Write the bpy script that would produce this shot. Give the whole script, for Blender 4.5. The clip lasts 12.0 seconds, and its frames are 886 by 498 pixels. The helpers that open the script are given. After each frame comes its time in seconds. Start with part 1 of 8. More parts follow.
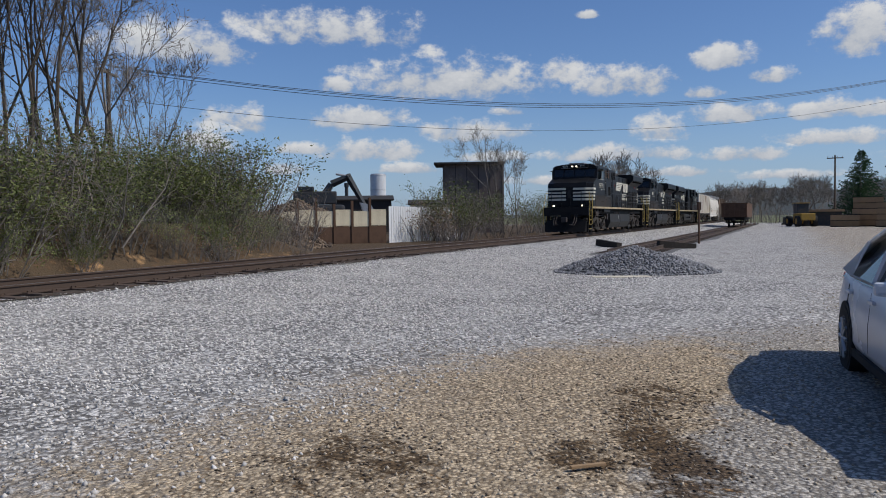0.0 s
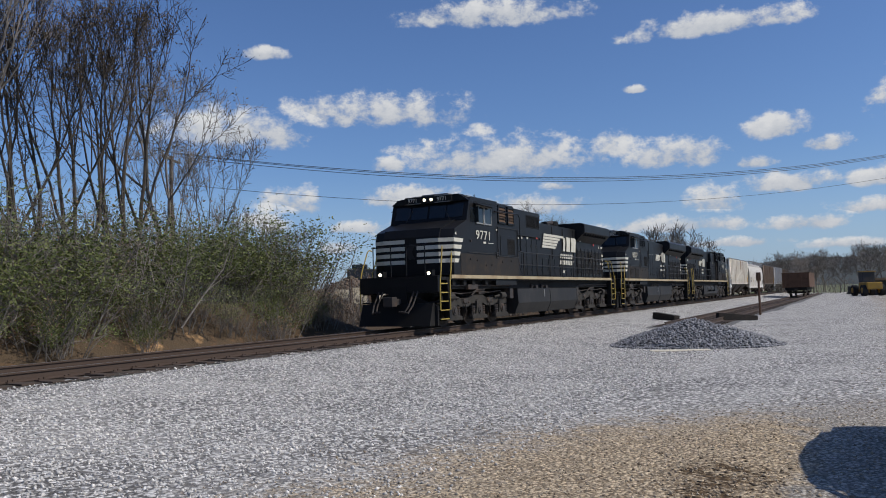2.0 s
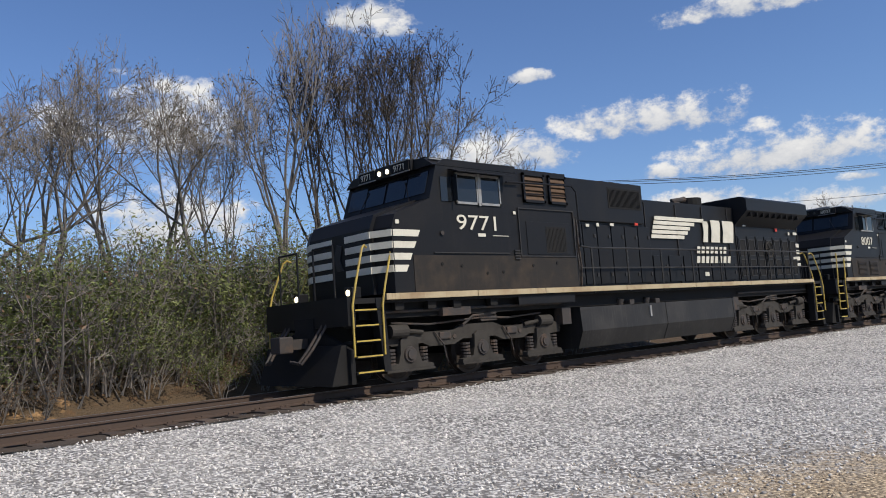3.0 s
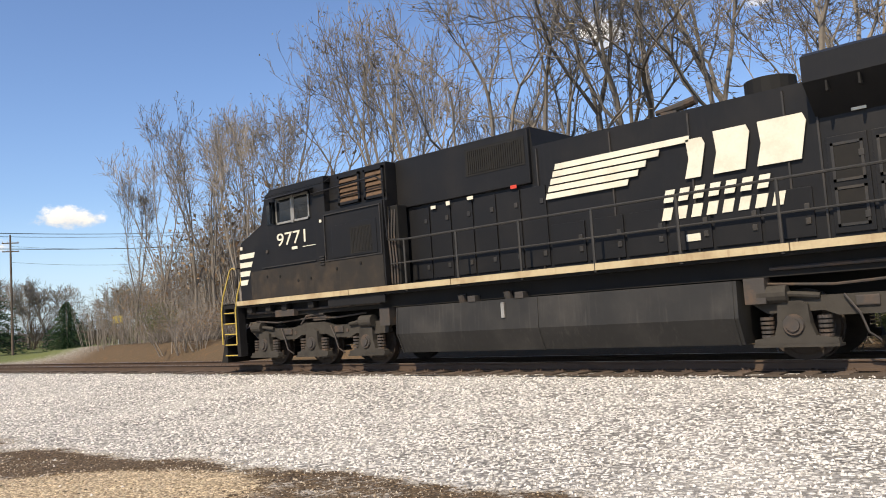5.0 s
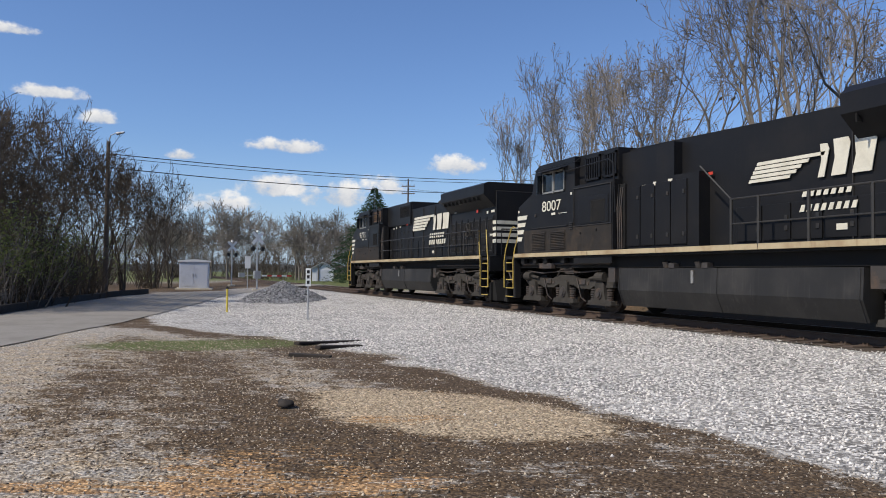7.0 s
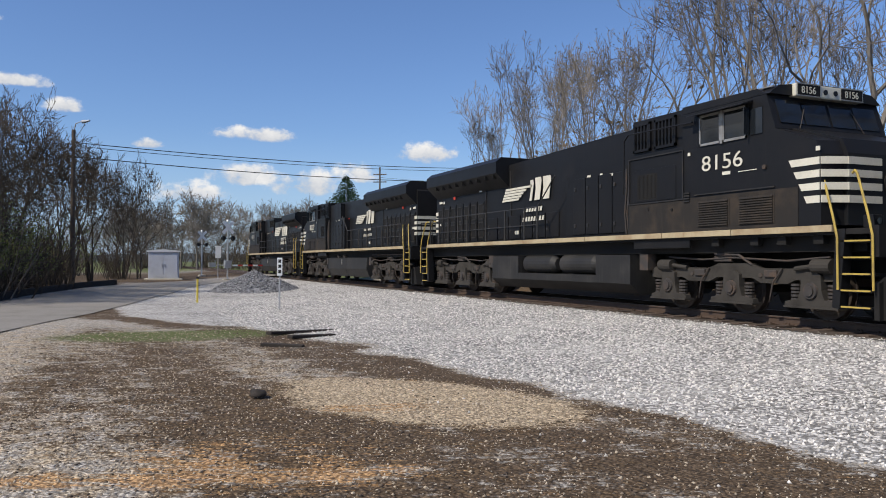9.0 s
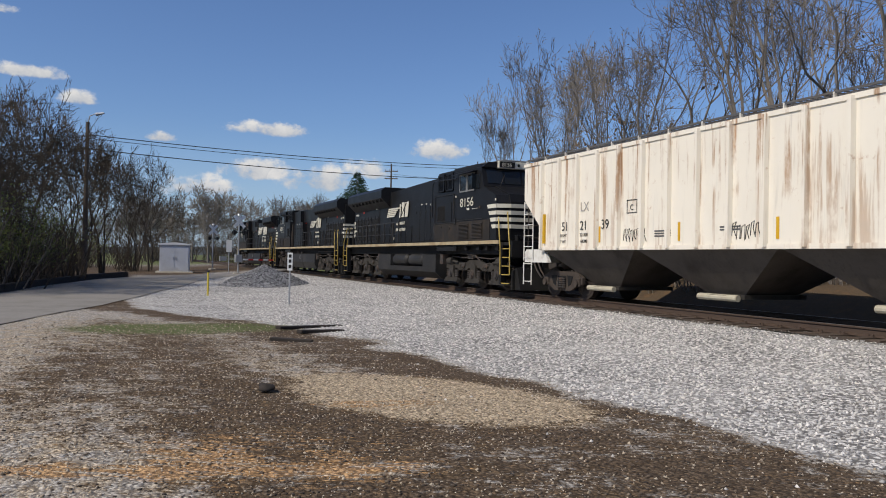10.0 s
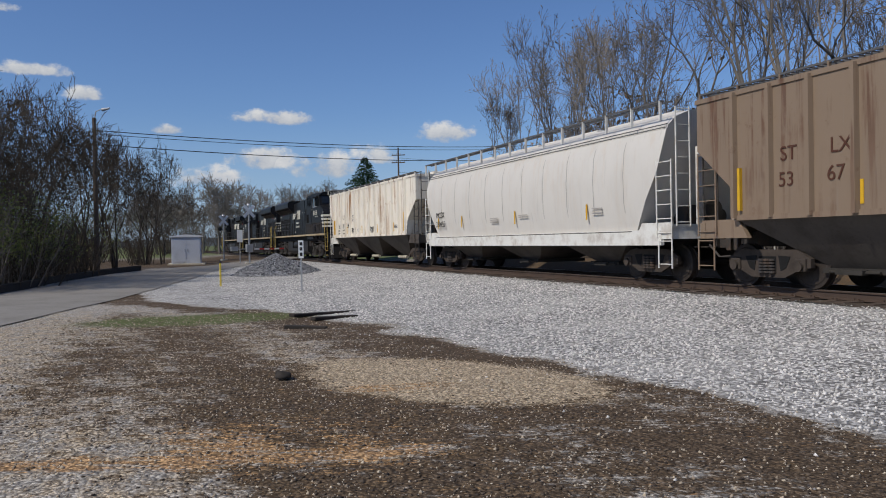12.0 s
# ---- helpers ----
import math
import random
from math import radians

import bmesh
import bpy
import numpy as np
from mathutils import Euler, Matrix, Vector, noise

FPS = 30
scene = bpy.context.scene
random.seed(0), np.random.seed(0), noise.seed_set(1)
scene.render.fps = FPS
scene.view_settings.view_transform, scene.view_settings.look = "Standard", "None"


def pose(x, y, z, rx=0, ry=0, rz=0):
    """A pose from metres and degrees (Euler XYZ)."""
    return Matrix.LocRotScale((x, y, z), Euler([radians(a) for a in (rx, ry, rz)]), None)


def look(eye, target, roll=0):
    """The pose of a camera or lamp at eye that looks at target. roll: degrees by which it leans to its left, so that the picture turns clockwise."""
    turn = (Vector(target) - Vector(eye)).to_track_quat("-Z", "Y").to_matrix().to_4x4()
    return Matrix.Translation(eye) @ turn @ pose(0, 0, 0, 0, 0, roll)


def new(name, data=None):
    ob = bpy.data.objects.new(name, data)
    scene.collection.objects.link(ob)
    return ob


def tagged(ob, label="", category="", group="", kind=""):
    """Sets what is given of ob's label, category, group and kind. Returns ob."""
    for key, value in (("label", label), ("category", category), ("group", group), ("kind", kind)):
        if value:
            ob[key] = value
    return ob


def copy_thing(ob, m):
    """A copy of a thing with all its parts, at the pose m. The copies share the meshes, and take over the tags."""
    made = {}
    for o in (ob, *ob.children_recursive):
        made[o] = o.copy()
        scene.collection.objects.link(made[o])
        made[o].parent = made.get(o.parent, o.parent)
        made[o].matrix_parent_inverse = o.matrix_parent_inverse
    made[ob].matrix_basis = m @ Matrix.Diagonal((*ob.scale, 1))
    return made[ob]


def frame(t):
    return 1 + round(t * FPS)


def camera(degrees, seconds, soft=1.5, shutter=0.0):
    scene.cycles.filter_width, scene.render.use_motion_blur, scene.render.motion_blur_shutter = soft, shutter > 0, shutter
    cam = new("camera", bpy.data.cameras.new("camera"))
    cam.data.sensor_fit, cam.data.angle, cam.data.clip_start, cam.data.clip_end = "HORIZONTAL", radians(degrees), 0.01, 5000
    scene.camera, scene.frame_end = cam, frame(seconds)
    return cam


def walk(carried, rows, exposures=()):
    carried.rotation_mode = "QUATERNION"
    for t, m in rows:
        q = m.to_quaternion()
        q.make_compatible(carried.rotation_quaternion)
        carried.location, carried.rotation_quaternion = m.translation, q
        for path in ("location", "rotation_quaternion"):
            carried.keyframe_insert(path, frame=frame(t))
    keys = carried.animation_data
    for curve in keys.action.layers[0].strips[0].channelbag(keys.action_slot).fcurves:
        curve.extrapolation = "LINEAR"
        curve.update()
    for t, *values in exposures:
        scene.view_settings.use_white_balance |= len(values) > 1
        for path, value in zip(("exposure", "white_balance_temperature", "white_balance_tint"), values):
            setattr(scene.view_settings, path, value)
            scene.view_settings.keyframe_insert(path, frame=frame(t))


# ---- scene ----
RAIL = 0.50          # height of the rail heads over the yard
TRACK_Y = 13.40      # centre line of the main track, which runs along x
EYE = (0.0, 0.0, 1.60)
TURNS = [  # seconds, yaw, pitch, roll
    (0.0, -66.02, -2.25, 0.67),
    (0.5, -66.19, -0.98, 0.27),
    (1.0, -65.82, -0.80, 0.87),
    (1.5, -64.36, 1.36, 1.69),
    (2.0, -62.14, 3.39, 1.63),
    (2.5, -55.31, 3.95, 2.85),
    (2.7, -50.70, 4.67, 3.50),
    (4.3, 13.67, 6.79, 4.75),
    (4.5, 22.58, 6.50, 4.85),
    (5.0, 42.62, 4.67, 3.90),
    (5.5, 58.50, 2.59, 1.83),
    (6.0, 64.91, 2.41, -0.31),
    (6.5, 69.80, 1.47, -0.64),
    (7.0, 68.82, 1.77, -0.58),
    (7.2, 67.56, 1.83, -0.74),
    (8.8, 66.48, 0.50, -0.33),
    (9.0, 66.79, 0.92, -0.16),
    (9.5, 67.21, 0.91, -0.15),
    (10.0, 67.52, 0.73, -1.11),
    (10.5, 67.96, 0.81, -0.65),
    (11.0, 67.24, 1.10, -0.24),
    (11.5, 68.26, -0.34, 0.73),
    (12.0, 68.28, -0.58, 1.05),
]
cam = camera(59.27, 12.0, soft=1.0)
walk(cam, [(t, pose(*EYE, 90 + p, r, y)) for t, y, p, r in TURNS],
     exposures=[(0.0, -0.42, 6300, 10), (2.5, -0.27, 6350, 10), (4.3, 0.79, 7750, 10), (4.7, 0.74, 7750, 10), (5.5, 0.17, 7000, 10), (6.5, 0.05, 6600, 10), (9.0, 0.04, 6600, 10), (10.0, -0.22, 6650, 10), (11.0, -0.36, 6800, 11), (12.0, -0.40, 6350, 10)])


def train_front(t):
    """x of the leading coupler at t seconds; the train runs towards -x."""
    return 48.60 - 13.933 * t - (-0.0134) * t * t


SUN_TO = Vector((0.16, -0.74, 0.78)).normalized()   # towards the sun


def node_tree(owner):
    owner.use_nodes = True
    nt = owner.node_tree
    nt.nodes.clear()
    return nt


class N:
    """Short hand for building node trees."""

    def __init__(self, nt):
        self.nt = nt

    def add(self, kind):
        return self.nt.nodes.new(kind)

    def put(self, sock, v):
        if isinstance(v, bpy.types.NodeSocket):
            self.nt.links.new(v, sock)
        elif v is not None:
            sock.default_value = v

    def math(self, op, a, b=None, c=None, clamp=False):
        n = self.add("ShaderNodeMath")
        n.operation, n.use_clamp = op, clamp
        for s, v in zip(n.inputs, (a, b, c)):
            self.put(s, v)
        return n.outputs[0]

    def vmath(self, op, a, b=None, out=0):
        n = self.add("ShaderNodeVectorMath")
        n.operation = op
        self.put(n.inputs[0], a)
        if b is not None:
            self.put(n.inputs[1], b)
        return n.outputs[out]

    def mix(self, f, a, b, blend="MIX"):
        n = self.add("ShaderNodeMix")
        n.data_type, n.blend_type, n.clamp_factor = "RGBA", blend, True
        self.put(n.inputs["Factor"], f)
        self.put(n.inputs[6], a)
        self.put(n.inputs[7], b)
        return n.outputs[2]

    def smooth(self, v, lo, hi, a=0.0, b=1.0):
        n = self.add("ShaderNodeMapRange")
        n.interpolation_type = "SMOOTHSTEP"
        for s, x in zip(n.inputs, (v, lo, hi, a, b)):
            self.put(s, x)
        return n.outputs[0]

    def noise(self, vec, scale, detail=4.0, rough=0.55, kind="ShaderNodeTexNoise", dist=0.0, out="Fac"):
        n = self.add(kind)
        self.put(n.inputs["Vector"], vec)
        n.inputs["Scale"].default_value = scale
        if kind == "ShaderNodeTexNoise":
            n.inputs["Detail"].default_value = detail
            n.inputs["Roughness"].default_value = rough
            n.inputs["Distortion"].default_value = dist
        return n.outputs[out]

    def stretch(self, vec, s):
        return self.vmath("MULTIPLY", vec, s)


def direction(az, el):
    a, e = radians(az), radians(el)
    return Vector((-math.sin(a) * math.cos(e), math.cos(a) * math.cos(e), math.sin(e)))


# azimuth (left of +y), elevation, half width, half height of each cloud, in degrees
CLOUDS_YARD = [
    (-79.3, 9.3, 3.5, 1.37), (-85.8, 10.5, 2, 1.01), (-88.6, 9.2, 1.7, 0.64), (-94.3, 11.4, 2.6, 2.06), (-81.5, 5.8, 2, 1.19), (-86.5, 6.8, 3.5, 0.82),
    (-93.1, 6.7, 3.5, 0.82), (-92.8, 4.9, 3.9, 0.64), (-87.2, 4.1, 2.6, 0.64), (-78.9, 4.4, 5.2, 0.73), (-82.5, 17.8, 5.2, 0.91), (-83, 3, 3.2, 0.4),
    (-90, 2.6, 3, 0.4), (-84.5, 8.4, 1.5, 0.5), (-98, 3.6, 3, 0.5),
]
CLOUDS_EAST = [
    (-65.2, 11.8, 1.3, 0.64), (-66.4, 9.7, 7.6, 1.83), (-75, 10.2, 1.8, 1.14), (-60.2, 7.1, 3.5, 1.1), (-61, 4.9, 3.9, 1.01), (-67.8, 6.1, 4.4, 1),
    (-76.6, 14.1, 0.8, 0.32), (-66.3, 19.9, 6.1, 1.1), (-64, 3.6, 3, 0.45), (-70, 4.4, 2.4, 0.5), (-73.5, 2.6, 3, 0.4), (-71, 7.6, 1.2, 0.4),
]
CLOUDS_BANK = [
    (-47, 11.8, 5.2, 1.6), (-57.8, 13.2, 6.5, 1.65), (-58.4, 9.5, 1.4, 0.73), (-51.4, 6.8, 3.1, 1.19), (-54.5, 3.6, 1.7, 0.55), (-49.4, 5.3, 2.2, 1.1),
    (-39.1, 21.3, 1.7, 0.64), (-49.5, 17.3, 1.5, 0.55), (-23.3, 14.9, 4.8, 3.43), (-38, 22.2, 3.1, 1.37), (-23.2, 8, 5.2, 2.74), (-10.1, 14.6, 3.1, 1.14),
    (-16.4, 14.5, 2.6, 1.6), (-56, 5, 2.5, 0.5),
]
CLOUDS_WEST = [
    (29.4, 18.9, 1.7, 1.6), (8.4, 22.4, 2.6, 1.37), (18.1, 19.8, 1.7, 1.6), (80.2, 8.9, 3.1, 0.64), (80.9, 6, 2.3, 0.91), (76.7, 5.5, 2.6, 1.1),
    (68, 7.8, 2.2, 0.82), (96.1, 11.5, 2, 0.55), (98.7, 15.1, 2, 0.41), (92.8, 10.1, 1.1, 0.55), (87.6, 8, 1, 0.41), (73.4, 6.2, 1.7, 0.82),
    (84.7, 4.6, 2.6, 0.82),
]
CLOUDS_BEHIND = [
    (130, 9, 8, 2.5), (160, 12, 9, 3), (-130, 12, 9, 3), (-160, 9, 8, 2.5),
]



def make_world():
    w = bpy.data.worlds.new("sky")
    scene.world = w
    nt = node_tree(w)
    n = N(nt)
    geo = n.add("ShaderNodeTexCoord")
    d = n.vmath("NORMALIZE", geo.outputs["Generated"])
    sky = n.add("ShaderNodeTexSky")
    sky.sky_type, sky.sun_disc = "NISHITA", False
    sky.sun_elevation = math.asin(SUN_TO.z)
    sky.sun_rotation = math.atan2(SUN_TO.x, SUN_TO.y)
    sky.air_density, sky.dust_density, sky.ozone_density = 1.0, 0.6, 2.0
    fine = n.noise(n.stretch(d, (1, 1, 1.5)), 30.0, 8.0, 0.64)
    broad = n.noise(n.stretch(d, (1, 1, 1.6)), 9.0, 3.0, 0.5)
    wob = n.math("ADD", n.math("MULTIPLY", n.math("SUBTRACT", fine, 0.5), 4.2), n.math("MULTIPLY", n.math("SUBTRACT", broad, 0.5), 1.0))
    best = None
    low = None
    for az, el, a, b in CLOUDS_YARD + CLOUDS_EAST + CLOUDS_BANK + CLOUDS_WEST + CLOUDS_BEHIND:
        c = direction(az, el)
        right = Vector((c.y, -c.x, 0)).normalized()
        up = right.cross(c)
        off = n.vmath("SUBTRACT", d, tuple(c))
        u = n.vmath("DOT_PRODUCT", off, tuple(right / radians(a * 1.12)), out=1)
        v = n.vmath("DOT_PRODUCT", off, tuple(up / radians(b * 1.2)), out=1)
        under = n.math("MULTIPLY", n.math("MINIMUM", v, 0.0), 0.8)
        v2 = n.math("ADD", v, under)
        r = n.math("ADD", n.math("MULTIPLY", u, u), n.math("MULTIPLY", v2, v2))
        m = n.math("SUBTRACT", 1.0, r)
        best = m if best is None else n.math("MAXIMUM", best, m)
        sh = n.math("MULTIPLY", n.math("GREATER_THAN", m, -0.6), n.math("ADD", n.math("MULTIPLY", v, 0.5), 0.5, clamp=True))
        low = sh if low is None else n.math("MAXIMUM", low, sh)
    mask = n.smooth(n.math("ADD", best, wob), -0.05, 1.05)
    lift = n.math("ADD", low, n.math("MULTIPLY", n.math("SUBTRACT", fine, 0.5), 1.6), clamp=True)
    white = n.mix(lift, (4.2, 4.7, 5.6, 1), (8.6, 8.6, 8.6, 1))
    z = n.add("ShaderNodeSeparateXYZ")
    n.put(z.inputs[0], d)
    haze = n.smooth(z.outputs[2], 0.0, 0.17, 0.42, 0.0)
    deep = n.mix(1.0, sky.outputs[0], (0.80, 0.98, 1.30, 1), "MULTIPLY")
    base = n.mix(haze, deep, (4.6, 6.2, 8.8, 1))
    col = n.mix(mask, base, white)
    bg = n.add("ShaderNodeBackground")
    n.put(bg.inputs[0], col)
    bg.inputs[1].default_value = 0.10
    out = n.add("ShaderNodeOutputWorld")
    nt.links.new(bg.outputs[0], out.inputs[0])


make_world()
lamp = bpy.data.lights.new("sun", "SUN")
lamp.energy, lamp.angle, lamp.color = 4.2, radians(0.53), (1.0, 0.93, 0.82)
sun = new("sun", lamp)
sun.matrix_world = look(SUN_TO * 50, (0, 0, 0))


MATS = {}


def material(name, build):
    if name not in MATS:
        m = bpy.data.materials.new(name)
        nt = node_tree(m)
        n = N(nt)
        b = n.add("ShaderNodeBsdfPrincipled")
        o = n.add("ShaderNodeOutputMaterial")
        nt.links.new(b.outputs[0], o.inputs[0])
        build(n, b, o)
        MATS[name] = m
    return MATS[name]


def bump(n, b, height, strength=0.4, dist=0.02):
    k = n.add("ShaderNodeBump")
    k.inputs["Strength"].default_value = strength
    k.inputs["Distance"].default_value = dist
    n.put(k.inputs["Height"], height)
    n.nt.links.new(k.outputs[0], b.inputs["Normal"])


def coords(n, kind="Object"):
    return n.add("ShaderNodeTexCoord").outputs[kind]


def worn(name, col, dirt=(0.09, 0.07, 0.05), amount=0.35, rough=0.5, metal=0.0, scale=3.0, bumpy=0.1, spread=0.12, streaks=0.0, island=0.0, spec=0.3):
    """Paint, metal, wood or plaster: a base colour with broad dirt, fine grain, optional run-down streaks."""
    def build(n, b, o):
        v = coords(n)
        big = n.noise(v, scale, 5, 0.6)
        fine = n.noise(v, scale * 14, 3, 0.6)
        base = n.mix(n.math("MULTIPLY", fine, 1.0), [c * (1 - spread) for c in col] + [1], [min(1, c * (1 + spread)) for c in col] + [1])
        m = n.math("MULTIPLY", n.smooth(big, 0.42, 0.78), amount)
        c = n.mix(m, base, (*dirt, 1))
        if streaks:
            s = n.noise(n.stretch(v, (7.0, 7.0, 0.35)), 2.2, 5, 0.65)
            s2 = n.noise(v, 1.1, 2, 0.5)
            c = n.mix(n.math("MULTIPLY", n.math("MULTIPLY", n.smooth(s, 0.5, 0.72), n.smooth(s2, 0.3, 0.65)), streaks), c, (*dirt, 1))
        if island:
            r = n.add("ShaderNodeObjectInfo").outputs["Random"]
            k = n.math("ADD", n.math("MULTIPLY", r, 2 * island), 1 - island)
            c = n.mix(1.0, c, k, "MULTIPLY")
        n.put(b.inputs["Base Color"], c)
        n.put(b.inputs["Roughness"], n.math("ADD", n.math("MULTIPLY", big, 0.25), rough - 0.12, clamp=True))
        b.inputs["Metallic"].default_value = metal
        b.inputs["Specular IOR Level"].default_value = spec
        if bumpy:
            bump(n, b, fine, bumpy, 0.01)
    return material(name, build)


def part(name, bm, mat, parent=None, label="", smooth=False):
    """Links a bmesh as one mesh object, under a thing or a part."""
    me = bpy.data.meshes.new(name)
    bm.to_mesh(me)
    bm.free()
    for m in (mat if isinstance(mat, (list, tuple)) else [mat]):
        me.materials.append(m)
    if smooth:
        me.polygons.foreach_set("use_smooth", [True] * len(me.polygons))
    ob = new(name, me)
    if parent is not None:
        ob.parent = parent
    if label:
        ob["label"] = label
    return ob


def raw(name, verts, faces, mat, parent=None, label="", smooth=False):
    me = bpy.data.meshes.new(name)
    me.from_pydata(verts, [], faces)
    me.materials.append(mat)
    if smooth:
        me.polygons.foreach_set("use_smooth", [True] * len(me.polygons))
    ob = new(name, me)
    if parent is not None:
        ob.parent = parent
    if label:
        ob["label"] = label
    return ob


def box(bm, x0, x1, y0, y1, z0, z1, bevel=0.0):
    r = bmesh.ops.create_cube(bm, size=1.0)
    vs = r["verts"]
    for v in vs:
        v.co = Vector(((x0 + x1) / 2 + v.co.x * (x1 - x0), (y0 + y1) / 2 + v.co.y * (y1 - y0), (z0 + z1) / 2 + v.co.z * (z1 - z0)))
    if bevel:
        es = {e for v in vs for e in v.link_edges}
        bmesh.ops.bevel(bm, geom=list(es), offset=bevel, segments=2, affect="EDGES", profile=0.6)
    return bm


def new_box(*a, bevel=0.0):
    return box(bmesh.new(), *a, bevel=bevel)


def tube(bm, p, q, r, r2=None, seg=8):
    """A round bar from p to q."""
    p, q = Vector(p), Vector(q)
    d = q - p
    m = Matrix.Translation((p + q) / 2) @ d.to_track_quat("Z", "Y").to_matrix().to_4x4()
    bmesh.ops.create_cone(bm, cap_ends=True, segments=seg, radius1=r, radius2=r if r2 is None else r2, depth=d.length, matrix=m)
    return bm


def pipe(bm, pts, r, seg=6):
    """One bent round bar through all the points."""
    pts = [Vector(p) for p in pts]
    last = len(pts) - 1
    u, rings = None, []
    for i, p in enumerate(pts):
        d = (pts[min(i + 1, last)] - pts[max(i - 1, 0)]).normalized()
        u = d.orthogonal() if u is None else u - d * u.dot(d)
        u.normalize()
        w = d.cross(u)
        rings.append([bm.verts.new(p + (u * math.cos(6.2832 * k / seg) + w * math.sin(6.2832 * k / seg)) * r) for k in range(seg)])
    fs = [bm.faces.new(rings[0][::-1]), bm.faces.new(rings[-1])]
    for a, b in zip(rings, rings[1:]):
        for k in range(seg):
            fs.append(bm.faces.new((a[k], a[(k + 1) % seg], b[(k + 1) % seg], b[k])))
    bmesh.ops.recalc_face_normals(bm, faces=fs)
    return bm


def prism(bm, outline, axis, a, b):
    """An outline of 2D points pulled from a to b along an axis: 'y' takes (x, z), 'x' takes (y, z), 'z' takes (x, y)."""
    def at(p, k):
        return {"y": (p[0], k, p[1]), "x": (k, p[0], p[1]), "z": (p[0], p[1], k)}[axis]
    lo = [bm.verts.new(at(p, a)) for p in outline]
    hi = [bm.verts.new(at(p, b)) for p in outline]
    c = len(outline)
    fs = [bm.faces.new(lo), bm.faces.new(hi[::-1])]
    for i in range(c):
        fs.append(bm.faces.new((lo[i], hi[i], hi[(i + 1) % c], lo[(i + 1) % c])))
    bmesh.ops.recalc_face_normals(bm, faces=fs)
    return bm


def thing(name, m, label, category, group="", kind=""):
    e = new(name)
    e.empty_display_size = 0.2
    e.matrix_basis = m
    return tagged(e, label, category, group, kind)


# ---- ground: yard, ballast shoulder, verge and bank, one sheet out to the horizon
def ease(v, lo, hi):
    k = np.clip((v - lo) / (hi - lo), 0, 1)
    return k * k * (3 - 2 * k)


EDGE_X = [-400, -60, -38, -30, -24, -19, -14.2, -10.5, -8.1, -6.5, -4.8, 0, 3.2, 5.2, 8.3, 10.4, 13, 400]
EDGE_Y = [7.0, 6.5, 2.0, 0.2, 0.6, 2.9, 4.3, 4.9, 5.3, 5.6, 5.7, 5.2, 4.5, 4.2, 3.4, 1.6, -1.5, -3.0]


def wave(x, y, s, seed):
    """Cheap smooth noise, -1 to 1."""
    out = 0
    rng = np.random.RandomState(seed)
    for k in range(7):
        a, f, p = rng.uniform(0, 6.28), s * (0.6 + 0.55 * k), rng.uniform(0, 6.28)
        out = out + np.sin((x * np.cos(a) + y * np.sin(a)) * f + p) / (1 + 0.45 * k)
    return out / 3.0


def blob(x, y, cx, cy, rx, ry, turn=0.0, soft=0.5):
    c, s = math.cos(radians(turn)), math.sin(radians(turn))
    u, v = ((x - cx) * c + (y - cy) * s) / rx, (-(x - cx) * s + (y - cy) * c) / ry
    return 1 - ease(np.sqrt(u * u + v * v), 1 - soft, 1 + soft)


def ground_height(x, y):
    x, y = np.asarray(x, float), np.asarray(y, float)
    z = 0.30 * ease(y, 6.2, 12.3) + 0.0 * x
    z = z - 0.25 * ease(y, 14.9, 16.8)
    bank = ease(x, -9, 12) * (1 - ease(x, 23, 30)) * 1.5 + ease(-x, 3, 12) * (1 - ease(-x, 45, 70)) * 1.0
    z = z + bank * ease(y, 16.9, 19.6)
    z = z + 0.05 * wave(x, y, 0.35, 3) * ease(np.abs(y - 13.4), 3, 8) + 0.018 * wave(x, y, 1.7, 5) * (1 - ease(y, 10, 12))
    return z


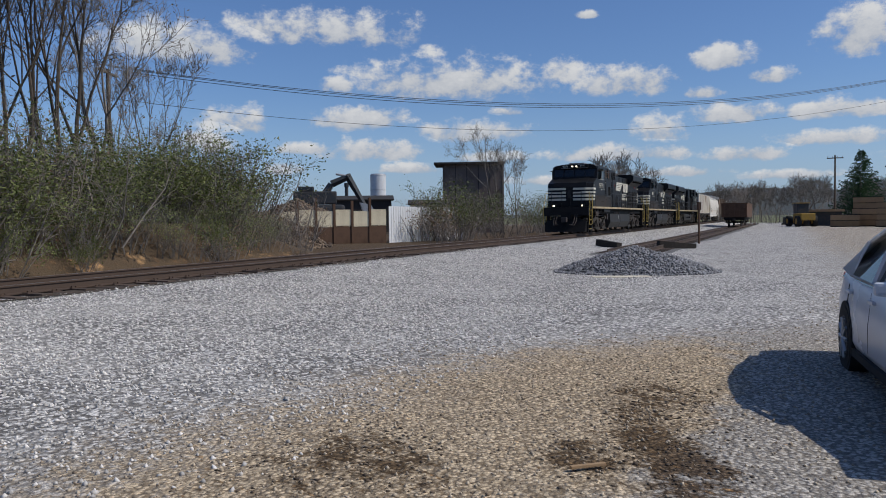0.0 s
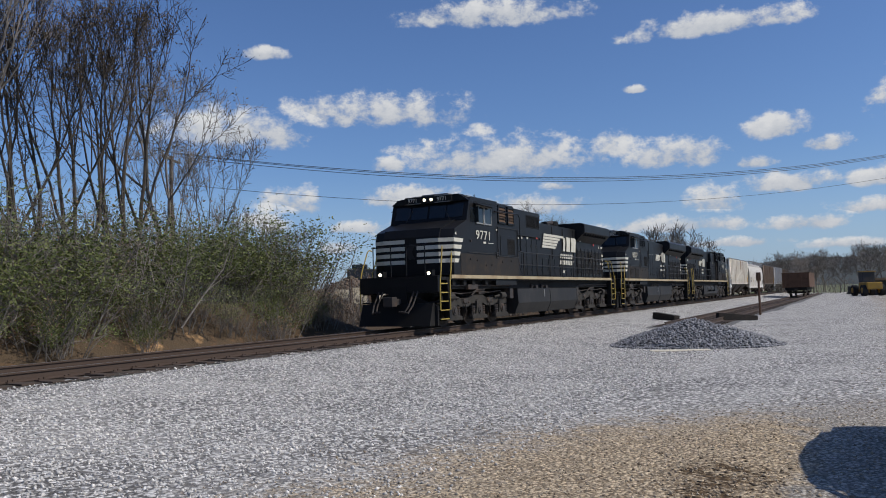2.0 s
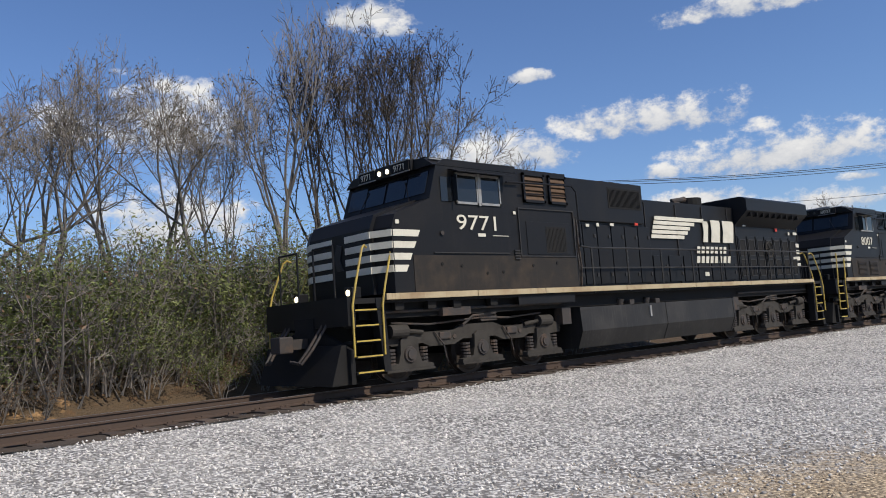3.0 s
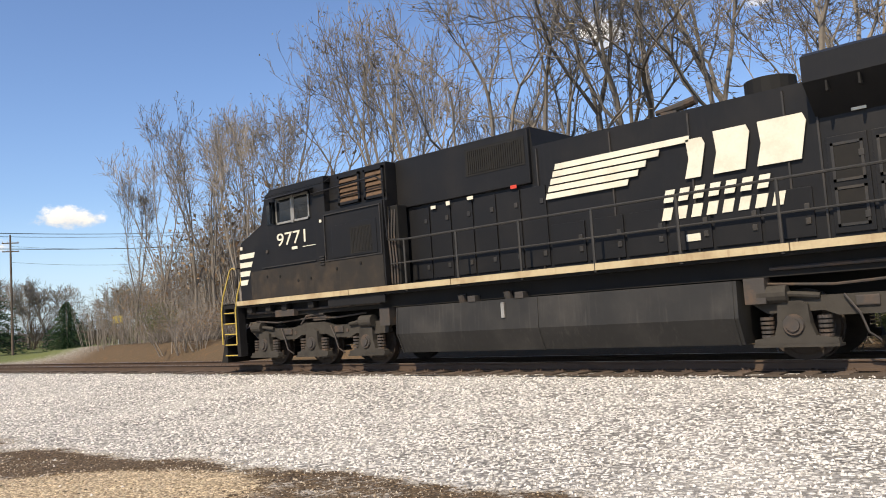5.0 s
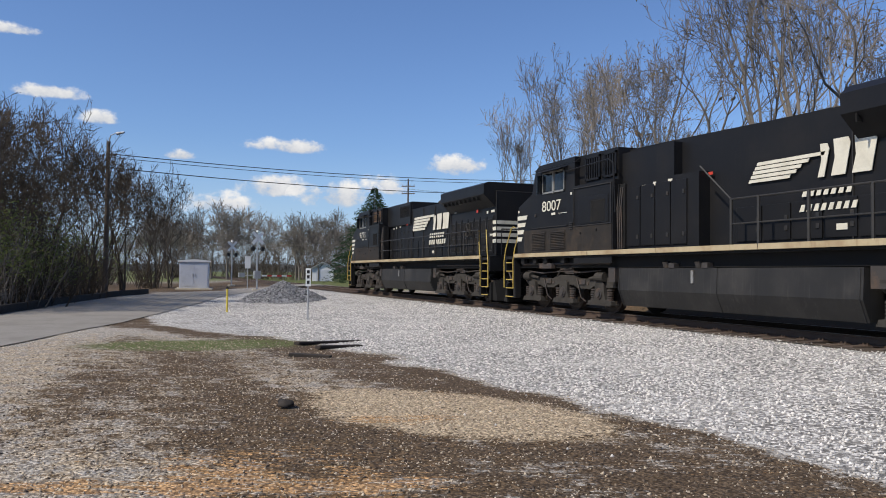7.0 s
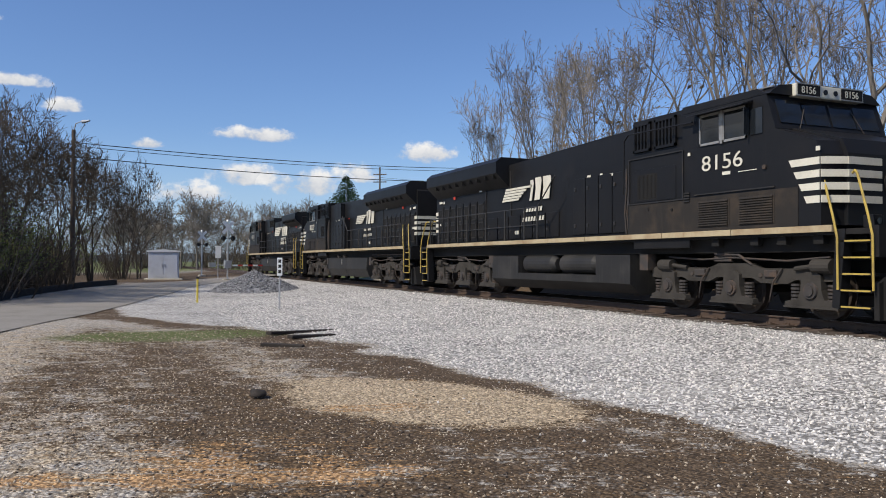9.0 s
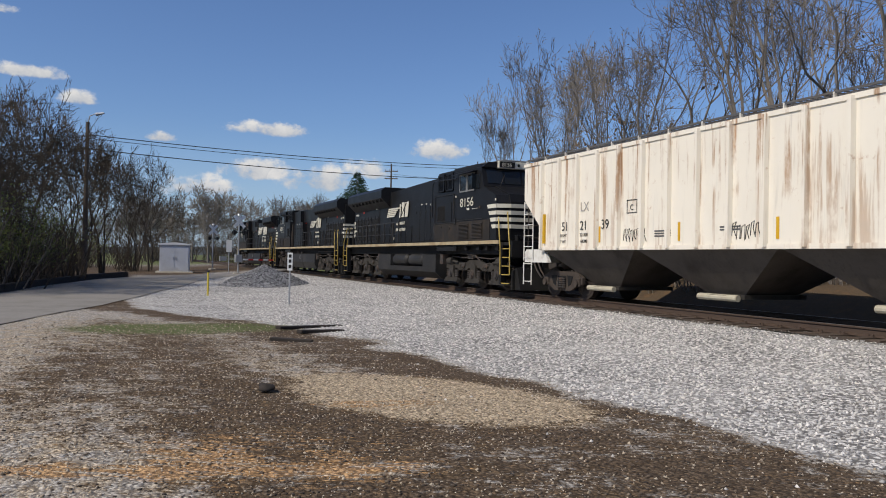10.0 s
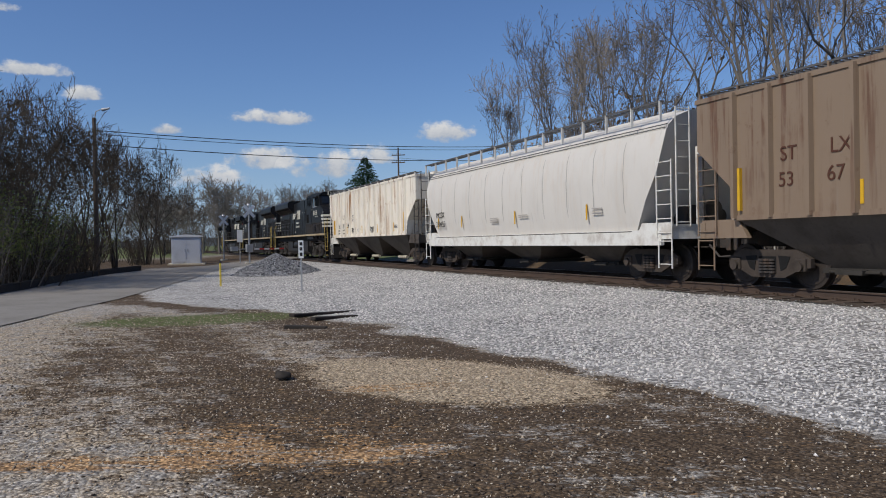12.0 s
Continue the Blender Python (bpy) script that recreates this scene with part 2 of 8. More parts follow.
def soils(x, y):
    """How far each spot is dirt, dark litter, clay, grass, tan gravel or far-side scrub ground."""
    edge = np.interp(x, EDGE_X, EDGE_Y) + 0.45 * wave(x, y, 1.3, 8) + 0.2 * wave(x, y, 4.0, 9)
    half = 0.22 + 2.4 * ease(x, -1.0, 3.0)
    yard = ease(edge - y, -half, half)
    left = 1 - ease(x, -2.5, 1.0)
    tan = blob(x, y, -8.5, 3.35, 1.95, 1.15, 28, 0.25)
    field = blob(x, y, -12.6, 0.2, 8.0, 2.6, 8, 0.35) * (1 - ease(-y, 0.6 + 0.05 * (x + 12), 2.2))
    clay = left * yard * np.clip(0.85 * blob(x, y, -6.45, 0.95, 0.95, 0.62, 70, 0.95) + 0.95 * blob(x, y, -6.35, -0.35, 0.8, 0.17, 70, 0.7) + 0.7 * blob(x, y, -5.75, 1.75, 0.6, 0.22, 75, 0.6)
                                 + 0.5 * blob(x, y, -8.2, 2.7, 0.9, 0.3, 75, 0.6), 0, 1) * (0.85 + 0.7 * wave(x, y, 2.6, 4) + 0.35 * wave(x, y, 8.0, 44))
    dark = left * yard * np.clip(ease(edge - y, 0.05, 0.25) * (1 - ease(edge - y, 0.9, 2.0)) + 0.95 * blob(x, y, -6.0, 3.0, 3.2, 2.0, 20, 0.4)
                                 + 0.9 * blob(x, y, -9.3, 1.5, 1.5, 0.8, 20, 0.5) + 0.70 * field, 0, 1) * (1 - 0.95 * tan)
    dark = dark * (0.85 + 0.35 * wave(x, y, 2.2, 12) + 0.25 * wave(x, y, 6.5, 13))
    dark = dark * (1 - 0.7 * np.clip(clay, 0, 1))
    right = yard * (1 - left)
    dark = dark + right * np.clip(0.95 * blob(x, y, 4.35, 2.5, 0.75, 0.45, 40, 0.9) + 0.9 * blob(x, y, 6.6, 1.0, 0.9, 0.45, 10, 0.9)
                                  + 0.75 * blob(x, y, 5.2, 1.0, 0.6, 0.5, 0, 0.6) + 0.8 * blob(x, y, 4.7, 0.45, 0.5, 0.3, 0, 0.6) + 0.5 * blob(x, y, 4.0, 3.0, 0.5, 0.4, 0, 0.6), 0, 1) * (0.72 + 0.5 * wave(x, y, 5.0, 14) + 0.3 * wave(x, y, 13.0, 15))
    dirt = (1 - left) * blob(x, y, 6.0, 2.3, 4.6, 2.0, 160, 0.6) * (0.35 + 0.65 * ease(y, 0.0, 1.1)) + 0.9 * tan * left + 0.35 * left * yard
    dirt = np.clip(dirt + 0.35 * blob(x, y, 15, -1.5, 6, 2.0, 0, 0.6) + 0.42 * ease(x, 24, 40) * (1 - ease(y, 1.0, 4.0)) + 0.15 * left * yard * blob(x, y, -12, 0.0, 8, 3.0, 8, 0.4), 0, 1)
    grass = left * np.clip(blob(x, y, -17.6, 1.2, 2.6, 1.3, 80, 0.5), 0, 1) * 0.85
    lane_y = np.interp(x, [-130, -66, -61, -52, -40, -30, -19, -8], [60, 13.4, 6.2, 2.6, 0.0, -2.3, -5.2, -9.2])
    woods = ease(lane_y - y, 3.3, 4.3) * ease(-x, 22, 27)
    verge = np.maximum(ease(y, 16.3, 17.6), woods)
    meadow = ease(-x, 43, 50) * ease(y, 17, 19) + ease(x, 130, 180) * 0.7 + ease(-y, 14, 22) * 0.8 * ease(x, -24, -10) + ease(-x, 95, 120) * 0.8
    grass = np.clip(grass + meadow, 0, 1)
    cut = verge * (1 - ease(y, 17.8, 18.6)) * ease(x, -8, 6) * (0.3 + 0.9 * (wave(x, y, 1.1, 6) > 0.1))
    return yard, np.clip(dirt, 0, 1), np.clip(dark, 0, 1), np.clip(clay + 0.5 * cut * (0.65 + 0.5 * wave(x, y, 0.8, 2)), 0, 1), grass, verge * (1 - grass)


def spread(lo, hi, step, far, grow=1.22):
    mid = list(np.arange(lo, hi + 1e-6, step))
    s, a, out = step, mid[0], []
    while a > -far:
        s *= grow
        a -= s
        out.append(a)
    s, b, out2 = step, mid[-1], []
    while b < far:
        s *= grow
        b += s
        out2.append(b)
    return np.array(out[::-1] + mid + out2)


def stones(n, v, scale, lo, hi):
    """Colour and height of broken stone: a grey of its own for each stone, dark gaps."""
    t = n.add("ShaderNodeTexVoronoi")
    n.put(t.inputs["Vector"], v)
    t.inputs["Scale"].default_value = scale
    t.inputs["Randomness"].default_value = 1.0
    d = t.outputs["Distance"]
    sep = n.add("ShaderNodeSeparateColor")
    n.put(sep.inputs[0], t.outputs["Color"])
    c = n.mix(sep.outputs[0], (*lo, 1), (*hi, 1))
    return c, d


def ground_material():
    def build(n, b, o):
        v = coords(n)

        def attr(name):
            a = n.add("ShaderNodeAttribute")
            a.attribute_name = name
            return a.outputs["Fac"]
        sc, sd = stones(n, v, 17.0, (0.26, 0.25, 0.235), (0.90, 0.855, 0.79))
        big = n.noise(v, 0.55, 4, 0.6)
        mid = n.noise(v, 3.2, 5, 0.65)
        fine = n.noise(v, 38.0, 4, 0.7)
        grit = n.noise(v, 19.0, 5, 0.75)
        streak = n.noise(n.stretch(v, (1.2, 5.0, 1)), 2.0, 4, 0.65)
        turn = n.add("ShaderNodeMapping")
        turn.inputs["Rotation"].default_value = (0, 0, radians(-70))
        n.put(turn.inputs["Vector"], v)
        drag = n.noise(n.stretch(turn.outputs[0], (1.0, 6.0, 1)), 2.2, 5, 0.7)
        gap = n.smooth(sd, 0.36, 0.66, 0.0, 0.85)
        ballast = n.mix(gap, sc, (0.08, 0.074, 0.068, 1))
        ballast = n.mix(n.smooth(big, 0.35, 0.7, 0.0, 0.35), ballast, (0.62, 0.59, 0.54, 1))

        # yard gravel: each stone lighter or darker than the dirt it lies in
        gc, gd = stones(n, v, 31.0, (0.52, 0.51, 0.50), (1.50, 1.48, 1.44))
        grain = n.mix(n.smooth(gd, 0.40, 0.68, 0.0, 0.8), gc, (0.36, 0.33, 0.30, 1))
        grain = n.mix(1.0, grain, n.mix(grit, (0.58, 0.57, 0.56, 1), (1.5, 1.5, 1.5, 1)), "MULTIPLY")

        def masked(name, noisy, lo=0.32, hi=0.68, k=1.1):
            return n.smooth(n.math("ADD", attr(name), n.math("MULTIPLY", n.math("SUBTRACT", noisy, 0.5), k)), lo, hi)
        tint = n.mix(mid, (0.34, 0.318, 0.285, 1), (0.49, 0.458, 0.41, 1))
        dirt = n.mix(mid, (0.40, 0.305, 0.19, 1), (0.62, 0.51, 0.36, 1))
        dirt = n.mix(n.smooth(streak, 0.5, 0.75, 0.0, 0.5), dirt, (0.37, 0.275, 0.165, 1))
        tint = n.mix(n.math("MULTIPLY", masked("dirt", mid), 0.9), tint, dirt)
        loose = n.math("ADD", n.math("MULTIPLY", mid, 0.35), n.math("ADD", n.math("MULTIPLY", drag, 0.30), n.math("MULTIPLY", grit, 0.35)))
        dark = n.mix(fine, (0.036, 0.019, 0.007, 1), (0.125, 0.072, 0.028, 1))
        tint = n.mix(n.math("MULTIPLY", masked("dark", loose, 0.34, 0.66, 4.2), 0.88), tint, dark)
        clay = n.mix(mid, (0.31, 0.165, 0.065, 1), (0.58, 0.37, 0.185, 1))
        tint = n.mix(n.math("MULTIPLY", masked("clay", n.math("ADD", n.math("MULTIPLY", drag, 0.7), n.math("MULTIPLY", grit, 0.3)), 0.32, 0.64, 3.8), 0.9), tint, clay)
        soil = n.mix(1.0, tint, grain, "MULTIPLY")
        col = n.mix(n.smooth(n.math("ADD", attr("yard"), n.math("MULTIPLY", n.math("SUBTRACT", loose, 0.5), 2.4)), 0.1, 0.9), ballast, soil)
        verge = n.mix(fine, (0.04, 0.029, 0.018, 1), (0.15, 0.105, 0.065, 1))
        verge = n.mix(n.smooth(mid, 0.5, 0.7, 0.0, 0.6), verge, (0.16, 0.09, 0.045, 1))
        verge = n.mix(n.math("MULTIPLY", masked("clay", mid, 0.3, 0.7, 1.2), 0.9), verge, clay)
        col = n.mix(attr("verge"), col, verge)
        grass = n.mix(fine, (0.055, 0.075, 0.022, 1), (0.17, 0.18, 0.07, 1))
        col = n.mix(masked("grass", loose, 0.3, 0.8, 1.6), col, grass)
        n.put(b.inputs["Base Color"], col)
        b.inputs["Roughness"].default_value = 0.95
        b.inputs["Specular IOR Level"].default_value = 0.2
        h = n.math("ADD", n.math("MULTIPLY", n.math("SUBTRACT", 0.7, sd), 0.7), n.math("ADD", n.math("MULTIPLY", n.math("SUBTRACT", 0.7, gd), 0.5), n.math("MULTIPLY", grit, 0.7)))
        bump(n, b, h, 0.8, 0.035)
    return material("ground", build)


def make_ground():
    xs = spread(-26, 26, 0.16, 3500)
    ys = spread(-6, 22, 0.16, 3500)
    X, Y = np.meshgrid(xs, ys, indexing="ij")
    Z = ground_height(X, Y)
    nx, ny = len(xs), len(ys)
    co = np.stack([X, Y, Z], -1).reshape(-1, 3)
    i = np.arange(nx * ny).reshape(nx, ny)
    quads = np.stack([i[:-1, :-1], i[1:, :-1], i[1:, 1:], i[:-1, 1:]], -1).reshape(-1, 4)
    me = bpy.data.meshes.new("ground")
    me.vertices.add(len(co))
    me.vertices.foreach_set("co", co.ravel())
    me.loops.add(quads.size)
    me.loops.foreach_set("vertex_index", quads.ravel())
    me.polygons.add(len(quads))
    me.polygons.foreach_set("loop_start", np.arange(0, quads.size, 4))
    me.update(calc_edges=True)
    me.polygons.foreach_set("use_smooth", [True] * len(quads))
    for name, val in zip(("yard", "dirt", "dark", "clay", "grass", "verge"), soils(X.ravel(), Y.ravel())):
        a = me.attributes.new(name, "FLOAT", "POINT")
        a.data.foreach_set("value", np.ascontiguousarray(val, dtype=np.float32))
    me.materials.append(ground_material())
    tagged(new("ground", me), "gravel yard with white ballast, tan dirt and dark litter", "ground", kind="structure")


make_ground()


# ---- the train: three locomotives, then covered hoppers
LOCO = 22.1
BLACK = worn("black_paint", (0.0120, 0.0120, 0.0130), dirt=(0.032, 0.028, 0.024), amount=0.30, spec=0.17, rough=0.42, scale=0.9, bumpy=0.04, streaks=0.18)
DUSTY = worn("dusty_black_paint", (0.024, 0.021, 0.018), dirt=(0.070, 0.050, 0.034), amount=0.55, spec=0.2, rough=0.65, scale=2.3, bumpy=0.06, streaks=0.3)
GRIME = worn("truck_grime", (0.042, 0.037, 0.031), dirt=(0.015, 0.013, 0.011), amount=0.75, rough=0.85, scale=2.5, bumpy=0.3)
TANKP = worn("tank_paint", (0.019, 0.0185, 0.018), dirt=(0.07, 0.064, 0.058), amount=0.5, rough=0.6, scale=0.8, bumpy=0.1, streaks=0.35)
UNDER = worn("underframe_black", (0.008, 0.0076, 0.0072), dirt=(0.022, 0.019, 0.016), amount=0.5, rough=0.8, scale=2)
OFFWHITE = worn("stripe_white", (0.62, 0.585, 0.48), dirt=(0.32, 0.28, 0.2), amount=0.35, rough=0.5, scale=2)
SILL = worn("sill_stripe", (0.42, 0.34, 0.21), dirt=(0.20, 0.11, 0.05), amount=0.65, rough=0.6, scale=1.6, streaks=0.5)
YELLOW = worn("safety_yellow", (0.46, 0.33, 0.07), dirt=(0.19, 0.14, 0.07), amount=0.75, rough=0.5)
IRON = worn("dark_iron", (0.045, 0.04, 0.037), dirt=(0.14, 0.08, 0.045), amount=0.5, rough=0.7, scale=4, bumpy=0.2)
TREAD = worn("wheel_steel", (0.055, 0.044, 0.037), dirt=(0.02, 0.016, 0.014), amount=0.6, rough=0.6, metal=0.3, scale=5)
LOUVRE = worn("rusty_louvre", (0.10, 0.06, 0.035), dirt=(0.03, 0.02, 0.015), amount=0.5, rough=0.8, scale=5)
REDTAG = worn("red_sticker", (0.5, 0.05, 0.03), amount=0.1)
RAILING = worn("railing_paint", (0.030, 0.029, 0.028), dirt=(0.06, 0.05, 0.04), amount=0.4, rough=0.5)
# Lighter than the hood black: edge highlights of seams and latches as colour.
SEAM = worn("edge_highlight_grey", (0.026, 0.025, 0.0245), amount=0.4, rough=0.5)
SILVER = worn("bare_aluminium", (0.34, 0.33, 0.31), dirt=(0.08, 0.06, 0.05), amount=0.6, rough=0.5, metal=0.5)


def glass_build(n, b, o):
    b.inputs["Base Color"].default_value = (0.012, 0.014, 0.016, 1)
    b.inputs["Roughness"].default_value = 0.06
    b.inputs["IOR"].default_value = 1.5


GLASS = material("dark_cab_glass", glass_build)


def lamp_build(n, b, o):
    b.inputs["Base Color"].default_value = (0.9, 0.85, 0.7, 1)
    b.inputs["Emission Color"].default_value = (1.0, 0.86, 0.6, 1)
    b.inputs["Emission Strength"].default_value = 4.0


HEADLAMP = material("lit_headlamp", lamp_build)


def lettering(name, text, size, m, mat, parent, spacing=1.0, shear=0.0, bold=0.0, width=None):
    """Flat lettering from the built-in font, as a mesh. m places its lower left corner; text runs along local x."""
    cu = bpy.data.curves.new(name, "FONT")
    cu.body, cu.size, cu.space_character, cu.shear, cu.extrude, cu.offset = text, size, spacing, shear, 0.003, bold
    tmp = bpy.data.objects.new(name, cu)
    scene.collection.objects.link(tmp)
    me = bpy.data.meshes.new_from_object(tmp.evaluated_get(bpy.context.evaluated_depsgraph_get()))
    bpy.data.objects.remove(tmp)
    if width:
        co = [v.co.x for v in me.vertices]
        k = width / (max(co) - min(co))
        for v in me.vertices:
            v.co.x *= k
    me.materials.clear()
    me.materials.append(mat)
    ob = new(name, me)
    ob.parent = parent
    ob.matrix_basis = m
    return ob


def side_text(x, z, w, flip=1):
    """Pose for lettering on the side that faces -y (flip 1)."""
    return Matrix.Translation((x, w, z)) @ Matrix(((1, 0, 0, 0), (0, 0, -1, 0), (0, 1, 0, 0), (0, 0, 0, 1)))


def wheelset_mesh(r, gauge=1.49):
    bm = bmesh.new()
    for s in (-1, 1):
        y = s * gauge / 2
        tube(bm, (0, y - 0.06, 0), (0, y + 0.06, 0), r, seg=28)
        tube(bm, (0, y - s * 0.09, 0), (0, y - s * 0.06, 0), r + 0.028, seg=28)
        tube(bm, (0, y + s * 0.06, 0), (0, y + s * 0.075, 0), r * 0.86, r * 0.80, seg=28)
        tube(bm, (0, y + s * 0.06, 0), (0, y + s * 0.16, 0), r * 0.25, seg=12)
        for k in range(5):
            a = k * 1.2566
            tube(bm, (0.55 * r * math.cos(a), y + s * 0.06, 0.55 * r * math.sin(a)), (0.55 * r * math.cos(a), y + s * 0.082, 0.55 * r * math.sin(a)), 0.05, seg=8)
    tube(bm, (0, -1.0, 0), (0, 1.0, 0), 0.085, seg=10)
    me = bpy.data.meshes.new("wheelset")
    bm.to_mesh(me)
    bm.free()
    me.materials.append(TREAD)
    return me


WHEEL_LOCO, WHEEL_CAR = wheelset_mesh(0.533), wheelset_mesh(0.457)
ROLLING = []          # wheelset, radius, x on its vehicle, y, turn of the vehicle


def wheelset(parent, x, r, rolling=True, flip=1):
    ob = new("wheelset", WHEEL_LOCO if r > 0.5 else WHEEL_CAR)
    ob.parent = parent
    ob.matrix_basis = pose(x, 0, r)
    if rolling:
        ROLLING.append((ob, r, x, flip))
    return ob


def spring(bm, x, y, z0, z1, r=0.075, n=4):
    for k in range(n):
        z = z0 + (k + 0.5) * (z1 - z0) / n
        tube(bm, (x, y, z - 0.022), (x, y, z + 0.022), r, seg=10)


def loco_truck(parent, axles):
    """Three-axle truck: side frames, axle boxes with springs, brake cylinders."""
    a, b, c = axles
    for s in (-1, 1):
        bm = bmesh.new()
        out = [(a - 0.66, 0.92), (a - 0.45, 1.02), (a + 0.45, 0.98), (b - 0.75, 0.98), (b - 0.45, 1.08), (b + 0.45, 1.08), (b + 0.75, 0.98),
               (c - 0.45, 0.98), (c + 0.45, 1.02), (c + 0.70, 0.92), (c + 0.70, 0.74), (c + 0.34, 0.72), (c - 0.42, 0.76), (c - 0.62, 0.68), (b + 0.75, 0.68),
               (b + 0.50, 0.78), (b - 0.50, 0.78), (b - 0.75, 0.68), (a + 0.62, 0.68), (a + 0.42, 0.76), (a - 0.4, 0.74)]
        prism(bm, out, "y", s * 1.05, s * 1.17)
        tr = part("truck_frame", bm, GRIME, parent)
        for x in axles:
            bm = bmesh.new()
            prism(bm, [(x - 0.62, 0.24), (x - 0.60, 0.35), (x - 0.30, 0.40), (x - 0.24, 0.58), (x - 0.22, 0.86), (x - 0.12, 0.92), (x + 0.12, 0.92), (x + 0.22, 0.86), (x + 0.24, 0.58), (x + 0.30, 0.40), (x + 0.60, 0.35), (x + 0.62, 0.24)], "y", s * 1.1, s * 1.25)
            box(bm, x - 0.62, x + 0.62, min(s * 1.00, s * 1.28), max(s * 1.00, s * 1.28), 0.23, 0.27)
            axb = part("axle_box", bm, GRIME, tr)
            bm = bmesh.new()
            tube(bm, (x, s * 1.25, 0.56), (x, s * 1.29, 0.56), 0.165, 0.15, seg=18)
            tube(bm, (x, s * 1.29, 0.56), (x, s * 1.32, 0.56), 0.10, seg=14)
            part("bearing_cap", bm, IRON, axb)
            for d in (-0.42, 0.42):
                bm = bmesh.new()
                spring(bm, x + d, s * 1.15, 0.36, 0.70, 0.10, 5)
                part("spring", bm, IRON, tr)
        for x in (0.5 * (a + b), 0.5 * (b + c)):
            bm = bmesh.new()
            box(bm, x - 0.16, x + 0.16, min(s * 1.15, s * 1.21), max(s * 1.15, s * 1.21), 0.80, 0.95, bevel=0.02)
            tube(bm, (x + 0.28, s * 1.16, 0.84), (x + 0.28, s * 1.185, 0.84), 0.05, seg=10)
            part("frame_bracket", bm, IRON, tr)
            bm = bmesh.new()
            pipe(bm, [(x - 0.3, s * 1.2, 0.98), (x - 0.1, s * 1.24, 0.70), (x - 0.02, s * 1.22, 0.42), (x + 0.1, s * 1.12, 0.30)], 0.018)
            part("sand_pipe", bm, IRON, tr)
        for x, dx in ((a - 0.25, 0.5), (c + 0.05, -0.5)):
            bm = bmesh.new()
            tube(bm, (x - dx * 0.45, s * 1.22, 1.03), (x + dx * 0.4, s * 1.22, 1.03), 0.135, seg=14)
            tube(bm, (x + dx * 0.4, s * 1.22, 1.03), (x + dx * 1.3, s * 1.2, 0.98), 0.045, seg=8)
            part("brake_cylinder", bm, GRIME, tr, "grimy brake cylinder")
        bm = bmesh.new()
        pipe(bm, [(a - 0.4, s * 1.2, 1.2), (a + 0.6, s * 1.2, 1.13), (b, s * 1.2, 1.2), (b + 0.9, s * 1.2, 1.16), (c, s * 1.2, 1.22)], 0.022)
        pipe(bm, [(b - 0.5, s * 1.16, 1.05), (b - 0.2, s * 1.22, 1.25), (b + 0.5, s * 1.22, 1.28)], 0.03)
        box(bm, b + 0.05, b + 0.55, min(s * 1.08, s * 1.2), max(s * 1.08, s * 1.2), 1.12, 1.24)
        part("brake_rigging", bm, IRON, tr)


def handrail(parent, pts, posts, mat=BLACK, name="handrail"):
    bm = bmesh.new()
    pipe(bm, pts, 0.022)
    rail = part(name, bm, mat, parent)
    for p, q in posts:
        part("stanchion", tube(bmesh.new(), p, q, 0.02, seg=6), mat, rail)
    return rail


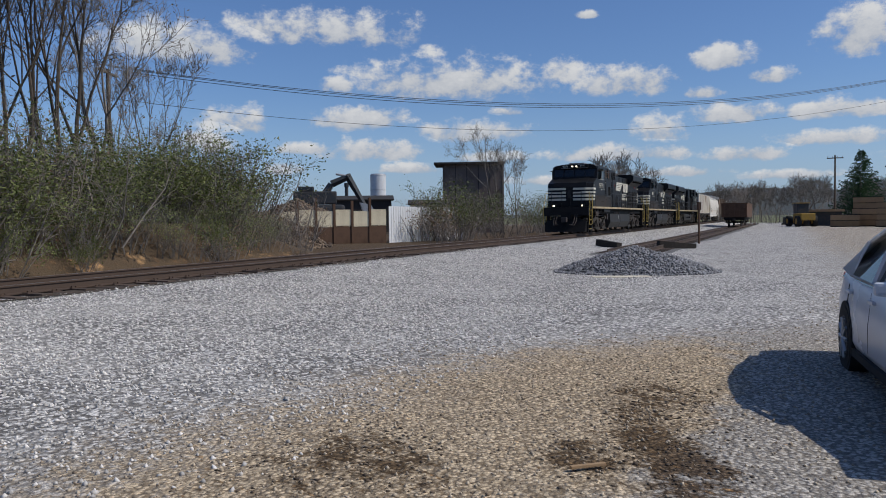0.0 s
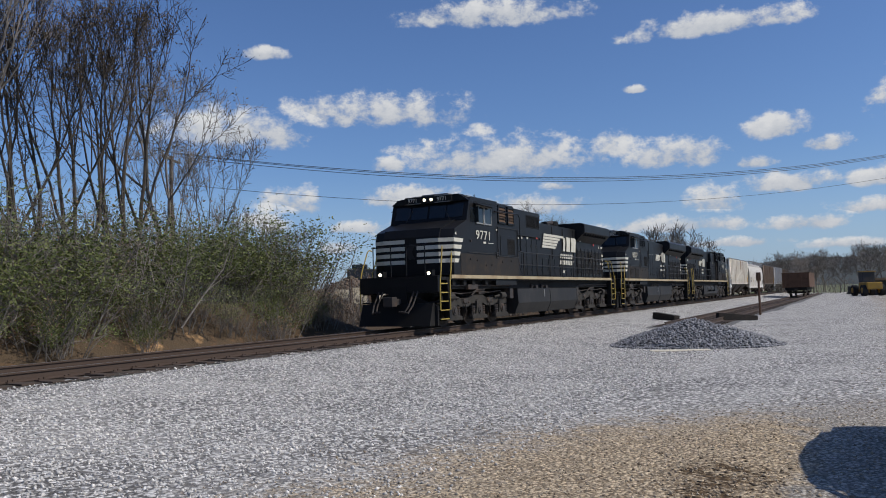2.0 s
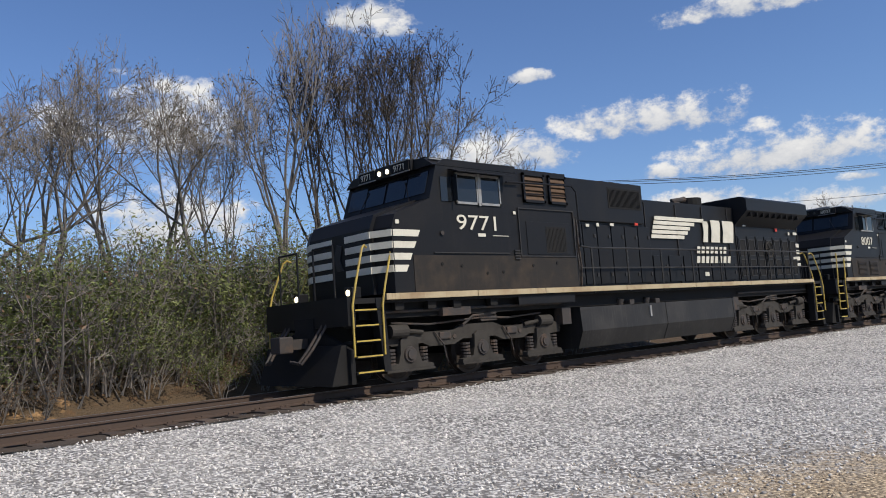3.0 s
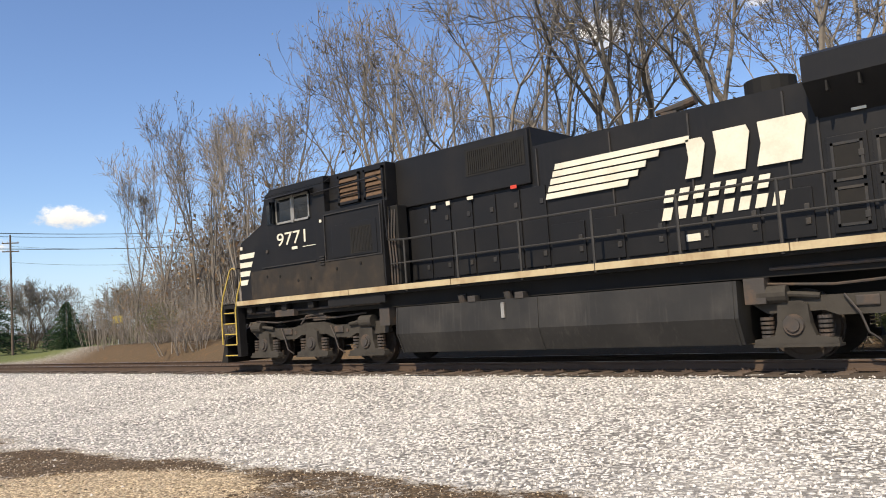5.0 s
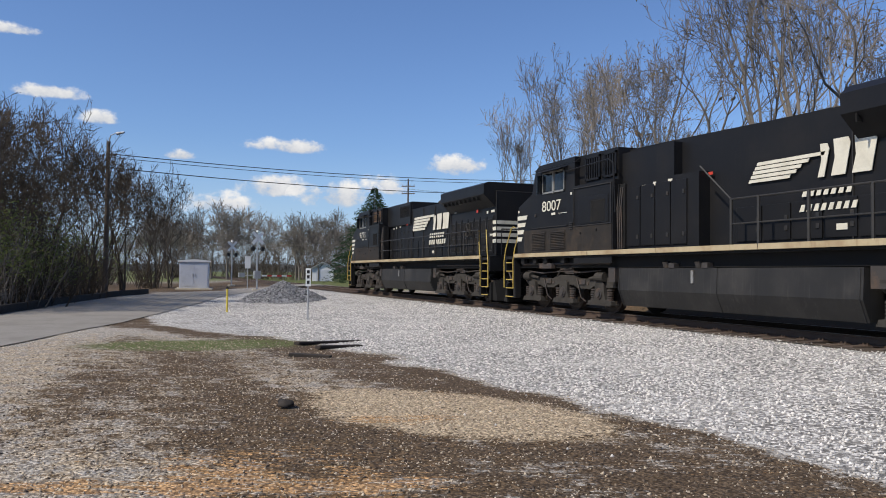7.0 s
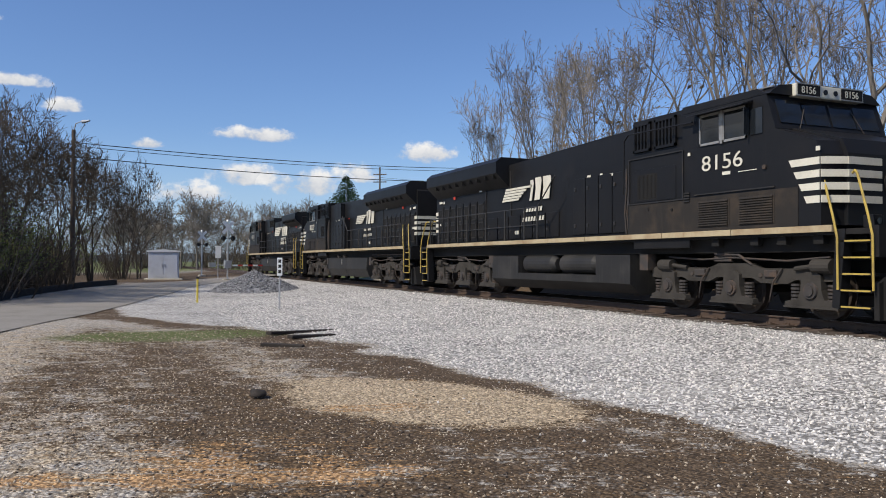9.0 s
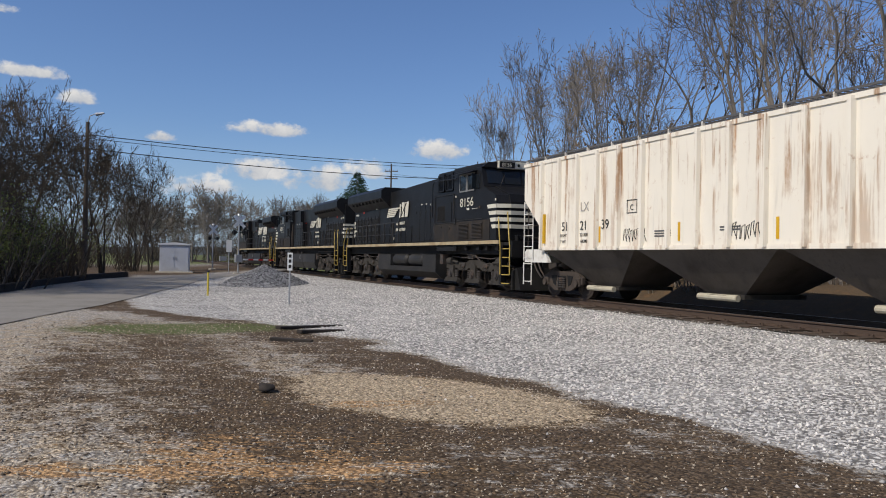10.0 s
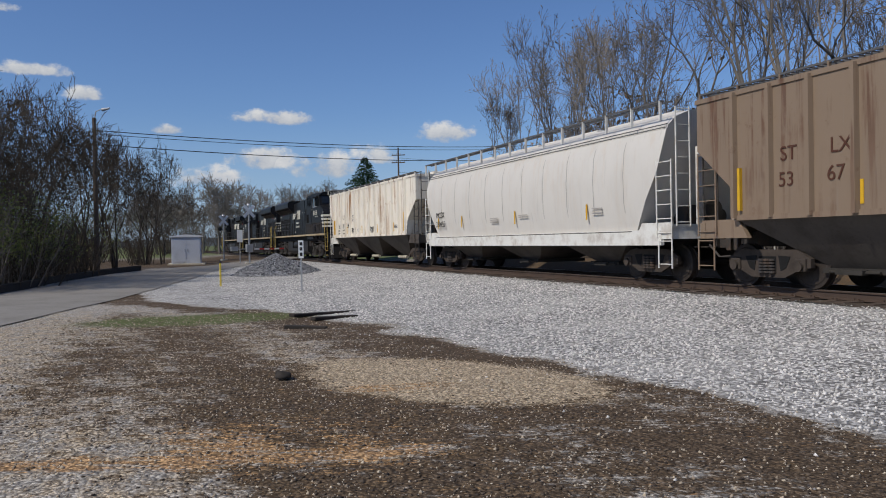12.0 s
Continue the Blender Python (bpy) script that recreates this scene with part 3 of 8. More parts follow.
def loco(number, modern, label, tanks=False):
    """A wide-cab diesel locomotive with its cab towards -x, its near side towards -y; x = 0 at the front coupler."""
    e = thing("diesel_locomotive", pose(0, TRACK_Y, RAIL), label, "locomotive", "locomotives of the train")
    W = 1.55

    def near(ob, c):
        """Puts a one-sided part on the other side of a locomotive that runs backwards."""
        if tanks:
            ob.matrix_basis = pose(c, 0, 0, 0, 0, 180) @ ob.matrix_basis
        return ob
    # frame and sill
    bm = new_box(1.0, 21.1, -1.25, 1.25, 1.30, 1.62)
    box(bm, 0.55, 21.55, -0.35, 0.35, 0.80, 1.40)
    frame_ob = part("underframe", bm, UNDER, e)
    bm = bmesh.new()
    for x in (7.05, 15.35):
        for s in (-1, 1):
            bm = bmesh.new()
            box(bm, x - 0.16, x + 0.16, min(s * 1.1, s * 1.35), max(s * 1.1, s * 1.35), 0.9, 1.3)
            part("bracket", bm, IRON, frame_ob)
    part("air_pipe", pipe(bmesh.new(), [(1.6, -1.3, 1.42), (6.9, -1.3, 1.42)], 0.03), IRON, frame_ob)
    part("air_pipe", pipe(bmesh.new(), [(15.6, -1.3, 1.42), (20.5, -1.3, 1.42)], 0.03), IRON, frame_ob)
    part("valve_box", new_box(3.0, 3.8, -1.42, -1.28, 1.28, 1.45), IRON, frame_ob)
    for x0, x1 in ((1.46, 3.9), (3.92, 6.1), (6.12, 9.3), (9.32, 12.7), (12.72, 16.0), (16.02, 18.6), (18.62, 20.7)):
        for s in (-1, 1):
            bm = new_box(x0, x1, min(s * 1.50, s * 1.57), max(s * 1.50, s * 1.57), 1.655, 1.775)
            part("sill_stripe", bm, SILL, e, "dirty tan stripe along the sill")
    part("walkway", new_box(0.75, 21.4, -1.5, 1.5, 1.60, 1.70), UNDER, e)
    # fuel tank
    bm = bmesh.new()
    if tanks:
        prism(bm, [(-1.42, 0.75), (-1.42, 0.55), (-1.1, 0.28), (1.1, 0.28), (1.42, 0.55), (1.42, 1.28), (-0.8, 1.28), (-0.8, 0.75)], "x", 9.3, 13.6)
        for x0, x1 in ((7.5, 9.3), (13.6, 15.1)):
            prism(bm, [(-1.42, 1.28), (-1.42, 0.55), (-1.1, 0.28), (1.1, 0.28), (1.42, 0.55), (1.42, 1.28)], "x", x0, x1)
    else:
        prism(bm, [(-1.40, 1.28), (-1.43, 0.70), (-1.25, 0.28), (1.25, 0.28), (1.43, 0.70), (1.40, 1.28)], "x", 7.5, 15.1)
    ft = near(part("fuel_tank", bm, TANKP, e, "streaked grey-black fuel tank"), 22.6)
    if tanks:
        for x0 in (9.45, 11.6):
            bm = bmesh.new()
            tube(bm, (x0 + 0.15, -1.14, 1.04), (x0 + 1.75, -1.14, 1.04), 0.27, seg=20)
            tube(bm, (x0, -1.14, 1.04), (x0 + 0.15, -1.14, 1.04), 0.17, 0.27, seg=20)
            tube(bm, (x0 + 1.75, -1.14, 1.04), (x0 + 1.9, -1.14, 1.04), 0.27, 0.17, seg=20)
            part("air_reservoir", bm, TANKP, ft)
    else:
        for x in (9.35, 10.55):
            part("fuel_filler", tube(bmesh.new(), (x, -1.25, 1.27), (x, -1.30, 1.44), 0.09, seg=12), IRON, ft)
            part("filler_bracket", new_box(x + 0.25, x + 0.45, -1.42, -1.2, 1.27, 1.40, bevel=0.015), IRON, ft)
        part("sight_gauge", new_box(10.46, 10.54, -1.45, -1.40, 0.92, 1.22, bevel=0.01), SILVER, ft)
        for x in (7.52, 11.3, 15.02):
            bm = bmesh.new()
            prism(bm, [(-1.41, 1.28), (-1.445, 0.70), (-1.265, 0.27), (-1.24, 0.27), (-1.42, 0.70), (-1.39, 1.28)], "x", x - 0.02, x + 0.02)
            part("weld_seam", bm, TANKP, ft)
    # nose and cab
    nose = bmesh.new()
    out = [(1.50, 1.78), (1.50, 3.10), (1.62, 3.38), (2.74, 3.74), (2.74, 1.78)]
    prism(nose, out, "y", -1.1, 1.1)
    for s in (-1, 1):
        o2 = [(1.58, 1.78), (1.58, 3.08), (1.68, 3.34), (2.74, 3.70), (2.74, 1.78)]
        prism(nose, o2, "y", s * 1.1, s * W)
    for v in nose.verts:
        if abs(v.co.y) > 1.4 and v.co.x < 1.8:
            v.co.x += 0.12
    part("nose", nose, BLACK, e)
    cab = bmesh.new()
    prism(cab, [(2.74, 1.78), (2.74, 3.72), (2.97, 4.42), (3.2, 4.56), (5.4, 4.58), (5.4, 1.78)], "y", -W, W)
    cab_ob = part("cab", cab, BLACK, e)
    bm = bmesh.new()
    prism(bm, [(-1.56, 4.42), (-1.30, 4.60), (-0.6, 4.69), (0.6, 4.69), (1.30, 4.60), (1.56, 4.42)], "x", 2.88, 5.45)
    box(bm, 3.1, 4.9, -1.1, -0.3, 4.64, 4.70)
    box(bm, 3.7, 4.2, -0.2, 0.3, 4.68, 4.78)
    part("cab_roof", bm, BLACK, cab_ob)
    for s in (-1, 1):
        y0, y1 = (-W - 0.012, -W) if s < 0 else (W, W + 0.012)
        part("side_panel", new_box(2.2, 7.35, y0, y1, 1.78, 2.52), DUSTY, cab_ob, "dusty rust-stained lower cab side")
    for s in (-1, 1):
        ww = s * (W + 0.012)
        for x0, x1 in ((3.46, 4.13), (4.19, 4.83)):
            bm = bmesh.new()
            for (a0, a1, b0, b1) in ((x0, x1, 3.62, 3.67), (x0, x1, 4.24, 4.29), (x0, x0 + 0.04, 3.62, 4.29), (x1 - 0.04, x1, 3.62, 4.29)):
                box(bm, a0, a1, min(ww, ww + s * 0.02), max(ww, ww + s * 0.02), b0, b1)
            wf = part("window", bm, SILVER, cab_ob, "cab side window in an aluminium frame")
            part("pane", new_box(x0 + 0.03, x1 - 0.03, min(ww, ww + s * 0.006), max(ww, ww + s * 0.006), 3.66, 4.25), GLASS, wf)
        part("quarter_window", new_box(3.05, 3.36, min(ww, ww + s * 0.006), max(ww, ww + s * 0.006), 3.66, 4.18), GLASS, cab_ob)
        bm = bmesh.new()
        prism(bm, [(s * (W + 0.01), 4.36), (s * (W + 0.30), 4.27), (s * (W + 0.30), 4.25), (s * (W + 0.01), 4.33)], "x", 3.3, 5.0)
        part("sunshade", bm, BLACK, cab_ob)
        part("window_post", new_box(4.125, 4.195, min(ww, ww + s * 0.03), max(ww, ww + s * 0.03), 3.60, 4.30), SILVER, cab_ob)
        part("wind_deflector", new_box(3.38, 3.40, min(ww, ww + s * 0.16), max(ww, ww + s * 0.16), 3.66, 4.22), GLASS, cab_ob)
        part("roof_edge", new_box(2.95, 5.40, min(s * 1.34, s * 1.40), max(s * 1.34, s * 1.40), 4.575, 4.60), SILVER, cab_ob, "bare bright edge of the cab roof")
        for x, z in ((2.95, 2.34), (3.5, 2.30), (4.25, 2.14), (4.75, 2.16), (5.75, 2.3), (6.6, 2.36)):
            part("bolt", tube(bmesh.new(), (x, ww, z), (x, ww + s * 0.015, z), 0.035, seg=10), UNDER, cab_ob)
        part("marker_lamp", tube(bmesh.new(), (3.0, ww, 2.98), (3.0, ww + s * 0.03, 2.98), 0.045, seg=10), IRON, cab_ob)
    part("roof_unit", new_box(3.35, 4.55, -0.55, 0.55, 4.68, 4.80, bevel=0.03), SILVER, cab_ob, "pale roof-mounted cooling unit")
    for y in (-0.85, 0.8):
        part("antenna", tube(bmesh.new(), (4.9, y, 4.62), (4.9, y, 4.86), 0.03, 0.02, seg=8), IRON, cab_ob)
    for y in (-0.9, 0.9):
        part("wiper", pipe(bmesh.new(), [(2.74, y, 3.74), (2.86, y * 0.72, 4.20)], 0.012), IRON, cab_ob)
    # windscreen
    d = Vector((2.97 - 2.74, 0, 4.42 - 3.72)).normalized()
    nrm = Vector((-d.z, 0, d.x))
    for y0, y1 in ((-1.38, -0.74), (-0.70, -0.04), (0.04, 0.70), (0.74, 1.38)):
        bm = bmesh.new()
        p0 = Vector((2.74, 0, 3.72)) + d * 0.12
        p1 = Vector((2.74, 0, 3.72)) + d * 0.62
        lo = [bm.verts.new(q + nrm * 0.004 + Vector((0, y, 0))) for q, y in ((p0, y0), (p0, y1), (p1, y1), (p1, y0))]
        hi = [bm.verts.new(v.co + nrm * 0.014) for v in lo]
        bm.faces.new(hi)
        bm.faces.new(lo[::-1])
        for i in range(4):
            bm.faces.new((lo[i], lo[(i + 1) % 4], hi[(i + 1) % 4], hi[i]))
        bmesh.ops.recalc_face_normals(bm, faces=bm.faces[:])
        part("windscreen", bm, GLASS, cab_ob)
    bm = bmesh.new()
    box(bm, 2.80, 3.10, -0.95, 0.95, 4.40, 4.66, bevel=0.03)
    part("headlight_housing", bm, OFFWHITE if tanks else BLACK, cab_ob)
    for y in (-0.14, 0.14):
        bm = bmesh.new()
        tube(bm, (2.785, y, 4.53), (2.81, y, 4.53), 0.055, seg=14)
        part("headlight", bm, HEADLAMP if not tanks and not modern else GLASS, cab_ob)
    for y in (0.88, -0.32):
        nb = part("number_board", new_box(2.782, 2.80, y - 0.58, y + 0.02, 4.43, 4.64, bevel=0.004), UNDER, cab_ob, "black number board with pale figures")
        lettering("number", number, 0.2, Matrix.Translation((2.776, y - 0.06, 4.465)) @ Matrix(((0, 0, -1, 0), (-1, 0, 0, 0), (0, 1, 0, 0), (0, 0, 0, 1))), OFFWHITE, nb)
        for z in (4.405, 4.645):
            part("trim", new_box(2.776, 2.80, y - 0.60, y + 0.04, z, z + 0.022), SILVER, nb)
    # stripes round the nose
    for k in range(4):
        z1 = 3.03 - k * 0.235
        z0 = z1 - 0.135
        for s in (-1, 1):
            bm = bmesh.new()
            x1 = 2.42 - k * 0.115
            prism(bm, [(1.72, z0), (1.72, z1), (x1, z1), (x1 - 0.07, z0)], "y", s * (W + 0.004), s * (W + 0.010))
            box(bm, 1.475, 1.496, min(s * 0.24, s * 1.1), max(s * 0.24, s * 1.1), z0, z1)
            o = [(1.488, s * 1.1), (1.684, s * W), (1.70, s * W), (1.50, s * 1.1)]
            prism(bm, o, "z", z0, z1)
            part("nose_stripe", bm, OFFWHITE, e, "white nose stripe")
    bm = bmesh.new()
    prism(bm, [(-0.16, 2.35), (-0.04, 2.55), (-0.14, 2.85), (0.04, 2.9), (0.18, 2.62), (0.08, 2.35)], "x", 1.478, 1.496)
    part("nose_emblem", bm, SEAM, e, "dim emblem between the nose stripes")
    if modern:
        for s in (-1, 1):
            y = s * (W + 0.014)
            for x0 in (2.75, 3.95):
                bm = new_box(x0, x0 + 0.95, min(y, y + s * 0.006), max(y, y + s * 0.006), 1.86, 2.44)
                for k in range(11):
                    z = 1.89 + k * 0.05
                    prism(bm, [(y + s * 0.035, z), (y, z + 0.04), (y, z + 0.03), (y + s * 0.035, z - 0.01)], "x", x0 + 0.04, x0 + 0.91)
                part("louvre", bm, DUSTY, cab_ob)
    # ditch lights, front platform, plough, coupler, steps
    for y in (-0.95, 0.95):
        bm = bmesh.new()
        box(bm, 1.0, 1.22, y - 0.13, y + 0.13, 1.72, 1.95, bevel=0.02)
        dl = part("ditch_light", bm, BLACK, e)
        bm = bmesh.new()
        tube(bm, (0.985, y, 1.84), (1.0, y, 1.84), 0.06, seg=14)
        part("lens", bm, HEADLAMP if not modern else GLASS, dl)
    ends = ((0.0, 1), (LOCO, -1))
    for x0, s in ends:
        def X(v):
            return x0 + s * v
        bm = bmesh.new()
        prism(bm, [(-1.45, 0.12), (-1.45, 0.75), (-0.5, 1.12), (0.5, 1.12), (1.45, 0.75), (1.45, 0.12)], "x", X(0.62), X(0.72))
        prism(bm, [(X(0.25), 0.12), (X(0.62), 0.12), (X(0.62), 0.85), (X(0.50), 0.85)], "y", -1.35, 1.35)
        part("snow_plough", bm, UNDER, e)
        bm = bmesh.new()
        box(bm, min(X(-0.05), X(0.75)), max(X(-0.05), X(0.75)), -0.13, 0.13, 0.82, 1.02)
        box(bm, min(X(-0.12), X(0.18)), max(X(-0.12), X(0.18)), -0.2, 0.16, 0.76, 1.08, bevel=0.03)
        part("coupler", bm, IRON, e)
        for y in (-0.75, -0.6, 0.6, 0.75):
            part("brake_hose", pipe(bmesh.new(), [(X(0.6), y, 1.25), (X(0.25), y, 0.8), (X(0.05), y * 0.9, 0.55), (X(0.0), y * 0.6, 0.6)], 0.028), IRON, e)
        bm = bmesh.new()
        box(bm, min(X(0.58), X(0.75)), max(X(0.58), X(0.75)), -1.5, 1.5, 1.2, 1.74)
        part("end_plate", bm, BLACK, e)
        for sy in (-1, 1):
            bm = bmesh.new()
            prism(bm, [(X(1.42), 1.70), (X(1.50), 0.30), (X(1.35), 0.28), (X(1.22), 1.70)], "y", sy * 1.30, sy * 1.52)
            st = part("step_well", bm, BLACK, e)
            for k in range(5):
                z = 0.32 + k * 0.29
                bm = new_box(min(X(0.72), X(1.34)), max(X(0.72), X(1.34)), min(sy * 1.12, sy * 1.50), max(sy * 1.12, sy * 1.50), z - 0.03, z + 0.012)
                n0 = len(bm.faces)
                box(bm, min(X(0.74), X(1.32)), max(X(0.74), X(1.32)), min(sy * 1.50, sy * 1.52), max(sy * 1.50, sy * 1.52), z - 0.012, z + 0.016)
                bm.faces.ensure_lookup_table()
                for fc in bm.faces[n0:]:
                    fc.material_index = 1
                part("step", bm, [BLACK, YELLOW], st, "black step with a yellow edge")
            for xx in (0.66, 1.36):
                handrail(e, [(X(xx), sy * 1.54, 0.62), (X(xx), sy * 1.55, 1.55), (X(xx + 0.10), sy * 1.54, 1.95), (X(xx + 0.36), sy * 1.46, 2.66), (X(xx + 0.44), sy * 1.42, 2.72), (X(xx + 0.52), sy * 1.38, 2.68)], [], YELLOW, "grab_rail")
        handrail(e, [(X(0.66), -1.0, 2.75), (X(0.66), -0.3, 2.75)], [((X(0.66), y, 1.7), (X(0.66), y, 2.75)) for y in (-1.0, -0.3)])
        handrail(e, [(X(0.66), 1.0, 2.75), (X(0.66), 0.3, 2.75)], [((X(0.66), y, 1.7), (X(0.66), y, 2.75)) for y in (1.0, 0.3)])
    # equipment section behind the cab
    bm = bmesh.new()
    box(bm, 5.4, 7.4, -W, W, 1.78, 3.70)
    box(bm, 5.4, 7.4, -1.38, 1.38, 3.70, 4.58)
    eq = part("equipment_bay", bm, BLACK, e)
    for s in (-1, 1):
        for x0, x1 in ((5.78, 6.55), (6.70, 7.36)):
            y = s * 1.385
            bm = bmesh.new()
            for (a0, a1, b0, b1) in ((x0, x1, 3.80, 3.86), (x0, x1, 4.44, 4.5), (x0, x0 + 0.06, 3.8, 4.5), (x1 - 0.06, x1, 3.8, 4.5)):
                box(bm, a0, a1, min(y, y + s * 0.05), max(y, y + s * 0.05), b0, b1)
            fr = part("vent", bm, BLACK, eq, "louvred intake with rusty slats")
            bm = bmesh.new()
            if modern:
                for k in range(5):
                    box(bm, x0 + 0.08 + k * 0.125, x0 + 0.13 + k * 0.125, min(y, y + s * 0.04), max(y, y + s * 0.04), 3.86, 4.44)
            else:
                for k in range(5):
                    z = 3.88 + k * 0.115
                    prism(bm, [(y + s * 0.045, z), (y, z + 0.09), (y, z + 0.07), (y + s * 0.045, z - 0.02)], "x", x0 + 0.06, x1 - 0.06)
            part("slat", bm, BLACK if modern else LOUVRE, fr)
        y = s * (W + 0.012)
        bm = bmesh.new()
        for k in range(14):
            box(bm, 6.32 + k * 0.05, 6.345 + k * 0.05, min(y, y + s * 0.012), max(y, y + s * 0.012), 2.62, 3.18)
        box(bm, 6.28, 7.02, min(y, y + s * 0.006), max(y, y + s * 0.006), 2.59, 3.21)
        part("grille", bm, UNDER, eq)
        bm = bmesh.new()
        for a0, a1, z in ((5.38, 7.32, 3.60), (5.38, 7.32, 2.50), (2.75, 5.0, 2.56)):
            box(bm, a0, a1, min(y, y + s * 0.02), max(y, y + s * 0.02), z, z + 0.025)
        for xx in (5.36, 7.32):
            box(bm, xx, xx + 0.025, min(y, y + s * 0.02), max(y, y + s * 0.02), 2.5, 3.62)
        for k in range(4):
            box(bm, 5.15, 5.33, min(y, y + s * 0.03), max(y, y + s * 0.03), 2.44 + k * 0.06, 2.47 + k * 0.06)
        part("door_seam", bm, SEAM, eq)
        pipe_bm = bmesh.new()
        pipe(pipe_bm, [(5.0, s * 1.62, 4.18), (7.3, s * 1.62, 4.24), (7.5, s * 1.6, 4.1), (7.55, s * 1.58, 2.78)], 0.022)
        part("grab_rail", pipe_bm, BLACK, eq)
    for s in (-1, 1):
        part("skirt_panel", new_box(5.25, 7.25, min(s * 1.44, s * 1.49), max(s * 1.44, s * 1.49), 1.42, 1.66, bevel=0.01), BLACK, eq)
        for x in (1.75, 2.6, 3.3, 4.4):
            part("hanger", new_box(x, x + 0.22, min(s * 1.30, s * 1.44), max(s * 1.30, s * 1.44), 1.44, 1.62, bevel=0.01), UNDER, eq)
        part("service_recess", new_box(7.40, 7.72, min(s * 1.10, s * 1.40), max(s * 1.10, s * 1.40), 1.80, 3.55, bevel=0.02), UNDER, eq)
        for k in range(3):
            x = 7.46 + k * 0.09
            part("hose", pipe(bmesh.new(), [(x, s * 1.42, 1.80), (x + 0.03, s * 1.45, 2.3), (x - 0.02, s * 1.44, 2.9), (x + 0.02, s * 1.41, 3.45)], 0.022), IRON, eq)
        part("access_panel", new_box(5.62, 7.18, min(s * (W), s * (W + 0.014)), max(s * (W), s * (W + 0.014)), 2.55, 3.32, bevel=0.006), BLACK, eq)
    # hood
    HW = 1.0
    bm = bmesh.new()
    if modern:
        prism(bm, [(7.4, 1.78), (7.4, 4.52), (9.0, 4.50), (14.6, 4.36), (20.75, 4.36), (21.0, 4.2), (21.0, 1.78)], "y", -HW, HW)
        box(bm, 7.4, 10.6, -1.32, 1.32, 1.78, 3.55)
        box(bm, 7.4, 9.6, -1.25, 1.25, 3.5, 4.40)
    else:
        prism(bm, [(7.4, 1.78), (7.4, 4.62), (11.15, 4.62), (11.2, 4.22), (16.4, 4.22), (20.75, 4.3), (21.0, 4.2), (21.0, 1.78)], "y", -HW, HW)
        box(bm, 7.42, 11.14, -HW - 0.08, HW + 0.08, 3.5, 4.6, bevel=0.02)
    hood = part("hood", bm, BLACK, e)
    for s in (-1, 1):
        y = s * ((1.32 if modern else HW))
        doors = [(7.75 + k * 0.62, 7.75 + k * 0.62 + 0.58) for k in range(6 if not modern else 4)] + [(11.5 + k * 0.8, 11.5 + k * 0.8 + 0.74) for k in range(6)] + [(16.5 + k * 0.62, 16.5 + k * 0.62 + 0.56) for k in range(7)]
        for i, (x0, x1) in enumerate(doors):
            yy = s * HW if (x0 > 10.4 or not modern) else y
            bm = bmesh.new()
            z1 = 3.42 if x0 < 11.4 else (2.62 if x0 < 16.4 else 3.3)
            box(bm, x0, x1, min(yy, yy + s * 0.034), max(yy, yy + s * 0.034), 1.86, z1, bevel=0.008)
            dr = part("hood_door", bm, BLACK, hood)
            for zz in (2.05, z1 - 0.35):
                bm = bmesh.new()
                box(bm, x1 - 0.13, x1 - 0.05, min(yy + s * 0.03, yy + s * 0.055), max(yy + s * 0.03, yy + s * 0.055), zz, zz + 0.10, bevel=0.008)
                part("latch", bm, SEAM, dr)
            if x0 > 16.4:
                for k in range(2):
                    bm = bmesh.new()
                    z0 = 1.96 + k * 0.66
                    for a0, a1, b0, b1 in ((x0 + 0.06, x1 - 0.06, z0, z0 + 0.04), (x0 + 0.06, x1 - 0.06, z0 + 0.54, z0 + 0.58), (x0 + 0.06, x0 + 0.1, z0, z0 + 0.58), (x1 - 0.1, x1 - 0.06, z0, z0 + 0.58)):
                        box(bm, a0, a1, min(yy + s * 0.03, yy + s * 0.05), max(yy + s * 0.03, yy + s * 0.05), b0, b1)
                    part("vent_frame", bm, SEAM, dr)
                    part("screen", new_box(x0 + 0.1, x1 - 0.1, min(yy + s * 0.030, yy + s * 0.038), max(yy + s * 0.030, yy + s * 0.038), z0 + 0.04, z0 + 0.54), UNDER, dr)
        # seam strips in the lighter grey paint the highlight along panel edges
        for x in ([11.28, 12.9, 14.4, 15.95, 16.42, 21.0] if not modern else [14.55, 16.42]):
            part("hood_seam", new_box(x - 0.015, x + 0.015, min(s * HW, s * (HW + 0.03)), max(s * HW, s * (HW + 0.03)), 1.8, 4.15), SEAM, hood)
    if not modern:
        for s in (-1, 1):
            y = s * (HW + 0.08)
            bm = bmesh.new()
            for k in range(26):
                box(bm, 9.58 + k * 0.055, 9.605 + k * 0.055, min(y, y + s * 0.025), max(y, y + s * 0.025), 3.93, 4.40)
            box(bm, 9.52, 11.05, min(y, y + s * 0.01), max(y, y + s * 0.01), 3.88, 4.45)
            part("intake_grille", bm, UNDER, hood)
    # radiator with its overhanging wings
    r0 = 16.4 if not modern else 14.7
    bm = bmesh.new()
    top = 4.55 if not modern else 4.62
    prism(bm, [(-1.50, 4.08), (-1.50, 4.46), (-1.30, top), (1.30, top), (1.50, 4.46), (1.50, 4.08), (0.9, 3.52), (-0.9, 3.52)], "x", r0, 20.9)
    rd = part("radiator", bm, BLACK, e)
    bm = bmesh.new()
    for s in (-1, 1):
        for k in range(9):
            x = r0 + 0.3 + k * (20.6 - r0 - 0.3) / 9
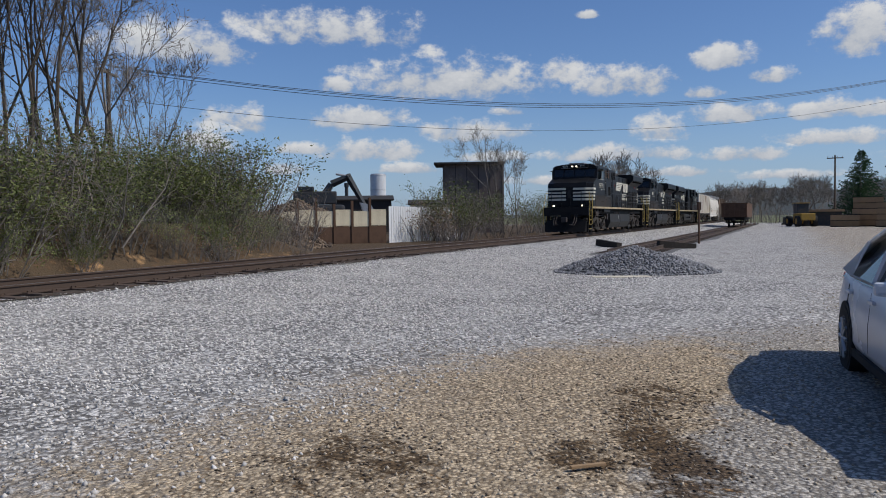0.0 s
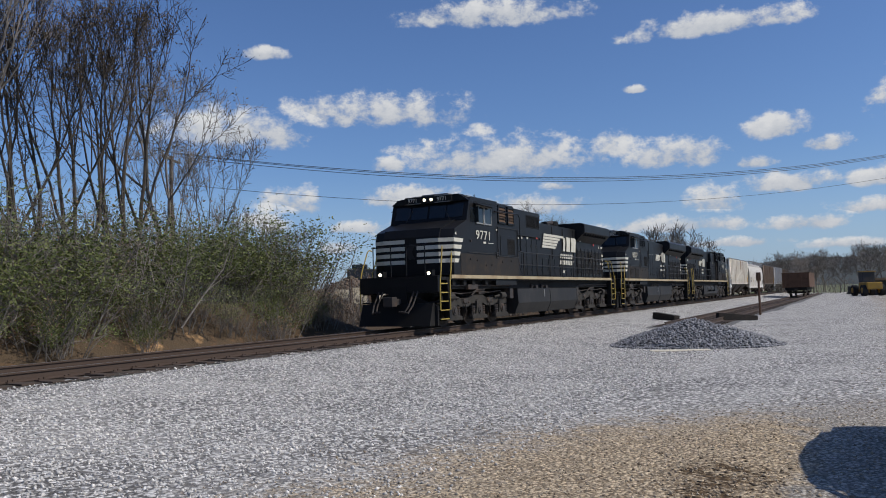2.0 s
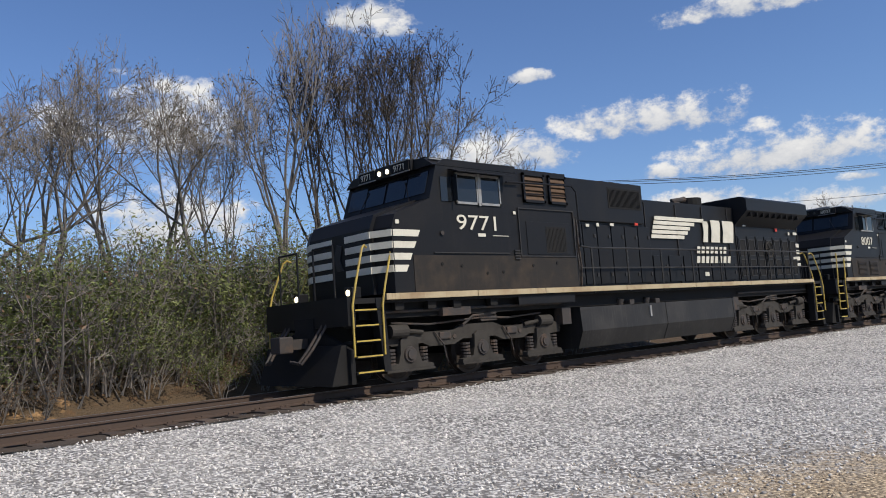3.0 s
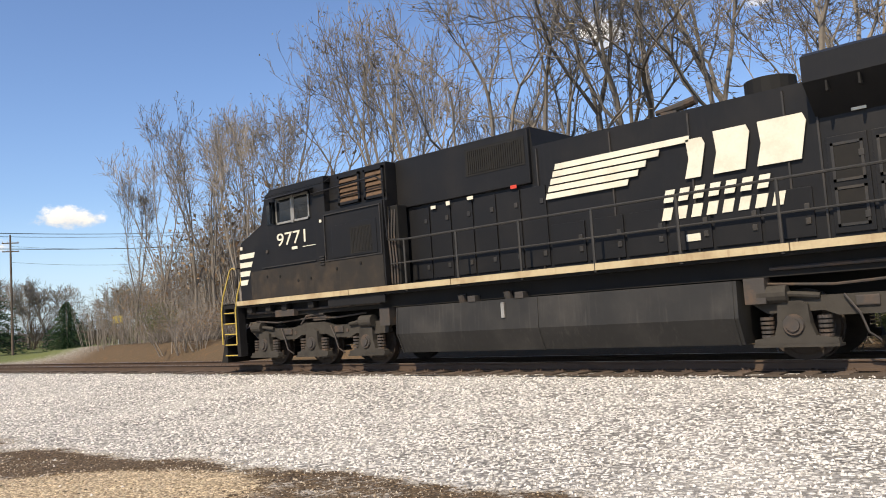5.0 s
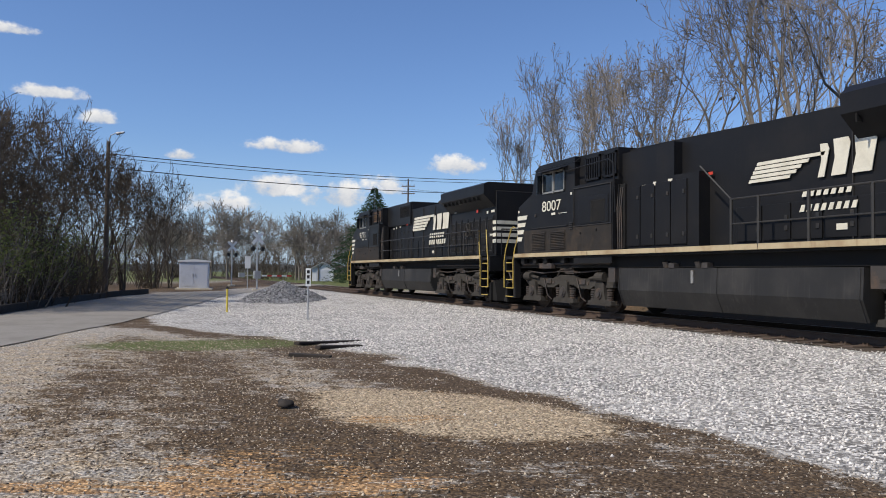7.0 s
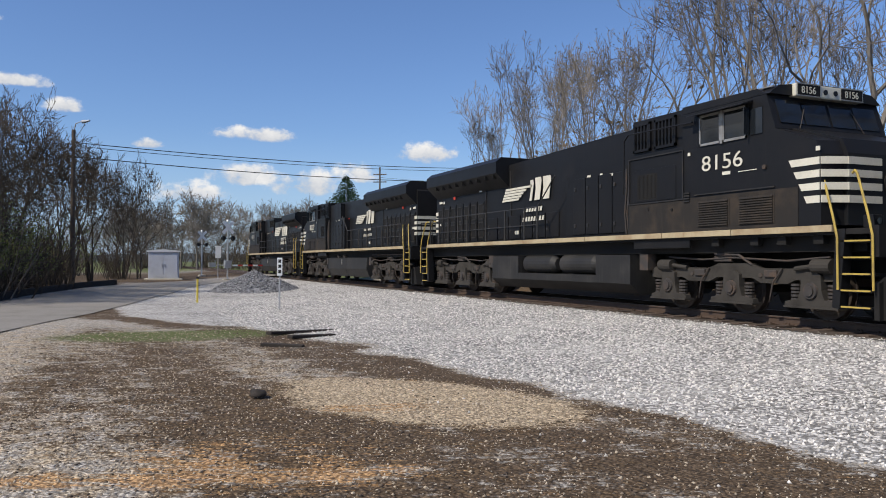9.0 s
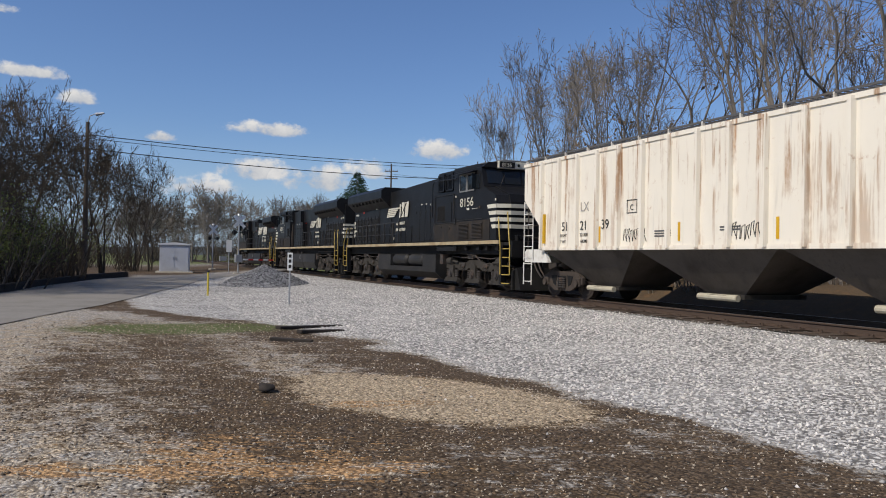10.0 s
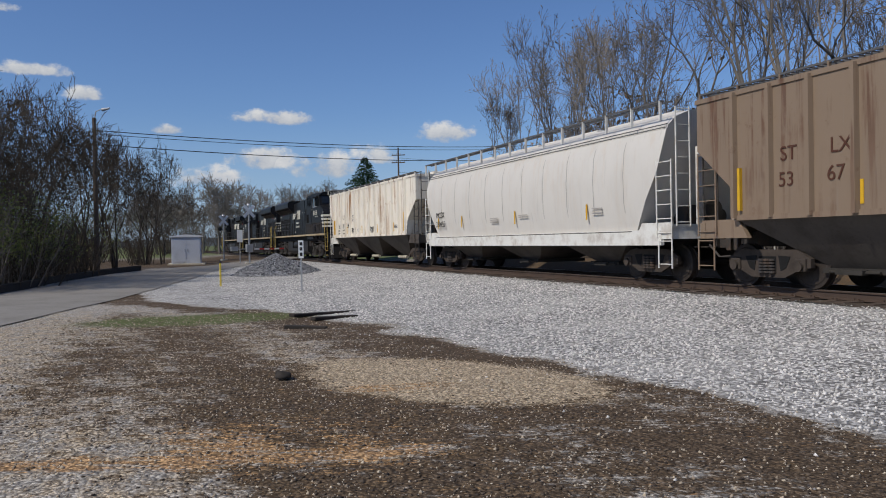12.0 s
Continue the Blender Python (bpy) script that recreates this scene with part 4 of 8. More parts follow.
            box(bm, x, x + 0.03, min(s * 1.1, s * 1.47), max(s * 1.1, s * 1.47), 3.9, 4.1)
    part("screen_rib", bm, UNDER, rd)
    bm = bmesh.new()
    if not modern:
        tube(bm, (15.45, 0, 4.2), (15.45, 0, 4.62), 0.42, seg=18)
    else:
        box(bm, 12.6, 13.5, -0.4, 0.4, 4.36, 4.56, bevel=0.04)
    part("exhaust_stack", bm, UNDER, hood)
    bm = bmesh.new()
    for k in range(3):
        tube(bm, (13.6 + k * 0.16, -0.5, 4.40), (14.15 + k * 0.1, -0.5, 4.44 + 0.02 * k), 0.05, 0.09, seg=10)
    box(bm, 13.7, 14.0, -0.55, -0.4, 4.2, 4.40)
    part("air_horn", bm, IRON, hood)
    # rear end: stripes and number
    for k in range(4):
        z1 = 3.10 - k * 0.235
        bm = bmesh.new()
        box(bm, 21.002, 21.012, -1.0, 1.0, z1 - 0.135, z1)
        for s in (-1, 1):
            box(bm, 20.35 + 0.06 * k, 21.012, min(s * 1.03, s * 1.036), max(s * 1.03, s * 1.036), z1 - 0.135, z1)
        part("rear_stripe", bm, OFFWHITE, e, "white rear stripe")
    lettering("rear_number", number, 0.26, side_text(20.15, 3.62, -1.012), OFFWHITE, e)
    # lettering on the side
    near(lettering("road_number", number, 0.46, side_text(3.42, 3.07, -W - 0.016), OFFWHITE, e, bold=0.0, width=1.18), 8.2)
    bm = bmesh.new()
    for (a, b, c, d) in ((4.05, 4.28, 2.93, 3.0), (4.5, 5.0, 2.95, 2.965)):
        box(bm, a, b, -W - 0.018, -W - 0.013, c, d)
    near(part("small_marking", bm, OFFWHITE, e), 8.2)
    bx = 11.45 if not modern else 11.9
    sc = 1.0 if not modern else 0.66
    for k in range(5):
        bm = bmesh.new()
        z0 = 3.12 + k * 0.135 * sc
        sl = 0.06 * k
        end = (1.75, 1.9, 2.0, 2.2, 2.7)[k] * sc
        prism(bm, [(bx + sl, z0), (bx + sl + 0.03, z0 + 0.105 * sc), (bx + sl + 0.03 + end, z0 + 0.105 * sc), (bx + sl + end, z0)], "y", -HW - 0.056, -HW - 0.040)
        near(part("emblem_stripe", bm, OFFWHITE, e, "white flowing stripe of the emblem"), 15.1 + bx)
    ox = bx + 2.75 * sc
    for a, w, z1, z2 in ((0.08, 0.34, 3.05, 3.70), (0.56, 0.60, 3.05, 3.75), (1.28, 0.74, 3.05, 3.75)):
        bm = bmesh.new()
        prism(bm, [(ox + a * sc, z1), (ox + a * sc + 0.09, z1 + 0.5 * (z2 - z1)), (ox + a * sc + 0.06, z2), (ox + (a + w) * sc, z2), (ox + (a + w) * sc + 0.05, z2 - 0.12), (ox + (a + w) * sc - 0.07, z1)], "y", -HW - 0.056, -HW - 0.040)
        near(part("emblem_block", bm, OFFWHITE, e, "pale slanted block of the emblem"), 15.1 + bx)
    rng = random.Random(5)
    for z, w0 in ((2.70, 0.0), (2.40, -0.06)):
        x = ox - 0.35 + w0
        for k in range(7 if z > 2.5 else 8):
            bm = bmesh.new()
            prism(bm, [(x, z), (x + 0.06, z + 0.21 * sc), (x + 0.23 * sc, z + 0.21 * sc), (x + 0.17 * sc, z)], "y", -HW - 0.054, -HW - 0.040)
            x += 0.265 * sc
            near(part("name_bar", bm, OFFWHITE, e, "white bar of a company name"), 15.1 + bx)
    for x, z, w, h, m in ((8.45, 3.35, 0.14, 0.07, OFFWHITE), (8.9, 3.37, 0.11, 0.09, OFFWHITE), (9.5, 3.4, 0.16, 0.07, OFFWHITE), (10.65, 3.45, 0.15, 0.07, REDTAG), (16.9, 3.62, 0.2, 0.06, OFFWHITE), (19.2, 3.5, 0.16, 0.12, REDTAG), (20.2, 3.4, 0.12, 0.1, OFFWHITE), (20.6, 3.42, 0.3, 0.09, OFFWHITE), (14.2, 2.0, 0.25, 0.12, OFFWHITE), (5.2, 3.46, 0.08, 0.07, OFFWHITE), (1.78, 3.14, 0.09, 0.08, OFFWHITE)):
        wy = -W - 0.02 if x < 7 else (-1.345 if modern and x < 10.4 else (-HW - 0.085 if x < 11.2 else -HW - 0.045))
        near(part("sticker", new_box(x, x + w, wy - 0.008, wy + 0.004, z, z + h), m, e), 2 * x)
    if not modern:
        bm = bmesh.new()
        c = Vector((18.5, -1.12, 2.85))
        ring = [c + Vector((0.27 * math.cos(k * 0.5236), 0, 0.27 * math.sin(k * 0.5236))) for k in range(13)]
        pipe(bm, ring, 0.022)
        for k in range(3):
            tube(bm, c, ring[k * 4], 0.018, seg=6)
        tube(bm, c + Vector((0, 0.12, 0)), c, 0.04, seg=8)
        part("brake_wheel", bm, GRIME, e, "round hand-brake wheel")
    # side handrails
    posts = [8.0, 9.5, 11.1, 12.7, 14.3, 15.9, 17.5, 19.1, 20.5]
    for s in (-1, 1):
        y = s * 1.53
        if modern:
            for x in [11.9, 12.7, 14.0, 15.4, 16.9, 17.7, 18.6, 19.5, 20.4]:
                part("rail_post", tube(bmesh.new(), (x, y, 1.7), (x, y, 2.78), 0.035, seg=6), RAILING, e)
            part("mid_rail", pipe(bmesh.new(), [(11.9, y, 2.22), (20.4, y, 2.22)], 0.018), RAILING, e)
            bm = pipe(bmesh.new(), [(10.9, y, 3.6), (11.9, y, 2.76), (20.4, y, 2.76)], 0.022)
        else:
            for x in posts:
                part("rail_post", tube(bmesh.new(), (x, y, 1.62), (x, y, 2.74), 0.028, seg=6), RAILING, e)
            part("mid_rail", pipe(bmesh.new(), [(7.55, y, 2.24), (20.5, y, 2.22)], 0.018), RAILING, e)
            bm = pipe(bmesh.new(), [(7.55, y, 2.78), (8.0, y, 2.74), (20.5, y, 2.74)], 0.024)
        part("handrail", bm, RAILING, e)
    loco_truck(e, (2.2, 4.24, 6.27))
    loco_truck(e, (15.85, 17.9, 19.92))
    for x in (2.2, 4.24, 6.27, 15.85, 17.9, 19.92):
        wheelset(e, x, 0.533, flip=-1 if tanks else 1)
    return e


RUSTY_TRUCK = worn("rusty_cast_steel", (0.058, 0.045, 0.036), dirt=(0.02, 0.016, 0.013), amount=0.6, rough=0.85, scale=3, bumpy=0.25)


def car_truck(parent, cx):
    for s in (-1, 1):
        bm = bmesh.new()
        out = [(cx - 1.12, 0.62), (cx - 0.75, 0.80), (cx + 0.75, 0.80), (cx + 1.12, 0.62), (cx + 1.12, 0.44), (cx + 0.86, 0.40), (cx + 0.45, 0.22), (cx - 0.45, 0.22), (cx - 0.86, 0.40), (cx - 1.12, 0.44)]
        prism(bm, out, "y", s * 0.98, s * 1.08)
        for x in (cx - 0.89, cx + 0.89):
            box(bm, x - 0.14, x + 0.14, min(s * 0.95, s * 1.13), max(s * 0.95, s * 1.13), 0.36, 0.62, bevel=0.03)
            tube(bm, (x, s * 1.12, 0.457), (x, s * 1.19, 0.457), 0.10, seg=12)
        tr = part("truck_frame", bm, RUSTY_TRUCK, parent)
        # black plates on the solid frame stand for the shade inside its openings
        bm = bmesh.new()
        prism(bm, [(cx - 0.62, 0.66), (cx - 0.30, 0.68), (cx - 0.36, 0.36), (cx - 0.5, 0.42)], "y", s * 1.07, s * 1.09)
        prism(bm, [(cx + 0.62, 0.66), (cx + 0.30, 0.68), (cx + 0.36, 0.36), (cx + 0.5, 0.42)], "y", s * 1.07, s * 1.09)
        prism(bm, [(cx - 0.24, 0.66), (cx + 0.24, 0.66), (cx + 0.24, 0.30), (cx - 0.24, 0.30)], "y", s * 1.07, s * 1.085)
        part("frame_opening", bm, UNDER, tr)
        bm = bmesh.new()
        for d in (-0.15, 0.0, 0.15):
            spring(bm, cx + d, s * 1.10, 0.30, 0.62, 0.07, 5)
        part("spring", bm, IRON, tr)
    for x in (cx - 0.89, cx + 0.89):
        wheelset(parent, x, 0.457)


def hopper_paint(name, col, rust, amount):
    """Old car paint: chalky patches, rust that starts in spots and runs down, dust."""
    def build(n, b, o):
        v = coords(n)
        run = n.noise(n.stretch(v, (3.2, 3.2, 0.16)), 1.6, 5, 0.62)
        patch = n.noise(n.stretch(v, (1.3, 1.3, 0.6)), 1.0, 5, 0.65)
        spots = n.noise(v, 3.4, 7, 0.72)
        fine = n.noise(v, 40, 3, 0.6)
        c = n.mix(n.smooth(patch, 0.40, 0.75, 0, 0.35), (*col, 1), tuple(x * 0.80 for x in col) + (1,))
        sep = n.add("ShaderNodeSeparateXYZ")
        n.put(sep.inputs[0], v)
        high = n.smooth(sep.outputs[2], 1.4, 4.0, 0.5, 1.0)
        m = n.math("MULTIPLY", n.math("MULTIPLY", n.smooth(run, 0.50, 0.62), n.smooth(patch, 0.40, 0.56)), high)
        m = n.math("MAXIMUM", m, n.math("MULTIPLY", n.smooth(spots, 0.60, 0.74), 0.7))
        dark = n.mix(spots, (*rust, 1), (rust[0] * 1.9, rust[1] * 1.7, rust[2] * 1.5, 1))
        c = n.mix(n.math("MULTIPLY", m, amount), c, dark)
        g = n.smooth(n.noise(n.stretch(v, (4.0, 4.0, 0.3)), 2.0, 4, 0.6), 0.56, 0.80, 0, 0.25)
        c = n.mix(g, c, (0.22, 0.2, 0.18, 1))
        n.put(b.inputs["Base Color"], c)
        b.inputs["Roughness"].default_value = 0.6
        bump(n, b, n.math("ADD", fine, patch), 0.1, 0.01)
    return material(name, build)


# Dirt-streaked brown, with the shade of the trailing ends in its colour.
STAIN_SHADE = worn("stained_shaded_steel", (0.085, 0.072, 0.060), dirt=(0.028, 0.020, 0.016), amount=0.7, rough=0.8, scale=1.2, streaks=0.4)
MARK = worn("dark_lettering", (0.035, 0.033, 0.03), amount=0.1)
BROWN = worn("brown_lettering", (0.09, 0.035, 0.02), amount=0.2)
MARKY = worn("yellow_reflector", (0.62, 0.36, 0.02), amount=0.2)
OUTLET = worn("cream_outlet", (0.45, 0.41, 0.31), dirt=(0.2, 0.15, 0.1), amount=0.6, rough=0.7, scale=4)
SEAMGREY = worn("dusty_weld_seam", (0.40, 0.37, 0.33), dirt=(0.2, 0.18, 0.16), amount=0.4, rough=0.7)
GREYSTEEL = worn("walkway_steel", (0.10, 0.10, 0.10), dirt=(0.1, 0.07, 0.05), amount=0.5, rough=0.6)


def bars_text(parent, x, z, w, rows, y, mat, h=0.05):
    bm = bmesh.new()
    for k in range(rows):
        box(bm, x, x + w, y - 0.006, y + 0.002, z - k * h * 1.9, z - k * h * 1.9 + h)
    return part("small_lettering", bm, mat, parent)


def ladder(parent, x, y0, y1, z0, z1, mat, across="y"):
    bm = bmesh.new()
    for y in (y0, y1):
        p = (x, y) if across == "y" else (y, x)
        tube(bm, (*p, z0), (*p, z1), 0.021, seg=6)
    k = int((z1 - z0) / 0.36)
    for i in range(k + 1):
        z = z0 + 0.1 + i * (z1 - z0 - 0.15) / max(1, k)
        a = (x, y0, z) if across == "y" else (y0, x, z)
        b = (x, y1, z) if across == "y" else (y1, x, z)
        tube(bm, a, b, 0.013, seg=6)
    return part("ladder", bm, mat, parent)


def hopper(paint, label, ribbed=True, marks=(), mark_mat=MARK, trim=None, rolling=True):
    """Covered hopper; x = 0 at its leading coupler, 17.4 m long."""
    LEN, W = 17.4, 1.60
    e = thing("covered_hopper", pose(0, TRACK_Y, RAIL), label, "freight car", "covered hoppers of the train")
    trim = trim or paint
    bm = bmesh.new()
    if ribbed:
        out = [(0.45, 4.12), (16.75, 4.12), (16.75, 3.0), (15.55, 2.1), (15.4, 1.45), (1.6, 1.45), (1.5, 2.1), (0.45, 3.0)]
        prism(bm, out, "y", -W, W)
        box(bm, 0.42, 16.78, -W - 0.03, W + 0.03, 4.04, 4.14)
        box(bm, 1.6, 15.4, -W - 0.03, W + 0.03, 1.42, 1.52)
    else:
        sec = [(1.46, 1.25), (1.58, 2.0), (1.60, 2.7), (1.55, 3.3), (1.42, 3.72), (1.38, 3.74), (1.38, 3.80), (1.15, 4.02), (0.7, 4.2), (0.0, 4.27)]
        sec = [(-a, b) for a, b in sec] + [(a, b) for a, b in sec[-2::-1]]
        n = len(sec)

        def ends(z):
            return 0.55 if z >= 2.95 else 0.55 + (2.95 - z) * 0.70
        lo = [bm.verts.new((ends(z), y, z)) for y, z in sec]
        hi = [bm.verts.new((LEN - 0.75 - (ends(z) - 0.55), y, z)) for y, z in sec]
        for i in range(n):
            bm.faces.new((lo[i], lo[(i + 1) % n], hi[(i + 1) % n], hi[i]))
        bm.faces.new(lo)
        bm.faces.new(hi[::-1])
        bmesh.ops.recalc_face_normals(bm, faces=bm.faces[:])
    body = part("body", bm, paint, e, smooth=not ribbed)
    if not ribbed:
        body.data.set_sharp_from_angle(angle=radians(40))
    if ribbed:
        for s in (-1, 1):
            for k in range(15):
                x = 1.62 + k * (15.38 - 1.62) / 14
                bm = bmesh.new()
                y = s * W
                prism(bm, [(x - 0.075, y), (x - 0.045, y + s * 0.10), (x + 0.045, y + s * 0.10), (x + 0.075, y)], "z", 1.46, 4.1)
                part("rib", bm, paint, body)
    else:
        for s in (-1, 1):
            for k in range(10):
                bm = bmesh.new()
                x = 2.3 + k * 1.42
                prism(bm, [(s * 1.46, 1.3), (s * 1.585, 2.0), (s * 1.605, 2.7), (s * 1.555, 3.3), (s * 1.43, 3.68), (s * 1.40, 3.68), (s * 1.5, 3.3), (s * 1.55, 2.7), (s * 1.53, 2.0), (s * 1.4, 1.3)], "x", x - 0.012, x + 0.012)
                part("weld_seam", bm, SEAMGREY, body)
        for s in (-1, 1):
            for z, y in ((3.74, 1.42), (3.83, 1.34)):
                part("roof_seam", new_box(0.6, LEN - 0.8, min(s * y, s * (y + 0.02)), max(s * y, s * (y + 0.02)), z, z + 0.022), GREYSTEEL, body)
        bm = new_box(0.75, LEN - 0.85, -1.56, -1.46, 0.90, 1.28)
        box(bm, 0.75, LEN - 0.85, 1.46, 1.56, 0.90, 1.28)
        part("side_sill", bm, trim, e)
    # roof walkway
    wz = 4.26 if ribbed else 4.38
    bm = bmesh.new()
    for y in (-W + 0.02, -W + 0.30, W - 0.30, W - 0.02):
        box(bm, 0.5, 16.7, y - 0.02, y + 0.02, wz - 0.04, wz)
    for k in range(110):
        x = 0.55 + k * 0.147
        box(bm, x, x + 0.03, -W + 0.02, -W + 0.30, wz - 0.03, wz - 0.015)
        box(bm, x, x + 0.03, W - 0.30, W - 0.02, wz - 0.03, wz - 0.015)
    wk = part("roof_walkway", bm, GREYSTEEL, e)
    for k in range(15):
        x = 0.55 + k * 1.147
        bm = bmesh.new()
        for s in (-1, 1):
            box(bm, x, x + 0.035, min(s * (W - 0.06), s * (W + 0.01)), max(s * (W - 0.06), s * (W + 0.01)), 3.9 if not ribbed else 4.1, wz - 0.01)
        part("walkway_post", bm, trim, wk)
    for k in range(4):
        bm = bmesh.new()
        box(bm, 1.3 + k * 3.7, 4.6 + k * 3.7, -0.35, 0.35, 4.2, 4.36, bevel=0.05)
        part("hatch_cover", bm, paint, e)
    # discharge bays
    bays = 3
    for k in range(bays):
        a = 1.6 + k * 13.8 / bays
        b = a + 13.8 / bays
        m = (a + b) / 2
        bm = bmesh.new()
        z = 1.45 if ribbed else 1.26
        top = [bm.verts.new(p) for p in ((a, -W + 0.02, z), (b, -W + 0.02, z), (b, W - 0.02, z), (a, W - 0.02, z))]
        low = [bm.verts.new(p) for p in ((m - 0.55, -0.75, 0.42), (m + 0.55, -0.75, 0.42), (m + 0.55, 0.75, 0.42), (m - 0.55, 0.75, 0.42))]
        for i in range(4):
            bm.faces.new((top[i], top[(i + 1) % 4], low[(i + 1) % 4], low[i]))
        bm.faces.new(low)
        bm.faces.new(top[::-1])
        bmesh.ops.recalc_face_normals(bm, faces=bm.faces[:])
        by = part("hopper_bay", bm, STAIN_SHADE, e, "dark streaked funnel under the hopper body")
        bm = bmesh.new()
        box(bm, m - 0.7, m + 0.7, -0.9, 0.9, 0.34, 0.44)
        box(bm, m - 0.3, m + 0.3, -1.05, -0.85, 0.33, 0.42)
        tube(bm, (m - 0.5, -0.95, 0.38), (m + 0.6, -0.95, 0.38), 0.03, seg=6)
        part("outlet_gate", bm, GRIME, by)
        if ribbed and trim is not paint and marks:
            part("outlet_pipe", tube(bmesh.new(), (m - 0.62, -1.0, 0.36), (m + 0.62, -1.0, 0.36), 0.075, seg=10), OUTLET, by, "cream discharge pipe")
    # ends
    for x0, s in ((0.0, 1), (LEN, -1)):
        def X(v):
            return x0 + s * v

        def bx(bm, a, b, *r):
            box(bm, min(X(a), X(b)), max(X(a), X(b)), *r)
        bm = bmesh.new()
        bx(bm, 0.45, 3.2, -0.22, 0.22, 0.85, 1.2)
        part("stub_sill", bm, IRON, e)
        bm = bmesh.new()
        bx(bm, 0.45, 0.62, -1.55, 1.55, 1.05, 1.4)
        for sy in (-1, 1):
            prism(bm, [(X(0.5), 1.05), (X(1.9), 1.05), (X(1.62), 1.45), (X(0.5), 1.45)], "y", sy * 1.44, sy * 1.54)
        # trailing end of ribbed cars darkened: its shade is in the sill colour
        part("end_sill", bm, STAIN_SHADE if ribbed and s < 0 else trim, e)
        bm = bmesh.new()
        bx(bm, 0.5, 1.9, -1.42, 1.42, 1.30, 1.34)
        bx(bm, 1.2, 1.7, -0.5, 0.4, 1.34, 1.9)
        part("end_platform", bm, IRON, e)
        for y in (-0.55, 0.55):
            # posts of that end carry the same painted shade
            part("end_post", new_box(min(X(0.6), X(0.72)), max(X(0.6), X(0.72)), y - 0.05, y + 0.05, 1.34, 3.3), STAIN_SHADE if ribbed and s < 0 else trim, e)
        bm = bmesh.new()
        bx(bm, -0.02, 0.6, -0.12, 0.12, 0.82, 1.02)
        bx(bm, -0.1, 0.15, -0.2, 0.15, 0.76, 1.08)
        part("coupler", bm, IRON, e)
        bm = bmesh.new()
        pipe(bm, [(X(0.5), -0.4, 0.9), (X(0.2), -0.35, 0.6), (X(0.0), -0.2, 0.62)], 0.03)
        part("brake_hose", bm, IRON, e)
        for sy in (-1, 1):
            ladder(e, X(0.42), sy * 1.02, sy * 1.42, 1.35, 4.2, IRON if ribbed else trim)
            ladder(e, sy * 1.57, min(X(0.42), X(0.98)), max(X(0.42), X(0.98)), 1.1, 2.95, IRON if ribbed and s < 0 else trim, across="x")
            ladder(e, sy * 1.57, min(X(0.42), X(0.92)), max(X(0.42), X(0.92)), 0.35, 1.05, IRON if ribbed and s < 0 else trim, across="x")
        if s < 0:
            bm = bmesh.new()
            tube(bm, (X(0.55), -0.2, 1.75), (X(0.62), -0.2, 1.75), 0.26, seg=16)
            tube(bm, (X(0.9), 0.3, 1.6), (X(1.5), 0.3, 1.6), 0.2, seg=14)
            part("brake_gear", bm, GRIME, e)
        car_truck(e, X(1.95))
    # writing
    if ribbed and trim is not paint and marks:
        rg = random.Random(9)
        for gx in (5.75, 9.55):
            tag = None
            for k in range(7):
                x, z = gx + k * 0.13, 1.62 + rg.uniform(0, 0.08)
                pts = [(x, z), (x + 0.03, z + 0.26), (x + rg.uniform(0.08, 0.14), z + 0.30), (x + rg.uniform(0.05, 0.12), z + 0.14), (x + rg.uniform(0.09, 0.17), z + rg.uniform(-0.03, 0.04))]
                bm = pipe(bmesh.new(), [(p, -W - 0.006, q) for p, q in pts], 0.009, seg=4)
                if tag is None:
                    tag = part("graffiti", bm, MARK, e, "small black scrawled tag")
                else:
                    part("stroke", bm, MARK, tag)
        for text, x, z, size in (("LD LMT", 2.62, 1.80, 0.12), ("LT WT", 2.62, 1.62, 0.12), ("221700", 3.72, 1.80, 0.13), ("64300", 3.76, 1.62, 0.13), ("C", 6.02, 2.42, 0.2)):
            lettering("small_mark", text, size, side_text(x, z, -W - 0.012), mark_mat, e)
        for w, h, x, z in ((0.42, 0.02, 5.88, 2.34), (0.42, 0.02, 5.88, 2.66)):
            part("mark_line", new_box(x, x + w, -W - 0.010, -W - 0.002, z, z + h), MARK, e)
        for x in (5.88, 6.28):
            part("mark_line", new_box(x, x + 0.02, -W - 0.010, -W - 0.002, 2.34, 2.68), MARK, e)
        lettering("faded_mark", "LX", 0.36, side_text(3.72, 2.50, -W - 0.012), SEAMGREY, e)
    for text, x, z, size in marks:
        lettering("reporting_mark", text, size, side_text(x, z, -W - 0.012), mark_mat, e)
    for x, w, rows, z in ((7.0, 0.6, 3, 1.85), (9.2, 0.6, 2, 1.88), (13.6, 0.5, 3, 1.9)):
        bars_text(e, x, z, w, rows, -W - 0.004, SEAMGREY if not ribbed else GREYSTEEL, 0.032)
    for x in ((1.75, 4.65, 7.85, 10.75, 13.5, 15.15) if ribbed else (1.95, 4.4, 8.9, 13.3)):
        bm = bmesh.new()
        box(bm, x, x + 0.07, -W - 0.075 if x in (1.75, 15.15) else -W - 0.014, -W - 0.002, 1.62, 2.05 if x not in (1.75, 15.15) else 2.5)
        part("reflector", bm, MARKY, e, "yellow reflective strip")
    return e


WHITE_RUST = hopper_paint("rusty_white_paint", (0.80, 0.735, 0.615), (0.24, 0.13, 0.055), 0.92)
PALE = hopper_paint("pale_grey_paint", (0.62, 0.58, 0.515), (0.40, 0.33, 0.25), 0.25)
TANR = hopper_paint("tan_brown_paint", (0.225, 0.160, 0.105), (0.085, 0.045, 0.026), 0.95)
